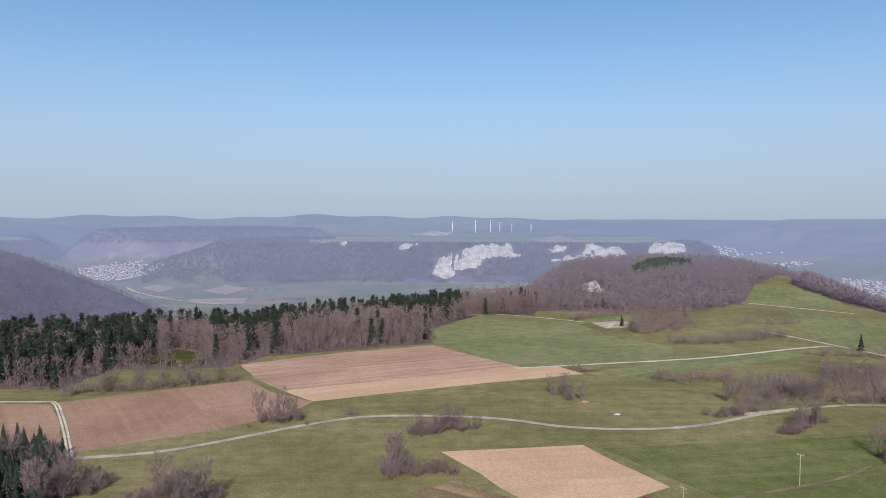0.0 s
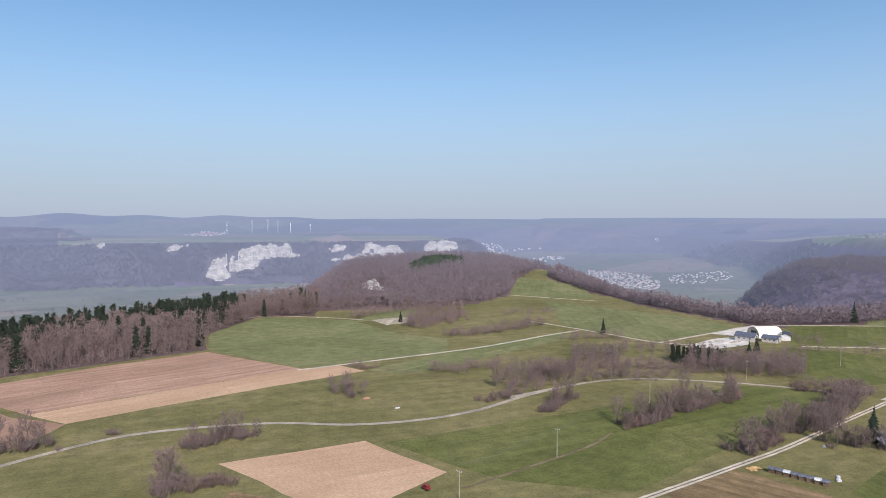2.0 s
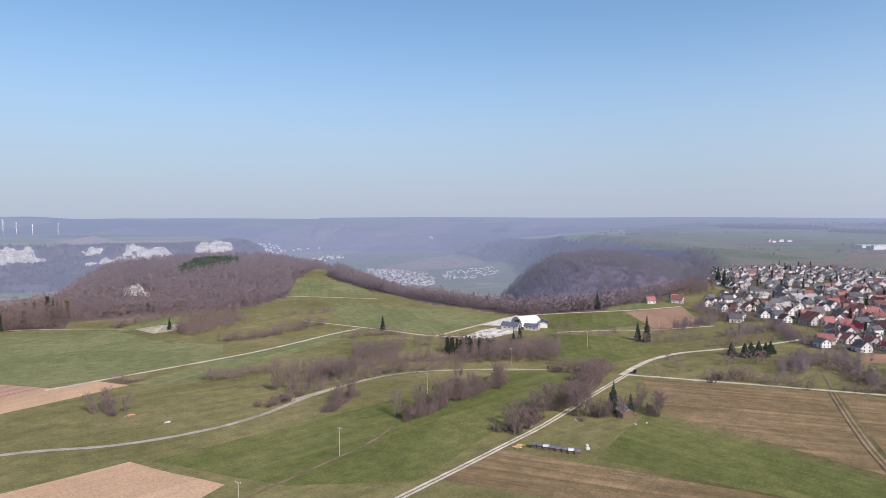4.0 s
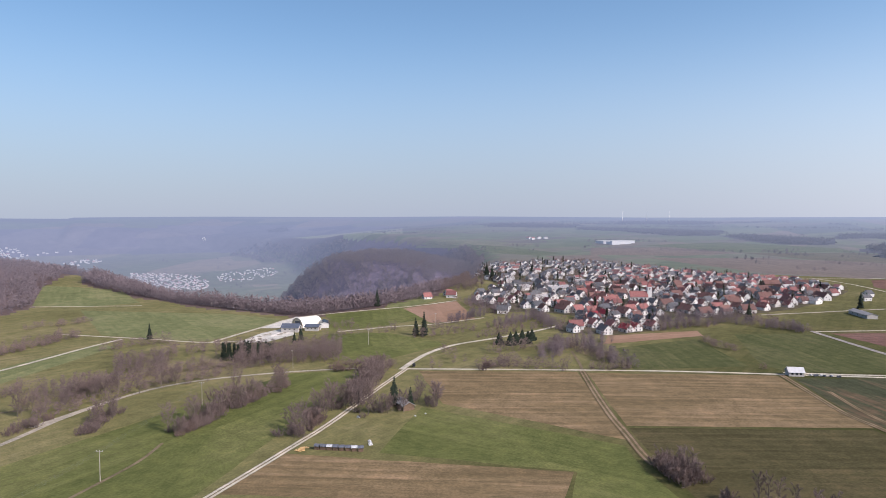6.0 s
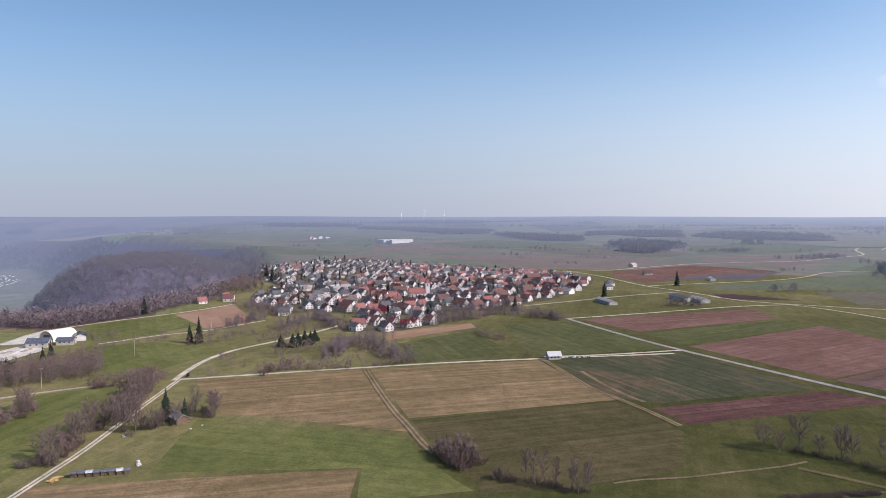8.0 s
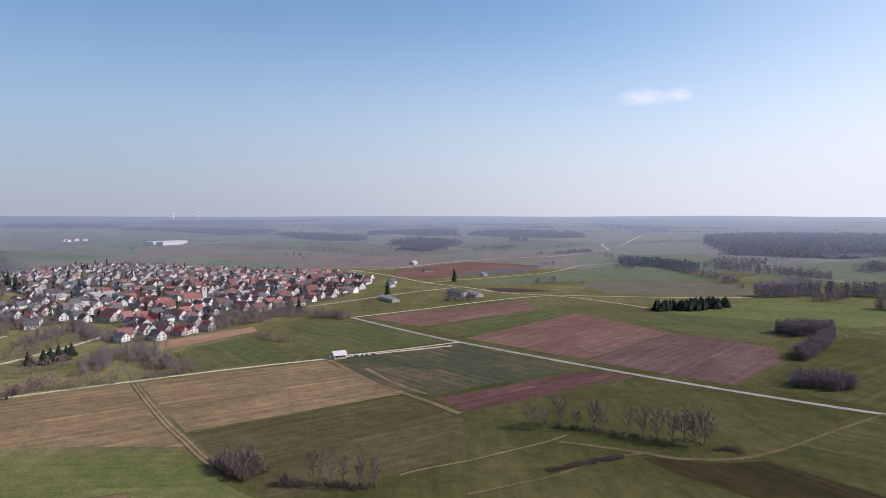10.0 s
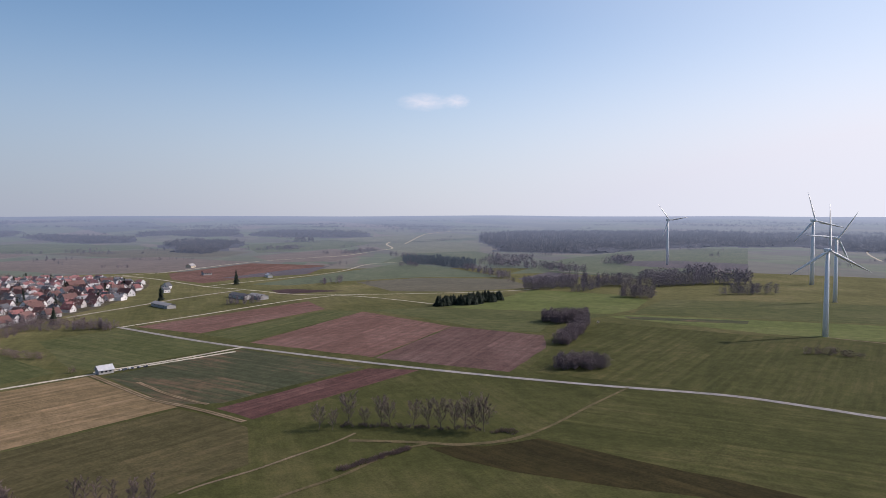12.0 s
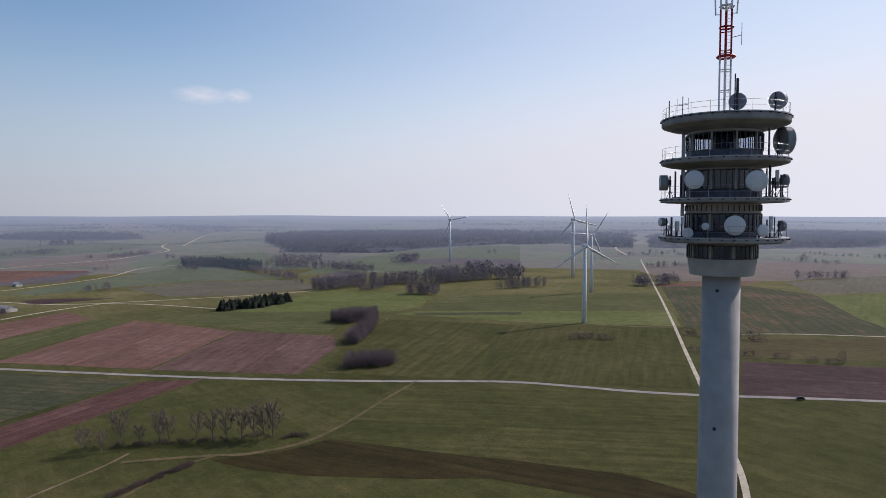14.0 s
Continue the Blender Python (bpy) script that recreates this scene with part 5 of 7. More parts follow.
VILLAGE_PLOTS = [(1272, 787), (1213, 682), (1334, 665), (1386, 565), (1315, 473), (1247, 337), (1197, 262), (1195, 213), (1159, 134), (1039, 64), (944, 73), (814, 99), (746, 132), (698, 152), (691, 186), (646, 200),
                 (593, 183), (555, 200), (534, 244), (565, 264), (632, 270), (640, 319), (613, 345), (666, 420), (759, 461), (833, 469), (935, 573)]
GROVES = [
    ("big_clump", BIG_CLUMP, 5.0, (0.29, 0.49), 0.95, "twigs", "dense leafless grey-brown copse between meadows"),
    ("back_clump", BACK_CLUMP, 5.0, (0.36, 0.56), 0.95, "twigs", "dense leafless trees behind a meadow"),
    ("old_orchard", OLD_ORCHARD, 11.0, (0.28, 0.45), 0.6, "twigs", "thin leafless orchard on fallow land"),
    ("fir_row", FIR_ROW, 4.6, (0.45, 0.56), 0.9, "needles", "row of dark brown-green firs behind a plantation"),
    ("track_grove", TRACK_GROVE, 6.5, (0.36, 0.58), 0.85, "twigs", "leafless trees round a small quarry"),
    ("slender_plantation", [(285, 362), (340, 321), (378, 354), (321, 405)], 4.9, (0.47, 0.61), 1.0, "twigs", "tight plantation of slender leafless trees"),
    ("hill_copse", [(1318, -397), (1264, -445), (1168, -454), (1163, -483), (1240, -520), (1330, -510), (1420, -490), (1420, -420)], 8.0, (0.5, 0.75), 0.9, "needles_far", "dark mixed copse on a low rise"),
    ("garden_trees", VILLAGE_PLOTS, 10.5, (0.3, 0.6), 0.62, "twigs", "leafless garden trees among the village houses"),
    ("village_edge_wood", [(756, 470), (830, 500), (930, 600), (1180, 800), (1100, 860), (945, 756), (810, 608), (716, 513)], 9.0, (0.5, 0.8), 0.8, "twigs", "leafless wood beside the village"),
]
for i, (name, outline, gap, sizes, keep, m, label) in enumerate(GROVES):
    wood(name, spots(outline, gap, 50 + i, keep), far_units if name == "garden_trees" else near_units if m == "twigs" else near_firs, sizes, m, label, i)
wood("garden_firs", spots(VILLAGE_PLOTS, 28, 77, 0.5), near_firs, (0.3, 0.65), "needles", "dark garden firs among the village houses")

# wooded slopes, by the lay of the land
rng_slope = np.random.RandomState(12)


def slope_points(count, bearings, ranges, test):
    a = np.radians(rng_slope.uniform(*bearings, count))
    r = np.sqrt(rng_slope.uniform(ranges[0] ** 2, ranges[1] ** 2, count))
    x, y = r * np.sin(a), r * np.cos(a)
    z = height(x, y)
    k = test(x, y, z)
    return np.stack([x[k], y[k]], 1)


def outer(x, y):
    return inside_distance(x, y, UPLAND)


def clear_of_rock(p, gap=8):
    for outline in ROCKS:
        p = p[inside_distance(p[:, 0], p[:, 1], outline) < -gap]
    return p


rim = slope_points(9000, (-60, 58), (540, 1750), lambda x, y, z: (outer(x, y) < 16) & (outer(x, y) > -140) & (np.hypot(x, y) < 1690) & ((x < y * 1.38) | (np.hypot(x, y) < 1100)))
east_rim = np.degrees(np.arctan2(rim[:, 0], rim[:, 1])) > 28
wood("rim_wood", rim[~east_rim], far_units, (0.75, 1.15), "twigs_mid", "leafless wood along the plateau rim")
wood("rim_wood", rim[east_rim], far_units, (0.6, 0.9), "twigs_mid", "low leafless wood below the plateau rim")
wood("rim_wood", spots(RIM_EAST, 5.6, 41), far_units, (0.5, 1.0), "twigs_mid", "dense leafless wood along the plateau rim")
knoll = slope_points(7500, (2, 30), (750, 1900), lambda x, y, z: inside_distance(x, y, KNOLL_WOOD) > 0)
knoll = clear_of_rock(knoll)
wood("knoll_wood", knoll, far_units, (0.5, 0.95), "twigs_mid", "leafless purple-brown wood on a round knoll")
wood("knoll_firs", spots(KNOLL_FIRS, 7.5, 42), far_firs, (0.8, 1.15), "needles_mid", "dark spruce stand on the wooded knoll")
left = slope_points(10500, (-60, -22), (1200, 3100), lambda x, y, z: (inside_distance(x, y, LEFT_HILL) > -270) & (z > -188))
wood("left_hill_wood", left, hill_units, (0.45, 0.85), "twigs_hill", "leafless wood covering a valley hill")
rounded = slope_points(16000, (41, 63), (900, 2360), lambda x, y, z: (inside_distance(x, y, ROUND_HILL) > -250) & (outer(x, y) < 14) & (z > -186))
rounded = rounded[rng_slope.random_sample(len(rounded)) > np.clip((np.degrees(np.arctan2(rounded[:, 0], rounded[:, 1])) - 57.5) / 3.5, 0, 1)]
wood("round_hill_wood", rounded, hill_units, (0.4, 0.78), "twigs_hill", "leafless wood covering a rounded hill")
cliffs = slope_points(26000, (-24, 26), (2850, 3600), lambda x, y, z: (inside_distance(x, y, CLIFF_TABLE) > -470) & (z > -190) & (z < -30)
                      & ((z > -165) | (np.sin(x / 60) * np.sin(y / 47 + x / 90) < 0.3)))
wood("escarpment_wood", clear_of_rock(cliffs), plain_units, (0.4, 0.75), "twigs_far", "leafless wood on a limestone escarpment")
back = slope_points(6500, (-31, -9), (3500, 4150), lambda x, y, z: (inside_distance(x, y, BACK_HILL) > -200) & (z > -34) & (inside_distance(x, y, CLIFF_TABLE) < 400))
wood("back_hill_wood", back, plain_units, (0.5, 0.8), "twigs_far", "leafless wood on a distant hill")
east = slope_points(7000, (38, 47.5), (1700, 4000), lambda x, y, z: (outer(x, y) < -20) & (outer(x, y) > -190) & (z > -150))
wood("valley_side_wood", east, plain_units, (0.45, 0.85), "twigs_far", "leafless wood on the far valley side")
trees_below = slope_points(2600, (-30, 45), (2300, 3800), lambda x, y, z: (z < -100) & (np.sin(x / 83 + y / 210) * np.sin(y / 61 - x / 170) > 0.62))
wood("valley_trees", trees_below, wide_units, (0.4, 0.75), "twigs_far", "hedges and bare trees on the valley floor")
def canopy(outline, seed, step=13.0, tall=8.5):
    """A far closed wood: one uneven roof of crowns that comes down to the ground at its ragged edge."""
    a = np.array(outline, float)
    gx, gy = np.meshgrid(np.arange(a[:, 0].min(), a[:, 0].max() + step, step), np.arange(a[:, 1].min(), a[:, 1].max() + step, step), indexing="ij")
    rng = np.random.RandomState(seed)
    gx, gy = gx + rng.uniform(-4, 4, gx.shape), gy + rng.uniform(-4, 4, gx.shape)
    d = inside_distance(gx, gy, outline) - 22 - 38 * np.sin(gx / 71 + seed) * np.sin(gy / 57 + gx / 160) + rng.uniform(-8, 8, gx.shape)
    z = height(gx, gy) - 1 + tall * ease(d, -9, 10) * rng.uniform(0.62, 1.12, gx.shape) + 2.5 * np.sin(gx / 90) * np.sin(gy / 70) * (d > 10)
    n, k = gx.shape
    ok = d > -14
    i, j = np.meshgrid(np.arange(n - 1), np.arange(k - 1), indexing="ij")
    q = np.stack([i * k + j, (i + 1) * k + j, (i + 1) * k + j + 1, i * k + j + 1], -1).reshape(-1, 4)
    q = q[ok.ravel()[q].all(1)]
    me = mesh_of("distant_wood", np.stack([gx, gy, z], -1).reshape(-1, 3).tolist(), q.tolist())
    return tagged(hang("distant_wood", me, "wood_canopy", None, "", True), "dark blue-green closed wood on the distant plain", "wood", kind="stuff")


for i, outline in enumerate(FAR_WOODS):
    canopy(outline, i, tall=8 if math.hypot(*outline[0]) < 2300 else 6)
    far = math.hypot(*outline[0])
    p = spots(outline, 13 if far < 2600 else 17, 90 + i)
    p = p[inside_distance(p[:, 0], p[:, 1], outline) - 22 - 30 * np.sin(p[:, 0] / 71 + i) * np.sin(p[:, 1] / 57) > -22]
    wood("distant_wood", p, wide_units, (0.5, 0.85) if far < 2600 else (0.4, 0.65), "wood_mixed" if far < 2900 else "backdrop_trees", "hazy mixed wood on the distant plain", i)


def treeline(line, width, gap, sizes, label="leafless hedge with trees between distant fields", material="twigs_mid", units=None):
    """A far hedge or stream wood: many bare trees along a line, as one mesh."""
    rng = np.random.RandomState(abs(int(line[0][0] * 7 + line[0][1])))
    out = []
    for (ax, ay), (bx, by) in zip(line, line[1:]):
        length = math.hypot(bx - ax, by - ay)
        n = max(2, int(length * max(width, gap) / gap / gap))
        t, o = rng.random_sample(n), rng.uniform(-0.5, 0.5, n) * width
        out.append(np.stack([ax + (bx - ax) * t - (by - ay) / length * o, ay + (by - ay) * t + (bx - ax) / length * o], 1))
    return wood("hedgerow", np.concatenate(out), units or (near_units if math.hypot(*line[0]) < 950 else far_units), sizes, material, label, 5)


STREAM = "leafless trees along a stream between fields"
treeline([(807, -414), (827, -507), (805, -550), (784, -619), (790, -692)], 34, 6, (0.6, 0.95), STREAM)
treeline([(788, -700), (767, -748)], 30, 6, (0.9, 1.25), STREAM)
treeline([(674, -614), (668, -652), (660, -690)], 14, 5, (0.5, 0.75), STREAM)
treeline([(703, -490), (686, -502), (674, -513)], 24, 4.5, (0.55, 0.8), "dense leafless copse in green fields")
treeline([(756, -452), (787, -506)], 12, 5, (0.4, 0.65), STREAM)
treeline([(874, -643), (880, -695), (892, -723)], 34, 6, (0.55, 0.9), STREAM)
treeline([(874, -728), (881, -782)], 34, 6, (0.8, 1.15), STREAM)
treeline([(1260, -546), (1184, -561), (1139, -584), (1080, -617), (994, -599)], 44, 8, (0.55, 0.9), STREAM)
treeline([(1364, -601), (1320, -638), (1295, -676)], 50, 8, (0.6, 0.95), STREAM)
treeline([(1149, -773), (1191, -845)], 40, 7, (0.7, 1.0), "rounded leafless copse on a low rise")
treeline([(980, -163), (989, -206)], 14, 6, (0.4, 0.75))
treeline([(962, -217), (956, -245)], 8, 8, (0.3, 0.6))
treeline([(1399, 172), (1386, 123)], 12, 7, (0.3, 0.5))
treeline([(1640, 145), (1581, 2)], 16, 9, (0.3, 0.5))
treeline([(1935, 588), (1959, 539), (1979, 444)], 16, 9, (0.3, 0.6), material="twigs_far")
treeline([(1997, 336), (2020, 264)], 22, 8, (0.4, 0.6), material="twigs_far")
treeline([(1266, -370), (1234, -394)], 24, 6, (0.4, 0.6))
treeline([(1167, -464), (1046, -466), (952, -451)], 26, 7, (0.4, 0.7))
treeline([(1686, -351), (1801, -454)], 40, 9, (0.4, 0.7), "trees and roofs of a distant farmstead")
treeline([(899, -426), (889, -432)], 12, 5, (0.4, 0.6))
treeline([(1316, -240), (1339, -279)], 14, 7, (0.3, 0.6))
treeline([(585, -802), (579, -835), (568, -873)], 22, 5, (0.6, 0.9), "leafless trees beside a farm track")
treeline([(496, -1074), (442, -1143)], 22, 7, (0.5, 0.75), "pale leafless copse on open farmland")
treeline([(664, -1454), (660, -1486)], 14, 7, (0.6, 0.9))
treeline([(579, -1416), (571, -1424)], 8, 6, (0.6, 0.8))
treeline([(767, -1069), (753, -1156), (723, -1147)], 20, 8, (0.4, 0.7))
treeline([(1578, -438), (1453, -467), (1320, -420)], 26, 9, (0.4, 0.7))
treeline([(1938, 523), (1965, 366)], 18, 9, (0.3, 0.6), material="twigs_far")
treeline([(2084, 306), (2113, 245)], 16, 9, (0.4, 0.6), material="twigs_far")
treeline([(1815, 1021), (1867, 930)], 22, 9, (0.4, 0.6), material="twigs_far")
treeline([(2056, -183), (2010, -246), (2093, -283)], 50, 9, (0.4, 0.7), "leafless copse on the open plain", "twigs_far")
COPSE = "dense leafless purple-brown copse in green fields"
treeline([(552, -304), (560, -327), (550, -346)], 26, 2.4, (0.4, 0.62), COPSE)
treeline([(534, -330), (492, -297), (455, -262)], 13, 2.6, (0.32, 0.52), COPSE)
treeline([(392, -223), (383, -234), (384, -251)], 22, 2.2, (0.3, 0.48), COPSE)
VILLAGE_TREES = "leafless trees and bushes along the village edge"
for line in ([(485, 201), (453, 172), (431, 148)], [(595, 183), (626, 169), (652, 148)], [(671, 147), (672, 117), (656, 69)], [(660, 420), (613, 345)], [(529, 303), (604, 301), (540, 255)]):
    treeline(line, 16, 4.4, (0.28, 0.5), VILLAGE_TREES)
for line in ([(521, 353), (580, 352)], [(636, 194), (707, 154), (727, 123)], [(794, -28), (801, -69)], [(418, 204), (480, 219), (518, 196)]):
    treeline(line, 14, 4.2, (0.28, 0.52), VILLAGE_TREES)
hedge_dice = random.Random(33)
for i in range(70):
    b, r = hedge_dice.uniform(54, 168), hedge_dice.uniform(1500, 3300)
    turn = radians(-b) + hedge_dice.gauss(0, 0.35)
    half = hedge_dice.uniform(20, 110) * r / 2400
    x, y = polar([(b, r)])[0]
    if inside_distance(np.array(x), np.array(y), VILLAGE_PLOTS) < -150:
        treeline([(x - half * math.cos(turn), y - half * math.sin(turn)), (x + half * math.cos(turn), y + half * math.sin(turn))], hedge_dice.uniform(6, 22), 10, (0.25, 0.6),
                 "thin hazy hedge on the distant plain", "twigs_far", wide_units)

# single plants: the nearest of each kind as things, the others joined
REST = {"tree": (13.5, 4.3, "twigs"), "slim": (13.5, 3.0, "twigs"), "shrub": (6.8, 3.5, "twigs"), "red_shrub": (5.4, 3.4, "twigs_red"), "conifer": (16, 3.5, "needles"), "pine": (13, 5, "needles")}
for key, rows in waiting.items():
    rows.sort()
    for _, x, y, size, group in rows[:195]:
        set_plant(key, x, y, size, group)
    if rows[195:]:
        tall, wide, m = REST[key]
        units = [wood_unit(120 + s, tall, wide, 120, key in ("conifer", "pine"), 0.11, 1.0 if key in ("conifer", "pine") else 0.45) for s in range(4)]
        wood("scattered_" + KIND_WORDS[key][0] + "s", np.array([r[1:3] for r in rows[195:]]), units, (0.4, 0.7) if key in ("tree", "slim") else (0.55, 1.0), m, "leafless hedges and copses between distant fields")

# long wood bands far out on the plain
bands = random.Random(21)
for i in range(80):
    b, r = bands.uniform(50, 172), bands.uniform(2950, 4300)
    x, y = polar([(b, r)])[0]
    along, across, turn = bands.uniform(60, 300) * (r / 2600), bands.uniform(10, 45), bands.uniform(-0.5, 0.5) - radians(b)
    n = int(along * across / 110)
    pts = np.array([(x + along * u * math.cos(turn) - across * v * math.sin(turn), y + along * u * math.sin(turn) + across * v * math.cos(turn))
                    for u, v in ((bands.gauss(0, 0.45), bands.gauss(0, 0.4)) for _ in range(n))])
    pts = pts[inside_distance(pts[:, 0], pts[:, 1], VILLAGE_PLOTS) < -400]
    wood("distant_wood", pts, plain_units, (0.3, 0.6), "backdrop_trees", "hazy wood band on the distant plain", i)


# ---- telecommunication tower ----
MATS.update({
    "concrete": plain("concrete", (0.3, 0.29, 0.28), (0.42, 0.41, 0.4), 0.35, 0.85, depth=0.02),
    "deck_concrete": plain("deck_concrete", (0.2, 0.19, 0.19), (0.36, 0.34, 0.335), 0.5, 0.9, depth=0.02),
    "cladding": plain("cladding", (0.3, 0.265, 0.235), (0.4, 0.36, 0.32), 0.6, 0.8),
    "dark_panel": plain("dark_panel", (0.05, 0.055, 0.075), (0.12, 0.12, 0.15), 1.2, 0.5),
    "dark_steel": plain("dark_steel", (0.035, 0.035, 0.04), (0.07, 0.07, 0.075), 3.0, 0.5, 0.6, 0),
    "galvanised": plain("galvanised", (0.3, 0.31, 0.33), (0.42, 0.43, 0.45), 3.0, 0.45, 0.7, 0),
    "white_paint": plain("white_paint", (0.66, 0.66, 0.67), (0.8, 0.8, 0.8), 1.0, 0.5, depth=0),
    "red_paint": plain("red_paint", (0.3, 0.02, 0.03), (0.45, 0.035, 0.045), 1.0, 0.5, depth=0),
    "radome": plain("radome", (0.6, 0.6, 0.62), (0.7, 0.7, 0.72), 0.8, 0.6, depth=0),
    "grey_paint": plain("grey_paint", (0.2, 0.21, 0.23), (0.3, 0.31, 0.33), 1.0, 0.55, depth=0),
})
glass, gn, gl, gb = start("window_glass", 0.06)
gb.inputs["Base Color"].default_value = (0.02, 0.025, 0.035, 1)
gb.inputs["Specular IOR Level"].default_value = 0.6
MATS["window_glass"] = glass
clear, kn, kl, kb = start("clear_glass", 0.03)
kb.inputs["Base Color"].default_value = (0.55, 0.6, 0.68, 1)
kb.inputs["Transmission Weight"].default_value = 1.0
kb.inputs["IOR"].default_value = 1.1
MATS["clear_glass"] = clear


def spun(profile, sides=64):
    """A turned body from (radius, height) pairs."""
    bm = bmesh.new()
    rings = [[bm.verts.new((r * math.cos(2 * math.pi * k / sides), r * math.sin(2 * math.pi * k / sides), z)) for k in range(sides)] for r, z in profile]
    for a, b in zip(rings, rings[1:]):
        for k in range(sides):
            bm.faces.new((a[k], a[(k + 1) % sides], b[(k + 1) % sides], b[k]))
    bm.faces.new(rings[0][::-1])
    bm.faces.new(rings[-1])
    return bm


def box(x, y, z, sx, sy, sz, bevel=0.0):
    bm = bmesh.new()
    bmesh.ops.create_cube(bm, size=1, matrix=Matrix.Translation((x, y, z)) @ Matrix.Diagonal((sx, sy, sz, 1)))
    if bevel:
        bmesh.ops.bevel(bm, geom=bm.edges[:], offset=bevel, segments=1, affect="EDGES")
    return bm


def rod(a, b, r, sides=6, r2=None):
    v, f = [], []
    tube(v, f, Vector(a), Vector(b), r, r if r2 is None else r2, sides)
    bm = bmesh.new()
    vs = [bm.verts.new(p) for p in v]
    for q in f:
        bm.faces.new([vs[i] for i in q])
    bm.faces.new(vs[:sides][::-1])
    bm.faces.new(vs[sides:])
    return bm


def ring(radius, z, r, sides=48):
    """A rail bent to a circle."""
    bm = bmesh.new()
    loops = []
    for k in range(sides):
        w = 2 * math.pi * k / sides
        loops.append([bm.verts.new(((radius + r * math.cos(q)) * math.cos(w), (radius + r * math.cos(q)) * math.sin(w), z + r * math.sin(q))) for q in (0, 1.571, 3.142, 4.712)])
    for a, b in zip(loops, loops[1:] + loops[:1]):
        for k in range(4):
            bm.faces.new((a[k], b[k], b[(k + 1) % 4], a[(k + 1) % 4]))
    return bm


TOWER_BEARING, TOWER_DISTANCE = 150.15, 72.0
tower_x, tower_y = polar([(TOWER_BEARING, TOWER_DISTANCE)])[0]
tower_ground = float(height(tower_x, tower_y))
tower_pose = pose(tower_x, tower_y, tower_ground + 26.2, 0, 0, -TOWER_BEARING)
tower = tagged(new("telecom_tower"), "tall grey concrete telecommunication tower with round antenna decks", "tower")
tower.matrix_world = tower_pose
part("shaft", spun([(2.3, -27), (2.05, 0), (1.9, 40), (1.75, 69.2)], 48), "concrete", tower, "smooth grey concrete shaft", True)
part("lower_drum", spun([(1.7, 69.0), (2.95, 69.05), (3.0, 69.2), (3.2, 70.7), (3.12, 70.72), (3.12, 72.05)], 64), "concrete", tower, "flared concrete base of the pod")
part("equipment_room", spun([(3.1, 72.1), (3.38, 72.9), (3.38, 75.05), (3.45, 75.08), (3.45, 75.95), (3.38, 76.0), (3.38, 79.4), (3.45, 79.45), (3.45, 79.6), (3.38, 80.2), (3.38, 81.04)], 64),
     "cladding", tower, "tan concrete pod body")
part("ceiling_band", spun([(3.2, 82.6), (3.38, 82.62), (3.42, 83.4), (3.2, 83.6)], 64), "cladding", tower, "tan band under the roof deck")
part("core", spun([(0.95, 80.9), (0.95, 82.9)], 24), "dark_panel", tower, "dark lift core behind the windows")
for low, high in ((72.85, 73.35), (76.5, 77.3), (80.35, 81.05)):
    part("parapet_panel", spun([(3.44, low), (3.47, low + 0.02), (3.47, high - 0.02), (3.44, high)], 64), "dark_panel", tower, "dark weathered panel band")
DECKS = [("lower_deck", [(3.3, 72.15), (5.3, 72.22), (5.85, 72.35), (5.85, 72.72), (5.7, 72.76), (3.3, 72.78)]),
         ("middle_deck", [(3.3, 75.98), (5.3, 76.05), (5.85, 76.12), (5.85, 76.45), (5.7, 76.5), (3.3, 76.5)]),
         ("upper_deck", [(3.3, 79.35), (5.2, 79.62), (5.8, 79.8), (5.85, 79.9), (5.85, 80.2), (5.7, 80.25), (3.3, 80.27)]),
         ("roof_deck", [(3.3, 82.9), (5.0, 83.22), (5.75, 83.48), (5.85, 83.62), (5.85, 84.05), (5.75, 84.15), (3.3, 84.2), (0.3, 84.25)])]
for name, profile in DECKS:
    deck = part(name, spun(profile, 72), "deck_concrete", tower, "stained round concrete deck")
    top = max(z for _, z in profile)
    edge = part("edge_strip", spun([(5.86, top - 0.1), (5.9, top - 0.09), (5.9, top), (5.86, top + 0.01)], 72), "galvanised", deck, "pale metal edge strip")
    for h in ((0.55, 1.1) if name != "roof_deck" else (0.5, 1.0)):
        part("rail", ring(5.72, top + h, 0.014), "galvanised", deck)
    post = rod((0, 0, 0), (0, 0, 1.1), 0.018, 5)
    me = bpy.data.meshes.new("rail_post")
    post.to_mesh(me)
    post.free()
    for k in range(20):
        w = 2 * math.pi * k / 20 + 0.1
        p = hang("rail_post", me, "galvanised", deck)
        p.location = (5.72 * math.cos(w), 5.72 * math.sin(w), top - 0.03)
    block = box(0, 0, 0, 0.16, 0.3, 0.1, 0.02)
    me = bpy.data.meshes.new("edge_bracket")
    block.to_mesh(me)
    block.free()
    for k in range(36):
        w = 2 * math.pi * k / 36
        p = hang("edge_bracket", me, "dark_steel", deck)
        p.location, p.rotation_euler = (5.86 * math.cos(w), 5.86 * math.sin(w), top - 0.16), (0, 0, w + math.pi / 2)
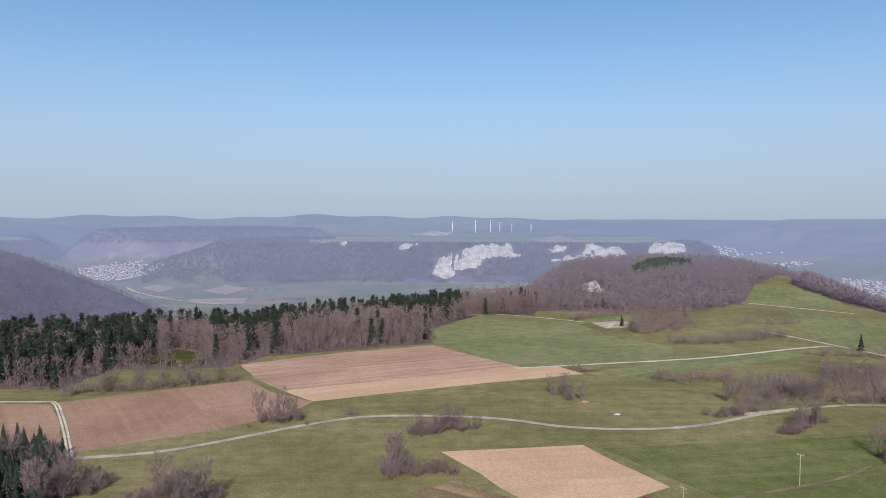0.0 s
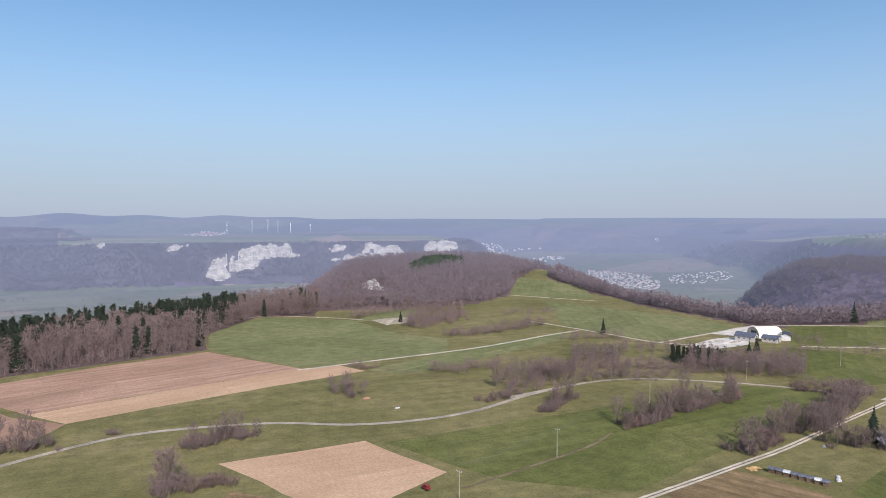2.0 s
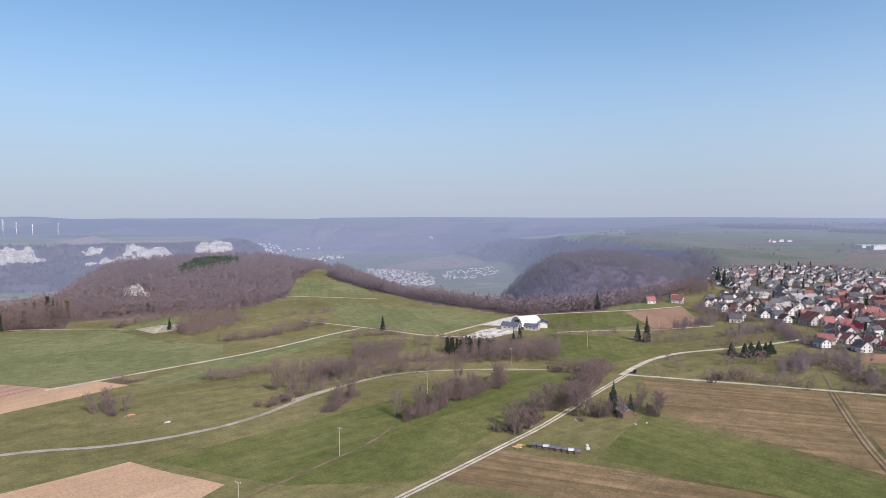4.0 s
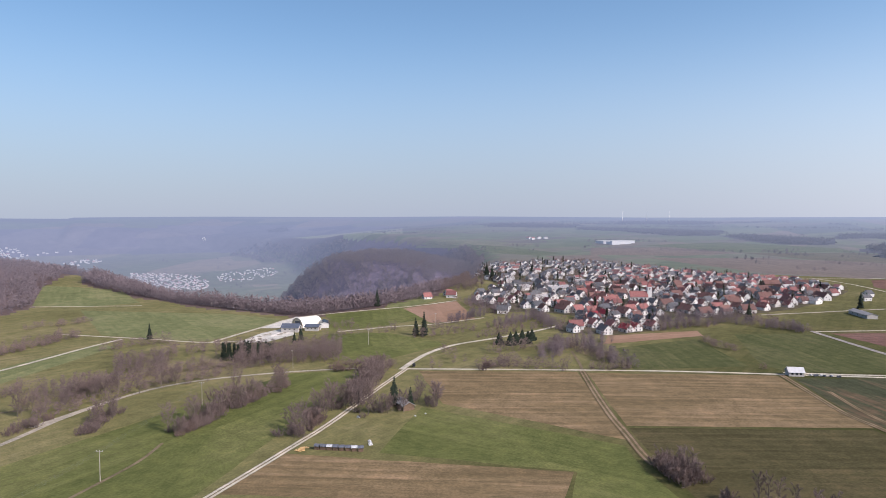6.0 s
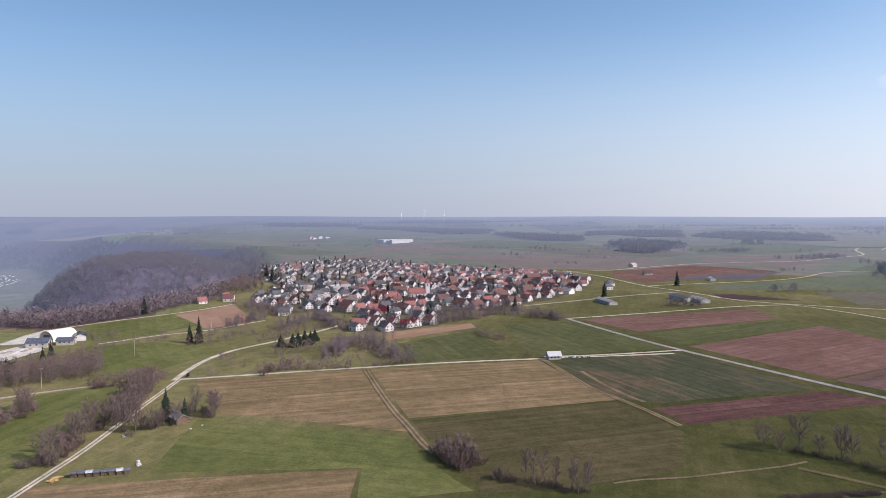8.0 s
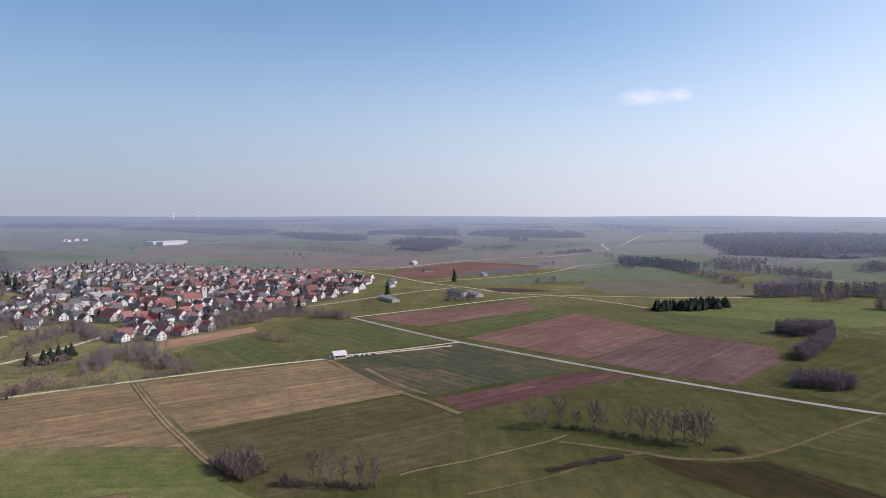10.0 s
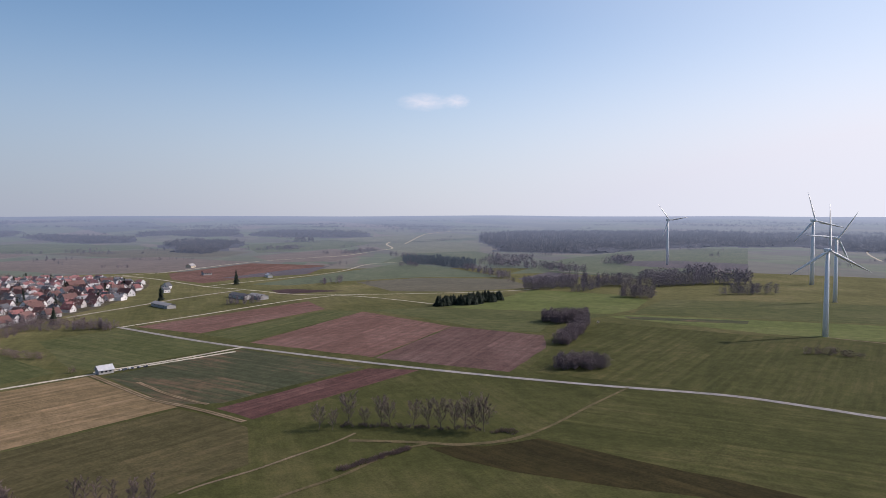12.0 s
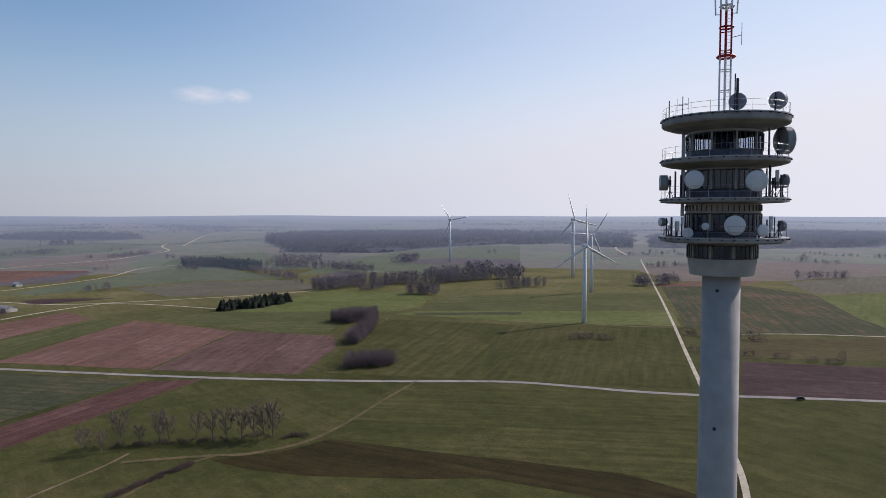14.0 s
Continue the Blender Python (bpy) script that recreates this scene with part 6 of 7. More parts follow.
# glazed bands: bays of three panes between stout posts
for low, high, radius, bays in ((81.08, 82.62, 3.42, 10), (77.35, 79.1, 3.42, 10), (73.4, 74.95, 3.42, 10), (70.78, 71.9, 3.16, 10)):
    me_pane, me_bar, me_post = (bpy.data.meshes.new(n) for n in ("window_pane", "mullion", "bay_post"))
    wide = 2 * radius * math.sin(math.pi / bays / 3.6)
    for me, bm in ((me_pane, box(0, 0, 0, wide * 0.92, 0.04, high - low - 0.1)), (me_bar, box(0, 0, 0, 0.07, 0.09, high - low, 0.01)),
                   (me_post, box(0, 0, 0, 0.2, 0.16, high - low + 0.1, 0.02))):
        bm.to_mesh(me)
        bm.free()
    for name, bm in (("head_rail", spun([(radius + 0.02, high - 0.02), (radius + 0.09, high), (radius + 0.09, high + 0.08), (radius + 0.02, high + 0.1)], 60)),
                     ("sill_rail", spun([(radius + 0.02, low - 0.1), (radius + 0.1, low - 0.08), (radius + 0.1, low), (radius + 0.02, low + 0.02)], 60))):
        part(name, bm, "dark_steel", tower)
    for k in range(bays):
        for j in range(-1, 4):
            w = 2 * math.pi * (k + (0.14 + 0.24 * j if j >= 0 else 0)) / bays
            if j < 0:
                ob, r = hang("bay_post", me_post, "deck_concrete", tower), radius + 0.05
            else:
                ob, r = hang("mullion", me_bar, "dark_steel", tower), radius + 0.05
            ob.location, ob.rotation_euler = (r * math.cos(w), r * math.sin(w), (low + high) / 2), (0, 0, w + math.pi / 2)
            if 0 <= j < 3:
                w += 2 * math.pi * 0.12 / bays
                ob = hang("window_pane", me_pane, "clear_glass" if low > 81 else "window_glass", tower)
                ob.location, ob.rotation_euler = ((radius + 0.02) * math.cos(w), (radius + 0.02) * math.sin(w), (low + high) / 2), (0, 0, w + math.pi / 2)
me_rib = bpy.data.meshes.new("vent_rib")
bm = box(0, 0, 0, 0.07, 0.1, 0.55, 0.01)
bm.to_mesh(me_rib)
bm.free()
for k in range(44):
    w = 2 * math.pi * k / 44
    ob = hang("vent_rib", me_rib, "dark_steel", tower)
    ob.location, ob.rotation_euler = (3.49 * math.cos(w), 3.49 * math.sin(w), 75.55), (0, 0, w + math.pi / 2)
for z in (67.6, 54.1):
    part("shaft_light", rod((-0.35, -1.74 - (70 - z) * 0.004, z), (-0.35, -1.92 - (70 - z) * 0.004, z), 0.16, 12), "dark_steel", tower, "small round dark obstruction light")
part("ladder", box(-3.75, 0.2, 79.5, 0.35, 0.06, 9.5), "galvanised", tower)

# lattice mast on the roof, painted in red and white bands
mast = tagged(new("lattice_mast"), "slim red and white lattice antenna mast on the tower roof", "mast")
mast.matrix_world = tower_pose
part("base_plate", box(-0.05, 0, 84.4, 1.7, 1.7, 0.4, 0.03), "white_paint", mast)
BANDS = [(84.4, 90.2, "white_paint"), (90.2, 94.6, "red_paint"), (94.6, 98.6, "white_paint"), (98.6, 102.6, "red_paint")]
for low, high, paint in BANDS:
    for sx, sy in ((-0.5, -0.5), (0.5, -0.5), (0.5, 0.5), (-0.5, 0.5)):
        part("leg", rod((sx - 0.05, sy, low), (sx - 0.05, sy, high), 0.085, 8), paint, mast)
    z = low + 0.5
    while z < high:
        for ax, ay, bx, by in ((-0.5, -0.5, 0.5, -0.5), (0.5, -0.5, 0.5, 0.5), (0.5, 0.5, -0.5, 0.5), (-0.5, 0.5, -0.5, -0.5)):
            part("cross_bar", rod((ax - 0.05, ay, z), (bx - 0.05, by, z), 0.05, 5), paint, mast)
        z += 2.0
for low, high, paint in BANDS:
    part("cable_duct", rod((-0.05, 0.1, low), (-0.05, 0.1, high), 0.12, 8), paint, mast)
    for k in range(int((high - low) / 0.33)):
        part("rung", rod((0.1, -0.1, low + 0.33 * k), (0.36, -0.1, low + 0.33 * k), 0.02, 4), paint, mast)
part("ring_platform", ring(0.8, 90.2, 0.13, 24), "red_paint", mast)
part("ring_platform", ring(0.62, 93.0, 0.1, 24), "red_paint", mast)
part("ring_platform", ring(0.62, 95.0, 0.1, 24), "white_paint", mast)
for sx in (-1, 1):
    part("dipole", rod((sx * 0.95 - 0.05, -0.2, 94.2), (sx * 1.02 - 0.05, -0.2, 95.7), 0.07, 6), "white_paint", mast)
    part("dipole_arm", rod((sx * 0.5 - 0.05, -0.4, 94.2), (sx * 0.97 - 0.05, -0.2, 94.25), 0.04, 5), "white_paint", mast)
part("side_arm", rod((0.45, -0.5, 91.9), (1.35, -0.5, 92.05), 0.035, 5), "galvanised", mast)
part("whip", rod((1.35, -0.5, 91.1), (1.35, -0.5, 93.2), 0.03, 5), "galvanised", mast)


def dish(x, y, z, foot, across, depth, face, tilt=0.0, cover="radome", deep=0.0, name="dish_antenna", label="round white drum antenna on a steel pole"):
    """A drum or dish aerial on its own pole; face: degrees from local -y, turning to +x."""
    thing = tagged(new(name), label, "antenna", "deck antennas")
    thing.matrix_world = tower_pose @ pose(x, y, 0)
    part("pole", rod((0, 0, foot - 0.05), (0, 0, z + across * 0.45), 0.075, 8), "dark_steel", thing)
    aim = Matrix.Translation((0, 0, z)) @ Matrix.Rotation(radians(face), 4, "Z") @ Matrix.Rotation(radians(tilt), 4, "X") @ Matrix.Rotation(radians(90), 4, "X")
    r = across / 2
    shell = spun([(r * 0.25, 0.1), (r * 0.7, 0.16), (r * 0.97, 0.24), (r, 0.28), (r, 0.28 + depth)], 40)
    shell.transform(aim)
    part("drum", shell, "grey_paint", thing, "grey drum shell")
    front = spun([(r * 0.995, 0.281 + depth), (r * 1.02, 0.285 + depth), (r * 1.0, 0.33 + depth), (r * 0.55, 0.36 + depth + deep), (0.02, 0.37 + depth + deep)], 40)
    front.transform(aim)
    part("radome", front, cover, thing, "pale round cover", True)
    part("bracket", box(0, 0, z, 0.24, 0.24, across * 0.35, 0.02), "dark_steel", thing)
    for s in (-1, 1):
        part("stay", rod((s * 0.35, 0.35, foot), (0, 0, foot + 0.9), 0.03, 5), "dark_steel", thing)
    return thing


MID, LOW, UP, ROOF = 76.5, 72.78, 80.27, 84.2
dish(-2.45, -4.6, 78.15, MID, 1.72, 0.12, -6)
dish(2.75, -4.6, 77.95, MID, 1.85, 0.12, 4)
dish(-4.85, -1.6, 78.05, MID, 1.5, 0.65, -80)
dish(5.0, -0.8, 78.1, MID, 1.3, 0.2, 112)
dish(4.4, 0.9, 78.0, MID, 1.1, 0.25, 120)
dish(1.02, -4.9, 73.95, LOW, 1.78, 0.12, 3)
dish(-1.42, -4.9, 73.85, LOW, 0.66, 0.12, -4)
dish(3.1, -4.3, 73.5, LOW, 1.1, 0.35, 28)
dish(-2.9, -4.2, 73.2, LOW, 1.0, 0.12, -12)
dish(-5.15, -1.2, 74.2, LOW, 0.85, 0.35, -62)
dish(4.9, -1.0, 73.9, LOW, 1.0, 0.2, 118)
dish(4.75, 0.4, 82.0, UP, 2.6, 0.7, 118, deep=0.35, label="large hooded horn antenna beside the upper deck")
dish(4.45, 0.6, 85.9, ROOF, 1.65, 0.45, 150, label="dark drum antenna on the roof edge")
dish(1.05, -1.5, 85.7, ROOF, 1.6, 0.12, 172, label="round pale dish on the tower roof")


def aerial(x, y, foot, tall, thick=0.05, panel=0.0):
    """An upright pole aerial with its foot plate, some with a panel."""
    thing = tagged(new("pole_antenna"), "dark upright pole antenna on a deck", "antenna", "pole antennas")
    thing.matrix_world = tower_pose @ pose(x, y, 0)
    part("pole", rod((0, 0, foot - 0.05), (0, 0, foot + tall), thick, 7), "dark_steel", thing)
    part("foot_plate", box(0, 0, foot + 0.06, 0.5, 0.5, 0.12, 0.02), "dark_steel", thing)
    if panel:
        part("panel", box(0.12, -0.14, foot + tall - panel / 2, 0.28, 0.14, panel, 0.03), "radome", thing, "pale panel aerial")
        part("clamp", box(0.05, -0.06, foot + tall - panel / 2, 0.14, 0.14, 0.12), "dark_steel", thing)
    return thing


for x, y, foot, tall, thick, panel in (
        (-5.0, -2.2, ROOF, 1.75, 0.05, 0), (-3.7, -3.4, ROOF, 1.9, 0.04, 0), (1.05, -2.6, ROOF, 3.4, 0.13, 0), (0.85, -2.3, ROOF, 3.9, 0.06, 0),
        (-4.3, -2.5, MID, 2.6, 0.09, 0), (-3.75, -3.0, MID, 2.2, 0.1, 0), (-3.4, -3.3, MID, 1.6, 0.08, 0), (4.0, -1.8, MID, 3.0, 0.12, 0), (3.7, -2.4, MID, 2.7, 0.08, 0),
        (4.55, -1.3, MID, 2.6, 0.07, 1.1), (5.2, -0.3, MID, 2.1, 0.06, 0), (-4.6, -2.3, LOW, 1.9, 0.1, 0), (-4.1, -2.8, LOW, 1.5, 0.12, 0.9), (-3.6, -3.2, LOW, 1.9, 0.07, 0.6),
        (-3.2, -3.6, LOW, 1.2, 0.1, 0), (4.1, -2.0, LOW, 2.0, 0.08, 1.3), (3.8, -2.7, LOW, 1.7, 0.07, 0), (4.5, -1.6, LOW, 1.9, 0.06, 0), (3.9, -1.2, UP, 3.0, 0.09, 0),
        (-4.9, -1.8, LOW, 1.1, 0.06, 0.5)):
    aerial(x, y, foot, tall, thick, panel)
for x, y in ((-4.2, -3.4),):
    yagi = tagged(new("dipole_antenna"), "thin whip dipoles on a cross arm at the roof edge", "antenna")
    yagi.matrix_world = tower_pose @ pose(x + 0.5, y, 0)
    part("cross_arm", rod((-0.5, 0, ROOF + 1.05), (0.5, 0, ROOF + 1.15), 0.03, 5), "galvanised", yagi)
    part("pole", rod((0, 0, ROOF - 0.05), (0, 0, ROOF + 1.3), 0.035, 6), "galvanised", yagi)
    for s in (-1, 1):
        part("whip", rod((s * 0.5, 0, ROOF + 0.4), (s * 0.5, 0, ROOF + 1.75), 0.02, 5), "galvanised", yagi)


# ---- wind turbines ----
def turbine(bearing, distance, hub, blade, spin, facing, slim=1.0, label="white three-bladed wind turbine standing in green fields"):
    x, y = polar([(bearing, distance)])[0]
    thing = tagged(new("wind_turbine"), label, "wind turbine", "wind turbines")
    thing.matrix_world = pose(x, y, float(height(x, y)), 0, 0, -bearing + facing)
    k = hub / 53 * slim
    part("mast", spun([(1.75 * k, -0.5), (1.5 * k, hub * 0.4), (0.95 * k, hub - 0.6)], 24), "white_paint", thing, "tapered white steel mast", True)
    nac = box(0, 0.6 * k, hub, 2.2 * k, 5.4 * k, 2.4 * k, 0.5 * k)
    part("nacelle", nac, "white_paint", thing)
    hubm = spun([(0.2 * k, 0), (0.9 * k, 0.4 * k), (1.15 * k, 1.2 * k), (1.15 * k, 1.9 * k)], 20)
    hubm.transform(Matrix.Translation((0, -4.0 * k, hub)) @ Matrix.Rotation(radians(-90), 4, "X"))
    nose = part("rotor_hub", hubm, "white_paint", thing, "", True)
    for j in range(3):
        bm = bmesh.new()
        rows = []
        for s, chord, thick in ((0.02, 0.8, 0.8), (0.08, 1.0, 0.8), (0.2, 2.0, 0.5), (0.5, 1.4, 0.3), (0.85, 0.8, 0.16), (1.0, 0.25, 0.06)):
            c, t = chord * k, thick * k
            rows.append([bm.verts.new(p) for p in ((-c * 0.35, 0, s * blade), (0, -t / 2, s * blade), (c * 0.65, 0, s * blade), (0, t / 2, s * blade))])
        for a, b in zip(rows, rows[1:]):
            for q in range(4):
                bm.faces.new((a[q], a[(q + 1) % 4], b[(q + 1) % 4], b[q]))
        bm.faces.new(rows[-1])
        bm.transform(Matrix.Translation((0, -2.9 * k, hub)) @ Matrix.Rotation(radians(spin + 120 * j), 4, "Y") @ Matrix.Rotation(radians(12), 4, "Z"))
        part("blade", bm, "white_paint", nose, "", True)
    return thing


turbine(139.6, 641, 71.5, 37.8, -2, 28)
turbine(140.15, 896, 74, 37.8, 35, 28)
turbine(138.62, 1100, 92, 42, -16, 28)
turbine(128.33, 1408, 89, 40.5, -38, 28)
for b, z, tall in ((0.8, 92, 60), (2.75, 92, 66), (4.0, 88, 66), (4.8, 84, 52), (5.8, 80, 46), (7.4, 80, 48), (61 + 9.3, 60, 50), (61 + 11.2, 62, 60), (61 + 12.9, 60, 55)):
    turbine(b, 4300, tall + 10, tall * 0.34, 40 * b % 120, 60, 0.55, "tiny white wind turbine on the hazy horizon")


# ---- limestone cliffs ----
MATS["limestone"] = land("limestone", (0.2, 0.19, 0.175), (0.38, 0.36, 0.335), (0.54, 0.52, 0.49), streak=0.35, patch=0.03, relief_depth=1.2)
# distant cliffs get haze as emission in their colour
painted_haze(MATS["limestone"])


def rock_face(outline, seed, step=6.0):
    """Bare pale rock on a slope: buttresses, gullies and ledges inside a ragged outline."""
    a = np.array(outline, float)
    lo, hi = a.min(0) - 14, a.max(0) + 14
    middle = Vector((*a.mean(0), 0)).normalized()
    across = Vector((middle.y, -middle.x, 0))
    gx, gy = np.meshgrid(np.arange(lo[0], hi[0], step), np.arange(lo[1], hi[1], step), indexing="ij")
    d = inside_distance(gx, gy, outline)
    z = height(gx, gy)
    bm = bmesh.new()
    vs = {}
    ragged = min(1, float(d.max()) / 24)
    n, m = gx.shape
    keep = np.zeros(gx.shape, bool)
    for i in range(n):
        for j in range(m):
            if d[i, j] < -13:
                continue
            p = Vector((gx[i, j], gy[i, j], 0))
            u, v = p.dot(across), p.dot(middle)
            rough = noise.fractal(Vector((u / 34, v / 80, seed)), 0.8, 2.1, 5)
            pillar = noise.noise(Vector((u / 9, v / 60, seed + 5)))
            keep[i, j] = d[i, j] + ragged * (17 * rough + 5 * pillar) > 1
            z[i, j] += 3.5 + 5.5 * rough + 4.0 * pillar + 2.0 * noise.noise(p / 7)
    for i in range(n - 1):
        for j in range(m - 1):
            if keep[i, j] and keep[i + 1, j] and keep[i, j + 1] and keep[i + 1, j + 1]:
                q = []
                for c in ((i, j), (i + 1, j), (i + 1, j + 1), (i, j + 1)):
                    if c not in vs:
                        vs[c] = bm.verts.new((gx[c], gy[c], z[c]))
                    q.append(vs[c])
                bm.faces.new(q)
    skirt = bmesh.ops.extrude_edge_only(bm, edges=[e for e in bm.edges if e.is_boundary])
    for v in skirt["geom"]:
        if isinstance(v, bmesh.types.BMVert):
            v.co.z -= 16
    bmesh.ops.recalc_face_normals(bm, faces=bm.faces[:])
    return tagged(part("rock_face", bm, "limestone"), "pale weathered limestone cliff breaking through bare woods", "cliff")


for i, outline in enumerate(ROCKS):
    rock_face(outline, i, 2.5 if i > 7 else 6.0)


# ---- village ----
MATS.update({
    "wall_white": plain("wall_white", (0.54, 0.53, 0.52), (0.68, 0.67, 0.66), 0.5, 0.85, random_tint=0.4),
    "wall_cream": plain("wall_cream", (0.5, 0.42, 0.32), (0.62, 0.54, 0.42), 0.5, 0.85, random_tint=0.3),
    "wall_grey": plain("wall_grey", (0.32, 0.31, 0.3), (0.45, 0.43, 0.41), 0.5, 0.85, random_tint=0.3),
    "tile_crimson": plain("tile_crimson", (0.2, 0.025, 0.035), (0.3, 0.045, 0.055), 0.6, 0.6, random_tint=0.3),
    "tile_red": plain("tile_red", (0.18, 0.08, 0.078), (0.285, 0.122, 0.115), 0.6, 0.8, random_tint=0.6),
    "tile_brown": plain("tile_brown", (0.1, 0.055, 0.05), (0.18, 0.098, 0.088), 0.6, 0.8, random_tint=0.6),
    "tile_grey": plain("tile_grey", (0.06, 0.06, 0.068), (0.13, 0.13, 0.14), 0.6, 0.7, random_tint=0.5),
    "tile_pale": plain("tile_pale", (0.24, 0.23, 0.23), (0.36, 0.35, 0.35), 0.6, 0.8, random_tint=0.4),
    "roof_sheet": plain("roof_sheet", (0.4, 0.4, 0.41), (0.52, 0.52, 0.53), 0.4, 0.5, depth=0),
    "timber": plain("timber", (0.1, 0.065, 0.045), (0.2, 0.14, 0.1), 1.5, 0.9),
    "membrane": plain("membrane", (0.7, 0.66, 0.55), (0.8, 0.77, 0.67), 0.3, 0.6, depth=0),
    "solar": plain("solar", (0.06, 0.07, 0.095), (0.12, 0.135, 0.17), 0.8, 0.25, depth=0),
    "yard": land("yard", (0.42, 0.4, 0.36), (0.52, 0.49, 0.45), (0.62, 0.59, 0.54), patch=0.05, relief_depth=0.03),
})

# far walls and roofs, with haze painted on as a faint glow
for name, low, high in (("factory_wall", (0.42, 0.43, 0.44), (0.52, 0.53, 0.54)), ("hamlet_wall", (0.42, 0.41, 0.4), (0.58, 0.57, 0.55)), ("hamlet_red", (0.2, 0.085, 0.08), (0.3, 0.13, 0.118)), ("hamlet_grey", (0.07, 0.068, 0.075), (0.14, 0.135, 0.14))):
    MATS[name] = painted_haze(plain(name, low, high, 0.2, 0.85))


def gable_walls(w, l, eave, ridge):
    """House walls with two gables; the ridge runs along y."""
    bm = bmesh.new()
    ends = []
    for y in (-l / 2, l / 2):
        ends.append([bm.verts.new(p) for p in ((-w / 2, y, -0.6), (w / 2, y, -0.6), (w / 2, y, eave), (0, y, ridge), (-w / 2, y, eave))])
    bm.faces.new(ends[0])
    bm.faces.new(ends[1][::-1])
    for k in range(5):
        n = (k + 1) % 5
        bm.faces.new((ends[0][n], ends[0][k], ends[1][k], ends[1][n]))
    return bm


def roof_slab(w, l, eave, ridge, side, over=0.5, thick=0.25, inset=0.0):
    """One slope of a roof, with thickness and overhang."""
    rise = (ridge - eave) / (w / 2)
    x0, x1 = inset, side * (w / 2 + over)
    z0, z1 = ridge + 0.05, ridge + 0.05 - rise * (w / 2 + over)
    bm = bmesh.new()
    y = l / 2 + over
    lo = [bm.verts.new(p) for p in ((x0, -y, z0), (x1, -y, z1), (x1, y, z1), (x0, y, z0))]
    hi = [bm.verts.new((v.co.x, v.co.y, v.co.z + thick)) for v in lo]
    bm.faces.new(lo[::-1])
    bm.faces.new(hi)
    for k in range(4):
        bm.faces.new((lo[k], lo[(k + 1) % 4], hi[(k + 1) % 4], hi[k]))
    bmesh.ops.recalc_face_normals(bm, faces=bm.faces[:])
    return bm


def house(w, l, eave, ridge, wall, roof, label, light=False, name="house"):
    thing = tagged(new(name), label, "house", "village houses")
    shell = part("wall", gable_walls(w, l, eave, ridge), wall, thing)
    for s in (-1, 1):
        part("roof", roof_slab(w, l, eave, ridge, s), roof, thing, "tiled roof slope" if s > 0 else "")
    if light:
        for s in (-1, 1):
            part("window", box(-0.2 * w, s * (l / 2 + 0.02), 1.6, 1.2, 0.08, 1.3), "window_glass", thing)
            part("window", box(0.2 * w, s * (l / 2 + 0.02), 4.3, 1.2, 0.08, 1.3), "window_glass", thing)
        part("chimney", box(w * 0.12, l * 0.18, ridge + 0.2, 0.7, 0.7, 1.9, 0.04), "tile_brown", thing)
        return thing
    for row in range(2):
        z = 1.6 + 2.6 * row
        for s in (-1, 1):
            for k in ((-0.25, 0.25) if z + 0.7 < eave else ()):
                part("window", box(s * (w / 2 + 0.02), k * l, z, 0.08, 1.15, 1.3), "window_glass", thing)
            for k in (-0.22, 0.22):
                part("window", box(k * w, s * (l / 2 + 0.02), z, 1.15, 0.08, 1.3), "window_glass", thing)
    part("door", box(w * 0.04, -l / 2 - 0.03, 1.0, 1.05, 0.1, 2.1, 0.02), "timber", thing)
    part("chimney", box(w * 0.12, l * 0.18, ridge + 0.2, 0.7, 0.7, 1.9, 0.04), "tile_brown", thing)
    return thing


DESIGNS = [
    (9, 12, 3.9, 8.4, "wall_white", "tile_red", "white house with a red tiled gable roof"),
    (8, 10, 3.2, 7.4, "wall_white", "tile_red", "small white house under a steep red roof"),
    (9, 11, 4.0, 8.2, "wall_white", "tile_grey", "white house with a dark grey gable roof"),
    (8.5, 11, 3.8, 7.9, "wall_white", "tile_brown", "white house with a dark brown tiled roof"),
    (11, 17, 4.4, 9.6, "wall_white", "tile_brown", "large white farmhouse with a weathered brown roof"),
    (10.5, 16, 4.2, 9.2, "wall_grey", "tile_brown", "grey barn-like house with a brown roof"),
    (8, 9.5, 4.4, 7.2, "wall_white", "tile_grey", "compact white house with a slate-grey roof"),
    (11, 14, 4.0, 7.6, "wall_white", "tile_pale", "white house with a pale grey roof"),
    (8.5, 10.5, 3.6, 7.4, "wall_white", "tile_crimson", "new white house with a glossy crimson roof"),
]
first_of = {}


def put_house(design, light, x, y, turn):
    """Builds a house of that design, or copies the one that stands already."""
    m = pose(x, y, float(height(x, y)), 0, 0, turn)
    if (design, light) in first_of:
        return copy_thing(first_of[design, light], m)
    ob = first_of[design, light] = house(*DESIGNS[design], light=light)
    ob.matrix_world = m
    return ob


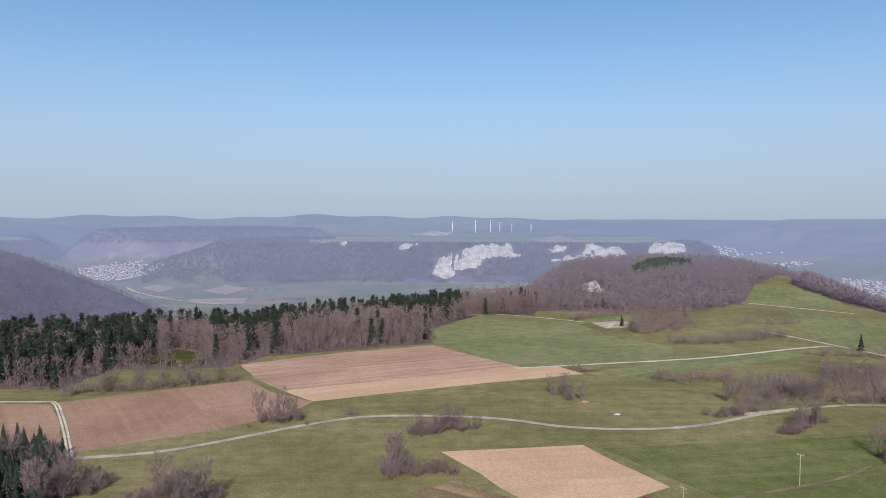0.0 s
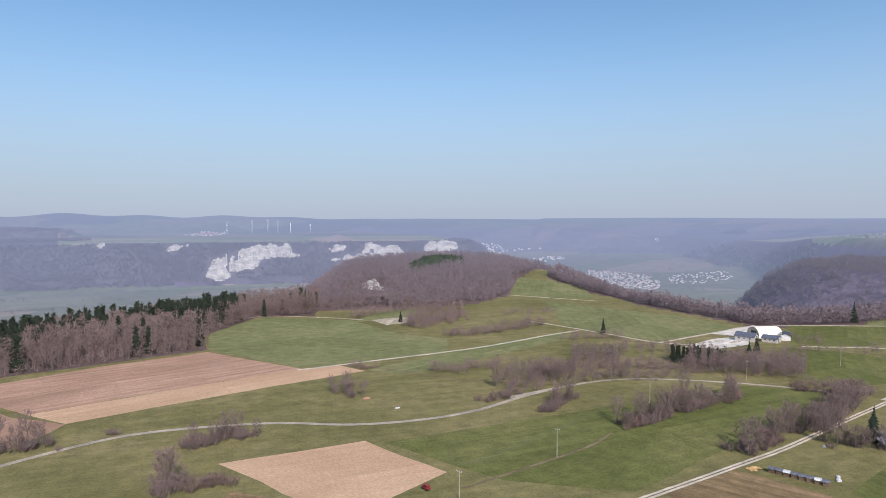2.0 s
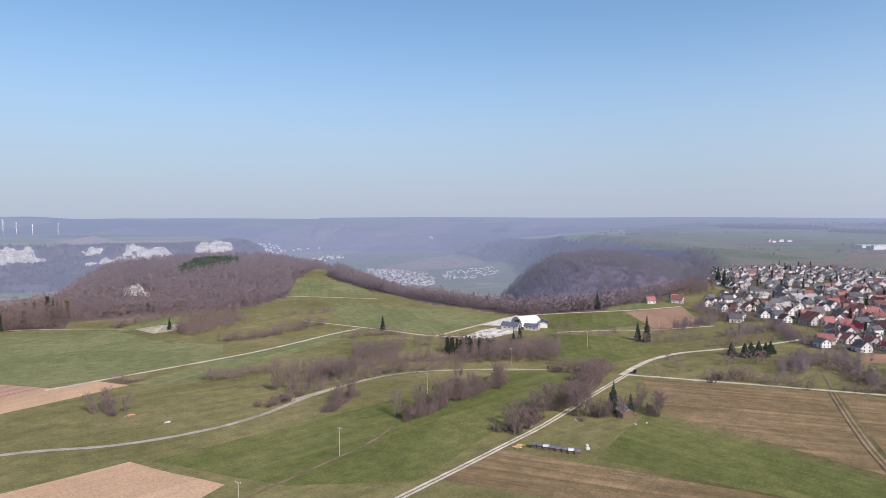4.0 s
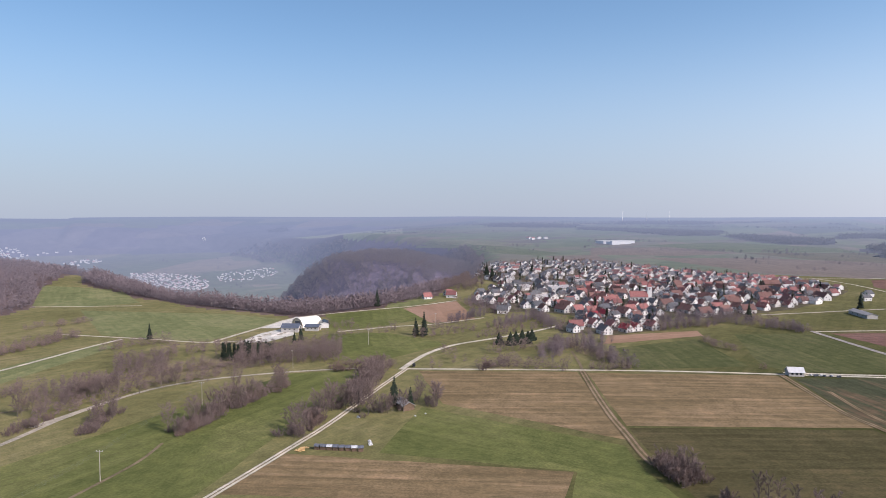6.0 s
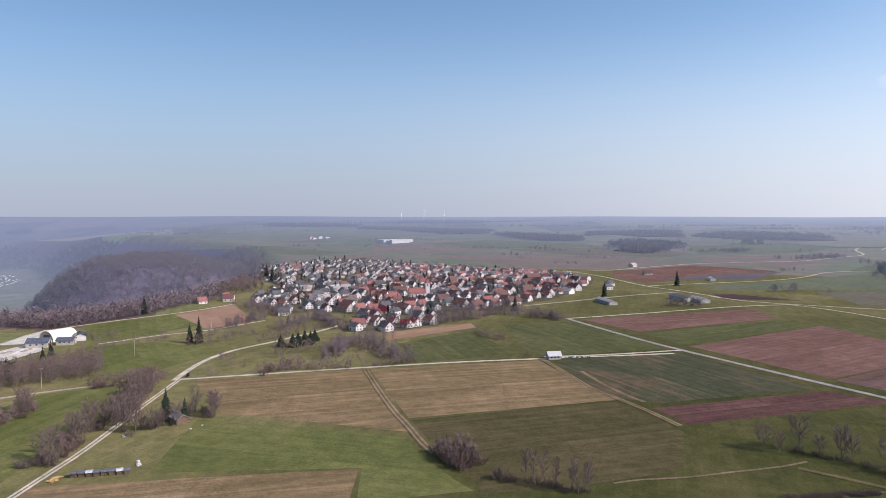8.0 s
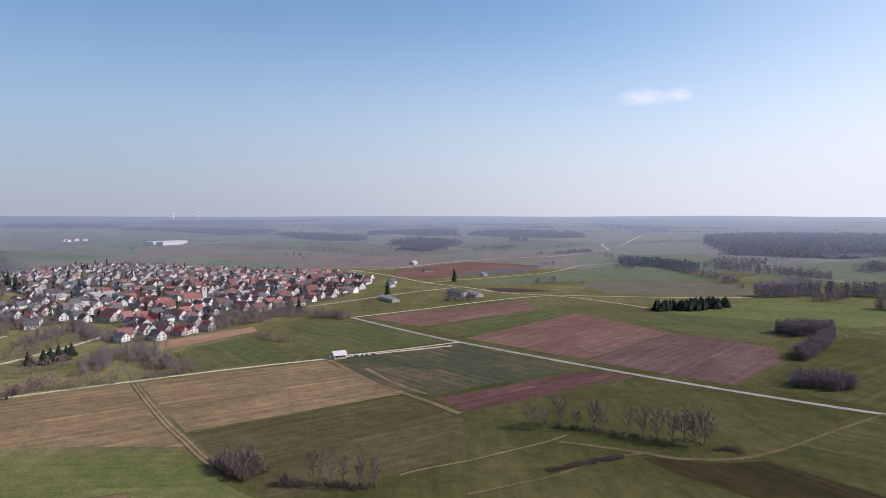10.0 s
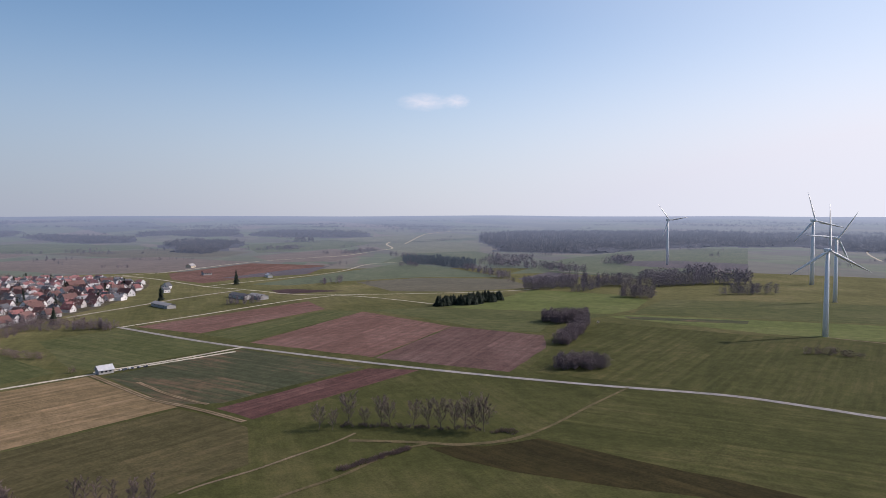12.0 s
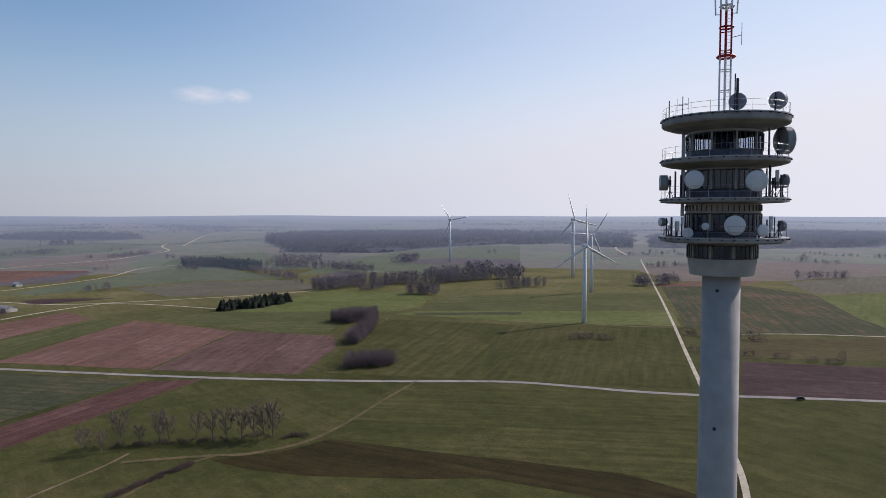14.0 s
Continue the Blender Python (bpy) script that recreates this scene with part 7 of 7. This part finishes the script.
VILLAGE = VILLAGE_PLOTS
tagged(drape("village_gardens", VILLAGE, "gardens", 0.36), "trodden gardens and yards between village houses", "gardens", kind="structure")
plots = spots(VILLAGE, 18.5, 31, 0.86)
plots = plots[(plots[:, 1] < 345 + 0.2 * (plots[:, 0] - 756)) | (np.random.RandomState(3).random_sample(len(plots)) < 0.68)]
plots = plots[np.argsort(np.hypot(plots[:, 0], plots[:, 1]))]
CHURCH = (776, 258)
plots = plots[np.hypot(plots[:, 0] - CHURCH[0], plots[:, 1] - CHURCH[1]) > 26]
rest = plots[300:]
for i, (x, y) in enumerate(plots):
    north = y > 345 + 0.2 * (x - 756) and x > 700
    estate = x < 650 and y < 275
    if i < 300:
        design = dice.choice([2, 6, 2, 7, 6, 1, 7]) if north else dice.choice([2, 6, 8, 8, 2, 0]) if estate else dice.choice([0, 2, 1, 3, 4, 5, 3, 2, 0, 7, 6, 2, 1])
        put_house(design, i > 70, x, y, dice.choice([150, 145, 138, 60, 50]) + dice.uniform(-12, 12))
for x, y, turn, s in ((659, 477, 60, 1), (687, 460, 20, 0), (702, 475, 80, 1), (992, 40, 60, 2), (945, 40, 40, 6), (608, 344, 30, 2), (634, 354, 100, 6), (1080, 124, 20, 5)):
    put_house(s, False, x, y, turn)

church = tagged(new("church"), "white village church with a square tower and red roofs", "church")
church.matrix_world = pose(*CHURCH, float(height(*CHURCH)), 0, 0, 30)
part("nave_wall", gable_walls(11, 20, 7, 13), "wall_white", church)
for s in (-1, 1):
    part("nave_roof", roof_slab(11, 20, 7, 13, s), "tile_red", church)
    for k in range(4):
        part("nave_window", box(s * 5.53, -7 + 4.6 * k, 4, 0.08, 1.2, 3.2), "window_glass", church)
part("bell_tower", box(0, -12.6, 9, 5.4, 5.2, 19, 0.05), "wall_white", church)
bm = bmesh.new()
bmesh.ops.create_cone(bm, cap_ends=True, segments=4, radius1=4.3, radius2=0.15, depth=5.5, matrix=Matrix.Translation((0, -12.6, 21.2)) @ Matrix.Rotation(radians(45), 4, "Z"))
part("tower_roof", bm, "tile_red", church)
for s in (-1, 1):
    part("belfry_opening", box(s * 2.72, -12.6, 16, 0.1, 1.2, 2.0), "window_glass", church)


def hamlet(name, outline, gap, seed, label, keep=0.9, grow=1.0, pts=None, red=0.6):
    """A distant village: many small gabled houses as one mesh."""
    rng = np.random.RandomState(seed)
    pts = spots(outline, gap, seed, keep) if pts is None else pts
    verts, faces, slot = [], [], []
    for x, y in pts:
        w, l, e, r = (v * grow for v in (9 + 3 * rng.random_sample(), 11 + 5 * rng.random_sample(), 4.6, 8.6))
        a = radians(rng.choice([150, 145, 138, 60, 50]) + rng.uniform(-14, 14))
        c, s, z = math.cos(a), math.sin(a), float(height(x, y))
        b = len(verts)
        for yy in (-l / 2, l / 2):
            for xx, zz in ((-w / 2, -2), (w / 2, -2), (w / 2, e), (0, r), (-w / 2, e)):
                verts.append((x + xx * c - yy * s, y + xx * s + yy * c, z + zz))
        faces += [(b, b + 1, b + 2, b + 3, b + 4), (b + 9, b + 8, b + 7, b + 6, b + 5), (b + 1, b, b + 5, b + 6), (b + 2, b + 1, b + 6, b + 7), (b + 5, b, b + 4, b + 9)]
        slot += [0] * 5
        faces += [(b + 3, b + 2, b + 7, b + 8), (b + 4, b + 3, b + 8, b + 9)]
        slot += [1 if rng.random_sample() < red else 2] * 2
    me = mesh_of(name, verts, faces)
    for m in ("hamlet_wall", "hamlet_red", "hamlet_grey"):
        me.materials.append(MATS[m])
    me.polygons.foreach_set("material_index", np.array(slot, np.int32))
    return tagged(new(name, me), label, "village", kind="stuff")


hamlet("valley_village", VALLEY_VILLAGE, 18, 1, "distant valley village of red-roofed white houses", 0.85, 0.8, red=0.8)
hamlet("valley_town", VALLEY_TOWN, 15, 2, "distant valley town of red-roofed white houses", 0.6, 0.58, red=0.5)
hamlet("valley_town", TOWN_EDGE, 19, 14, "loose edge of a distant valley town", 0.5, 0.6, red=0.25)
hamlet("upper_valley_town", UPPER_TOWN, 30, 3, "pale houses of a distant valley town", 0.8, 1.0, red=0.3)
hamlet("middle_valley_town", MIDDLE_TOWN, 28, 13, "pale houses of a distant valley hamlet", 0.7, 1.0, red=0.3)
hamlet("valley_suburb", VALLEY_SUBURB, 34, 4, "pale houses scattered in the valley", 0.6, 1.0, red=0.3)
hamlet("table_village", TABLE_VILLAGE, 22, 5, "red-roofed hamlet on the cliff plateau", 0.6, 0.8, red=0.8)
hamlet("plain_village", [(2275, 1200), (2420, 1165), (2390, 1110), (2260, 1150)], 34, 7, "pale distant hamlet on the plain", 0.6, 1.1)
back_north = rest[:, 1] > 345 + 0.2 * (rest[:, 0] - 756)
hamlet("village_houses_behind", None, 0, 8, "white houses with grey roofs at the back of the village", pts=rest[back_north], red=0.12, grow=0.82)
hamlet("village_houses_behind", None, 0, 9, "red-roofed houses at the back of the village", pts=rest[~back_north], red=0.6, grow=0.85)


# ---- farm buildings, poles, vehicles and small things ----
MATS.update({
    "wood_cut": plain("wood_cut", (0.36, 0.22, 0.1), (0.58, 0.4, 0.2), 2.5, 0.85, random_tint=0.4),
    "tarp_dark": plain("tarp_dark", (0.05, 0.055, 0.07), (0.16, 0.17, 0.2), 0.8, 0.4),
    "tarp_white": plain("tarp_white", (0.3, 0.3, 0.31), (0.62, 0.62, 0.63), 0.8, 0.5),
    "car_dark": plain("car_dark", (0.015, 0.017, 0.02), (0.03, 0.03, 0.035), 1.0, 0.25, depth=0),
    "car_red": plain("car_red", (0.13, 0.02, 0.02), (0.2, 0.035, 0.03), 1.0, 0.4, depth=0),
    "rubber": plain("rubber", (0.02, 0.02, 0.02), (0.04, 0.04, 0.04), 3, 0.9, depth=0),
    "stone_red": plain("stone_red", (0.3, 0.15, 0.1), (0.48, 0.28, 0.2), 1.0, 0.9, random_tint=0.4),
})


def stand(name, x, y, turn, label, category, group=""):
    thing = tagged(new(name), label, category, group)
    thing.matrix_world = pose(x, y, float(height(x, y)), 0, 0, turn)
    return thing


def barn(x, y, turn, w, l, eave, ridge, wall, roof, label, doors=1, name="barn"):
    thing = stand(name, x, y, turn, label, "barn", "")
    part("wall", gable_walls(w, l, eave, ridge), wall, thing)
    for s in (-1, 1):
        part("roof", roof_slab(w, l, eave, ridge, s, 0.6, 0.2), roof, thing)
    for k in range(doors):
        part("door", box(-w * 0.2 + k * w * 0.45, -l / 2 - 0.04, 1.6, 2.6, 0.12, 3.2, 0.03), "timber", thing)
    for s in (-1, 1):
        for k in range(3):
            part("window", box(s * (w / 2 + 0.02), (k - 1) * l * 0.28, eave * 0.6, 0.08, 1.3, 1.0), "window_glass", thing)
    return thing


barn(475, 57, 27, 6.5, 9, 2.8, 5.2, "wall_grey", "roof_sheet", "field barn with a pale metal gable roof")
barn(799, 36, 118, 10, 38, 3.6, 5.4, "wall_grey", "tile_pale", "long low grey farm shed")
barn(853, -49, 118, 12, 36, 4, 6.2, "wall_grey", "tile_grey", "long dark farm shed behind trees")
barn(840, -68, 118, 12, 26, 4, 6.2, "wall_grey", "tile_pale", "long grey farm shed behind trees")
barn(1359, 12, 60, 10, 16, 4, 7.5, "wall_cream", "tile_pale", "lone field barn on far farmland")
barn(1118, -108, 100, 8, 16, 3.4, 5.5, "wall_white", "roof_sheet", "lone pale shed beside a road")
barn(1034, 157, 40, 12, 22, 6, 11, "timber", "tile_brown", "old brown timber barn at the village edge")
barn(1188, -14, 20, 10, 14, 4, 7, "wall_grey", "tile_brown", "distant brown field barn")
barn(278, 216, 150, 6, 13, 2.6, 4.4, "timber", "tile_pale", "weathered garden hut under tall spruces", name="hut")
barn(-78, 331, 70, 3, 5, 2.0, 2.9, "timber", "tile_grey", "small dark timber hut among bushes", name="hut")
barn(703, -258, 20, 4, 6, 2.6, 4.2, "wall_white", "tile_pale", "small white hut beside dark pines", name="hut")
barn(621, 251, 40, 9, 14, 3, 6, "timber", "tile_red", "red-roofed shed behind a field hedge", name="shed")

# large arched hall with a pale membrane, and its yard
hall = stand("arched_hall", 438, 453, -97, "large arched storage hall with a cream membrane roof", "hall")
bm = bmesh.new()
arc = [(8.4 * math.cos(math.pi * k / 20), 8.6 * math.sin(math.pi * k / 20) ** 0.8 if 0 < k < 20 else 0) for k in range(21)]
rows = [[bm.verts.new((x, y, z - 0.3)) for x, z in arc] for y in (-11, -5.5, 0, 5.5, 11)]
for a, b in zip(rows, rows[1:]):
    for k in range(20):
        bm.faces.new((a[k], a[k + 1], b[k + 1], b[k]))
bm.faces.new(rows[-1])
part("membrane", bm, "membrane", hall, "stretched cream membrane", True)
bm = bmesh.new()
bm.faces.new([bm.verts.new((x * 0.98, -10.2, z * 0.98)) for x, z in arc])
part("end_wall", bm, "wall_cream", hall)
# solid dark panel paints the unlit inside of the open gateway
part("gate", box(0, -10.4, 2.7, 7, 0.2, 5.4, 0.05), "dark_panel", hall, "tall dark panel standing for the shaded open gateway")
for k in range(4):
    part("rib", box(0, -10.85, 8.2 - 0.35 * k, 2.0 + k * 2.2, 0.12, 0.12), "galvanised", hall)
shed = barn(409, 442, 30, 11, 15, 4.2, 6.8, "wall_grey", "solar", "farm shed with blue-grey solar panels on its roof", name="solar_shed")
shed = barn(424, 431, 30, 10, 12, 3.6, 5.4, "wall_grey", "solar", "low shed with solar panels beside the hall", name="solar_shed")
barn(443, 436, 135, 8, 15, 4.0, 5.6, "wall_white", "car_dark", "long shed with a black roof beside the hall", 3, "shed")
for outline in (YARD, BACK_YARD):
    tagged(drape("yard", outline, "yard", 0.3), "pale gravel farmyard round the storage hall", "yard", kind="structure")
for i in range(9):
    x, y = 360 + 5.0 * i + dice.uniform(-2, 2), 437 + 0.8 * i + dice.uniform(-6, 6)
    heap = stand("rubble_heap", x, y, 30 * i, "heap of pale rubble in the farmyard", "heap", "rubble heaps")
    bm = bmesh.new()
    bmesh.ops.create_icosphere(bm, subdivisions=2, radius=1.0)
    for v in bm.verts:
        v.co = Vector((v.co.x * 2.6, v.co.y * 1.8, max(v.co.z, -0.3) * 1.1)) * (1 + 0.3 * noise.noise(v.co * 2 + Vector((i, 0, 0))))
    part("rubble", bm, "lane", heap)

# factory far behind the village
factory = stand("factory", 2214, 817, 55, "long white factory hall on the far plain", "factory")
for k, (dx, dy, w, l, h) in enumerate(((0, 0, 46, 125, 8), (-48, 20, 32, 75, 6.5), (40, -50, 26, 50, 6.5), (-70, 50, 12, 30, 10))):
    part("hall", box(dx, dy, h / 2 - 1, w, l, h + 2, 0.3), "factory_wall", factory, "flat-roofed white hall" if not k else "")
    part("roof_edge", box(dx, dy, h + 0.35, w + 1, l + 1, 0.6, 0.1), "roof_sheet", factory)


def power_pole(x, y, turn, tall=9.0):
    thing = stand("power_pole", x, y, turn, "wooden power pole with a cross arm in a meadow", "pole", "power poles")
    part("post", rod((0, 0, -0.5), (0, 0, tall), 0.17, 8, 0.11), "timber_pale", thing)
    part("cross_arm", box(0, 0, tall - 0.25, 2.6, 0.14, 0.16, 0.02), "timber_pale", thing)
    for s in (-1.15, 0, 1.15):
        part("insulator", rod((s, 0, tall - 0.17), (s, 0, tall + 0.18), 0.06, 6), "white_paint", thing)
    return thing


MATS["timber_pale"] = plain("timber_pale", (0.28, 0.25, 0.215), (0.4, 0.365, 0.32), 1.5, 0.9)
MATS["wire"] = plain("wire", (0.12, 0.12, 0.12), (0.2, 0.2, 0.2), 1.0, 0.5, 0.5, 0)
LINE = [(81, 224), (134, 250), (221, 308), (309, 333), (400, 346), (502, 354), (608, 364)]
for i, (x, y) in enumerate(LINE):
    nx, ny = LINE[min(i + 1, len(LINE) - 1)]
    px, py = LINE[max(i - 1, 0)]
    turn = math.degrees(math.atan2(ny - py, nx - px)) - 90
    power_pole(x, y, turn, 12 if i else 10)
for (ax, ay), (bx, by) in zip(LINE, LINE[1:]):
    wire = tagged(new("power_line"), "thin sagging power cables between poles", "cable", "power cables")
    d = Vector((bx - ax, by - ay, 0)).normalized()
    side = Vector((-d.y, d.x, 0))
    za, zb = float(height(ax, ay)) + 12, float(height(bx, by)) + 12
    for s in (-1.15, 0, 1.15):
        bm = bmesh.new()
        prev = None
        for k in range(9):
            t = k / 8
            p = Vector((ax + (bx - ax) * t, ay + (by - ay) * t, za + (zb - za) * t - 4 * 0.9 * t * (1 - t))) + side * s
            cur = [bm.verts.new(p + Vector(o)) for o in ((0, 0, 0.02), (0.02, 0, -0.01), (-0.02, 0, -0.01))]
            if prev:
                for q in range(3):
                    bm.faces.new((prev[q], prev[(q + 1) % 3], cur[(q + 1) % 3], cur[q]))
            prev = cur
        part("strand", bm, "wire", wire)


def car(x, y, turn, paint, label, tall=1.5, long=4.4):
    thing = stand("car", x, y, turn, label, "car")
    thing.location.z += 0.35
    bm = box(0, 0, 0.65, 1.8, long, 0.7, 0.15)
    part("body", bm, paint, thing)
    bm = box(0, -0.2, 1.0 + (tall - 1.0) / 2, 1.6, long * 0.58, tall - 0.9, 0.18)
    cab = part("cabin", bm, paint, thing)
    for s in (-1, 1):
        part("side_window", box(s * 0.8, -0.2, tall * 0.5 + 0.52, 0.05, long * 0.44, (tall - 1) * 0.6), "window_glass", thing)
    for s, yy in ((-1, long * 0.3), (1, long * 0.3), (-1, -long * 0.3), (1, -long * 0.3)):
        part("wheel", rod((s * 0.75, yy, 0.33), (s * 0.93, yy, 0.33), 0.33, 14), "rubber", thing)
    for s in (-0.6, 0.6):
        part("headlight", box(s, long / 2, 0.75, 0.35, 0.06, 0.18), "white_paint", thing)
    return thing


car(358, 270, -60, "car_dark", "black van parked at a track crossing", 1.9, 4.8)
car(169, -377, -46, "car_dark", "dark car on the country road")
car(72, 235, 20, "car_red", "red trailer parked beside a bare field", 1.8, 4.0)

# log heap, covered wood stacks and small tents beside the hut track
heap = stand("log_heap", 202, 213, 0, "loose heap of pale split logs beside the track", "log heap")
log = bpy.data.meshes.new("log")
bm = rod((0, 0, -0.5), (0, 0, 0.5), 0.2, 7)
bm.to_mesh(log)
bm.free()
for k in range(60):
    ob = hang("log", log, "wood_cut", heap)
    r = dice.random() ** 0.7
    w = dice.uniform(0, 6.28)
    ob.location = (r * 3.6 * math.cos(w), r * 1.8 * math.sin(w), 0.2 + 0.9 * (1 - r) * dice.random())
    ob.rotation_euler = (dice.uniform(1.2, 1.9), dice.uniform(-0.4, 0.4), dice.uniform(0, 3.14))
long_log = bpy.data.meshes.new("log")
bm = rod((-0.95, 0, 0), (0.95, 0, 0), 0.3, 7)
bm.to_mesh(long_log)
bm.free()
for x, y, size in ((209, 212, 0.5), (214, 205, 0.45), (219, 197, 0.55), (222, 190, 0.6), (232, 199, 0.6)):
    plant("shrub", x, y, size, "shrubs round the wood stacks")
for i in range(8):
    t = i / 7
    x, y = 206.5 + 8.8 * t, 208 - 17 * t
    stack = stand("wood_stack", x, y, 25 + 3 * i, "long firewood stack under a sagging dark tarpaulin", "wood stack", "covered wood stacks")
    for k in range(16):
        ob = hang("log", long_log, "timber", stack)
        ob.location = (dice.uniform(-0.08, 0.08), (k % 4 - 1.5) * 0.57, 0.27 + k // 4 * 0.52)
        ob.rotation_euler = (k * 0.7, 0, 0)
    bm = bmesh.new()
    bmesh.ops.create_grid(bm, x_segments=6, y_segments=6, size=0.5)
    for v in bm.verts:
        v.co = Vector((v.co.x * 2.6, v.co.y * 2.6, 2.2 - 1.6 * max(0, abs(v.co.x) - 0.33) * 2 + 0.16 * noise.noise(v.co * 5 + Vector((i * 3, 0, 0)))))
    bmesh.ops.solidify(bm, geom=bm.faces[:], thickness=0.04)
    part("tarpaulin", bm, "tarp_white" if i in (2, 6) else "tarp_dark", stack, "wrinkled tarpaulin")
for x, y, s in ((224, 193, 1.2), (227, 196, 0.9), (251, 224, 1.0), (269, 202, 0.6), (275, 200, 0.6)):
    tent = stand("canvas_pile", x, y, 40, "small pile covered by pale canvas on the grass", "pile", "canvas piles")
    bm = bmesh.new()
    bmesh.ops.create_icosphere(bm, subdivisions=2, radius=1.0)
    for v in bm.verts:
        v.co = Vector((v.co.x * 1.1, v.co.y * 0.9, max(v.co.z, -0.2) * 0.9)) * s * (1 + 0.35 * noise.noise(v.co * 2.2 + Vector((x, 0, 0))))
    part("canvas", bm, "tarp_white", tent)
stones = stand("stone_pile", 77, 364, 0, "reddish field stone pile under bare trees", "stone pile")
for k in range(26):
    bm = bmesh.new()
    bmesh.ops.create_icosphere(bm, subdivisions=1, radius=dice.uniform(0.25, 0.55))
    ob = part("stone", bm, "stone_red", stones)
    r, w = dice.random(), dice.uniform(0, 6.28)
    ob.location = (2.6 * r * math.cos(w), 1.6 * r * math.sin(w), 0.2 + 0.8 * (1 - r))
    ob.scale = (1, dice.uniform(0.7, 1.2), 0.8)
sacks = stand("white_sheet_heap", 89, 342, 20, "white plastic-covered heap lying in a meadow", "heap")
bm = bmesh.new()
bmesh.ops.create_icosphere(bm, subdivisions=2, radius=1.0)
for v in bm.verts:
    v.co = Vector((v.co.x * 1.7, v.co.y * 1.1, max(v.co.z, -0.2) * 0.45)) * (1 + 0.3 * noise.noise(v.co * 2))
part("cover", bm, "tarp_white", sacks)
for i in range(9):
    x, y = 479 + 0.8 * i + dice.uniform(-0.8, 0.8), 49 - 2.1 * i + dice.uniform(-1, 1)
    bale = stand("round_bale", x, y, dice.uniform(0, 180), "round hay bale wrapped in dark film beside a barn", "bale", "bales by the barn")
    part("bale_wrap", rod((-0.6, 0, 0.65), (0.6, 0, 0.65), 0.66, 16), "tarp_dark" if i % 3 else "tarp_white", bale)
hide = stand("round_bale", 537, -348, 0, "single pale bale beside a bare copse", "bale")
part("bale_wrap", rod((-0.9, 0, 1.0), (0.9, 0, 1.0), 1.0, 16), "wall_cream", hide)

# a small cloud: thin sheets turned to the viewpoint, their sunlit white a painted glow
cloud_mat, cn, cl, cb = start("cloud_puff", 1.0)
cl_out = cn["Material Output"]
tr = cn.new("ShaderNodeBsdfTransparent")
df = cn.new("ShaderNodeEmission")
df.inputs["Color"].default_value, df.inputs["Strength"].default_value = (0.95, 0.93, 0.97, 1), 1.15
tcn = cn.new("ShaderNodeTexCoord")
soft = cn.new("ShaderNodeTexGradient")
soft.gradient_type = "SPHERICAL"
cl.new(tcn.outputs["Object"], soft.inputs["Vector"])
wisps = noise_out(cn, cl, tcn.outputs["Object"], 2.6, 6, 0.6)
mul = cn.new("ShaderNodeMath")
mul.operation = "MULTIPLY"
cl.new(soft.outputs["Fac"], mul.inputs[0])
cl.new(wisps, mul.inputs[1])
fade = cn.new("ShaderNodeMapRange")
for key, value in (("From Min", 0.08), ("From Max", 0.5), ("To Min", 0.0), ("To Max", 0.45)):
    fade.inputs[key].default_value = value
cl.new(mul.outputs["Value"], fade.inputs["Value"])
mx = cn.new("ShaderNodeMixShader")
cl.new(fade.outputs["Result"], mx.inputs["Fac"])
cl.new(tr.outputs["BSDF"], mx.inputs[1])
cl.new(df.outputs["Emission"], mx.inputs[2])
cl.new(mx.outputs["Shader"], cl_out.inputs["Surface"])
MATS["cloud_puff"] = cloud_mat
for bearing, up, wide, tall in ((108.35, 9.3, 210, 75), (111.1, 9.35, 110, 60)):
    x, y = polar([(bearing, 4200)])[0]
    bm = bmesh.new()
    bmesh.ops.create_grid(bm, x_segments=24, y_segments=12, size=1.0)
    for v in bm.verts:
        v.co.z = 0.12 * noise.noise(v.co * 2)
    ob = tagged(part("cloud", bm, "cloud_puff", None, "", True), "small wispy white cloud low in the sky", "cloud", kind="structure")
    ob.matrix_world = pose(x, y, 101 + 4200 * math.tan(radians(up)), 90, 0, -bearing) @ Matrix.Diagonal((wide, tall, 30, 1))
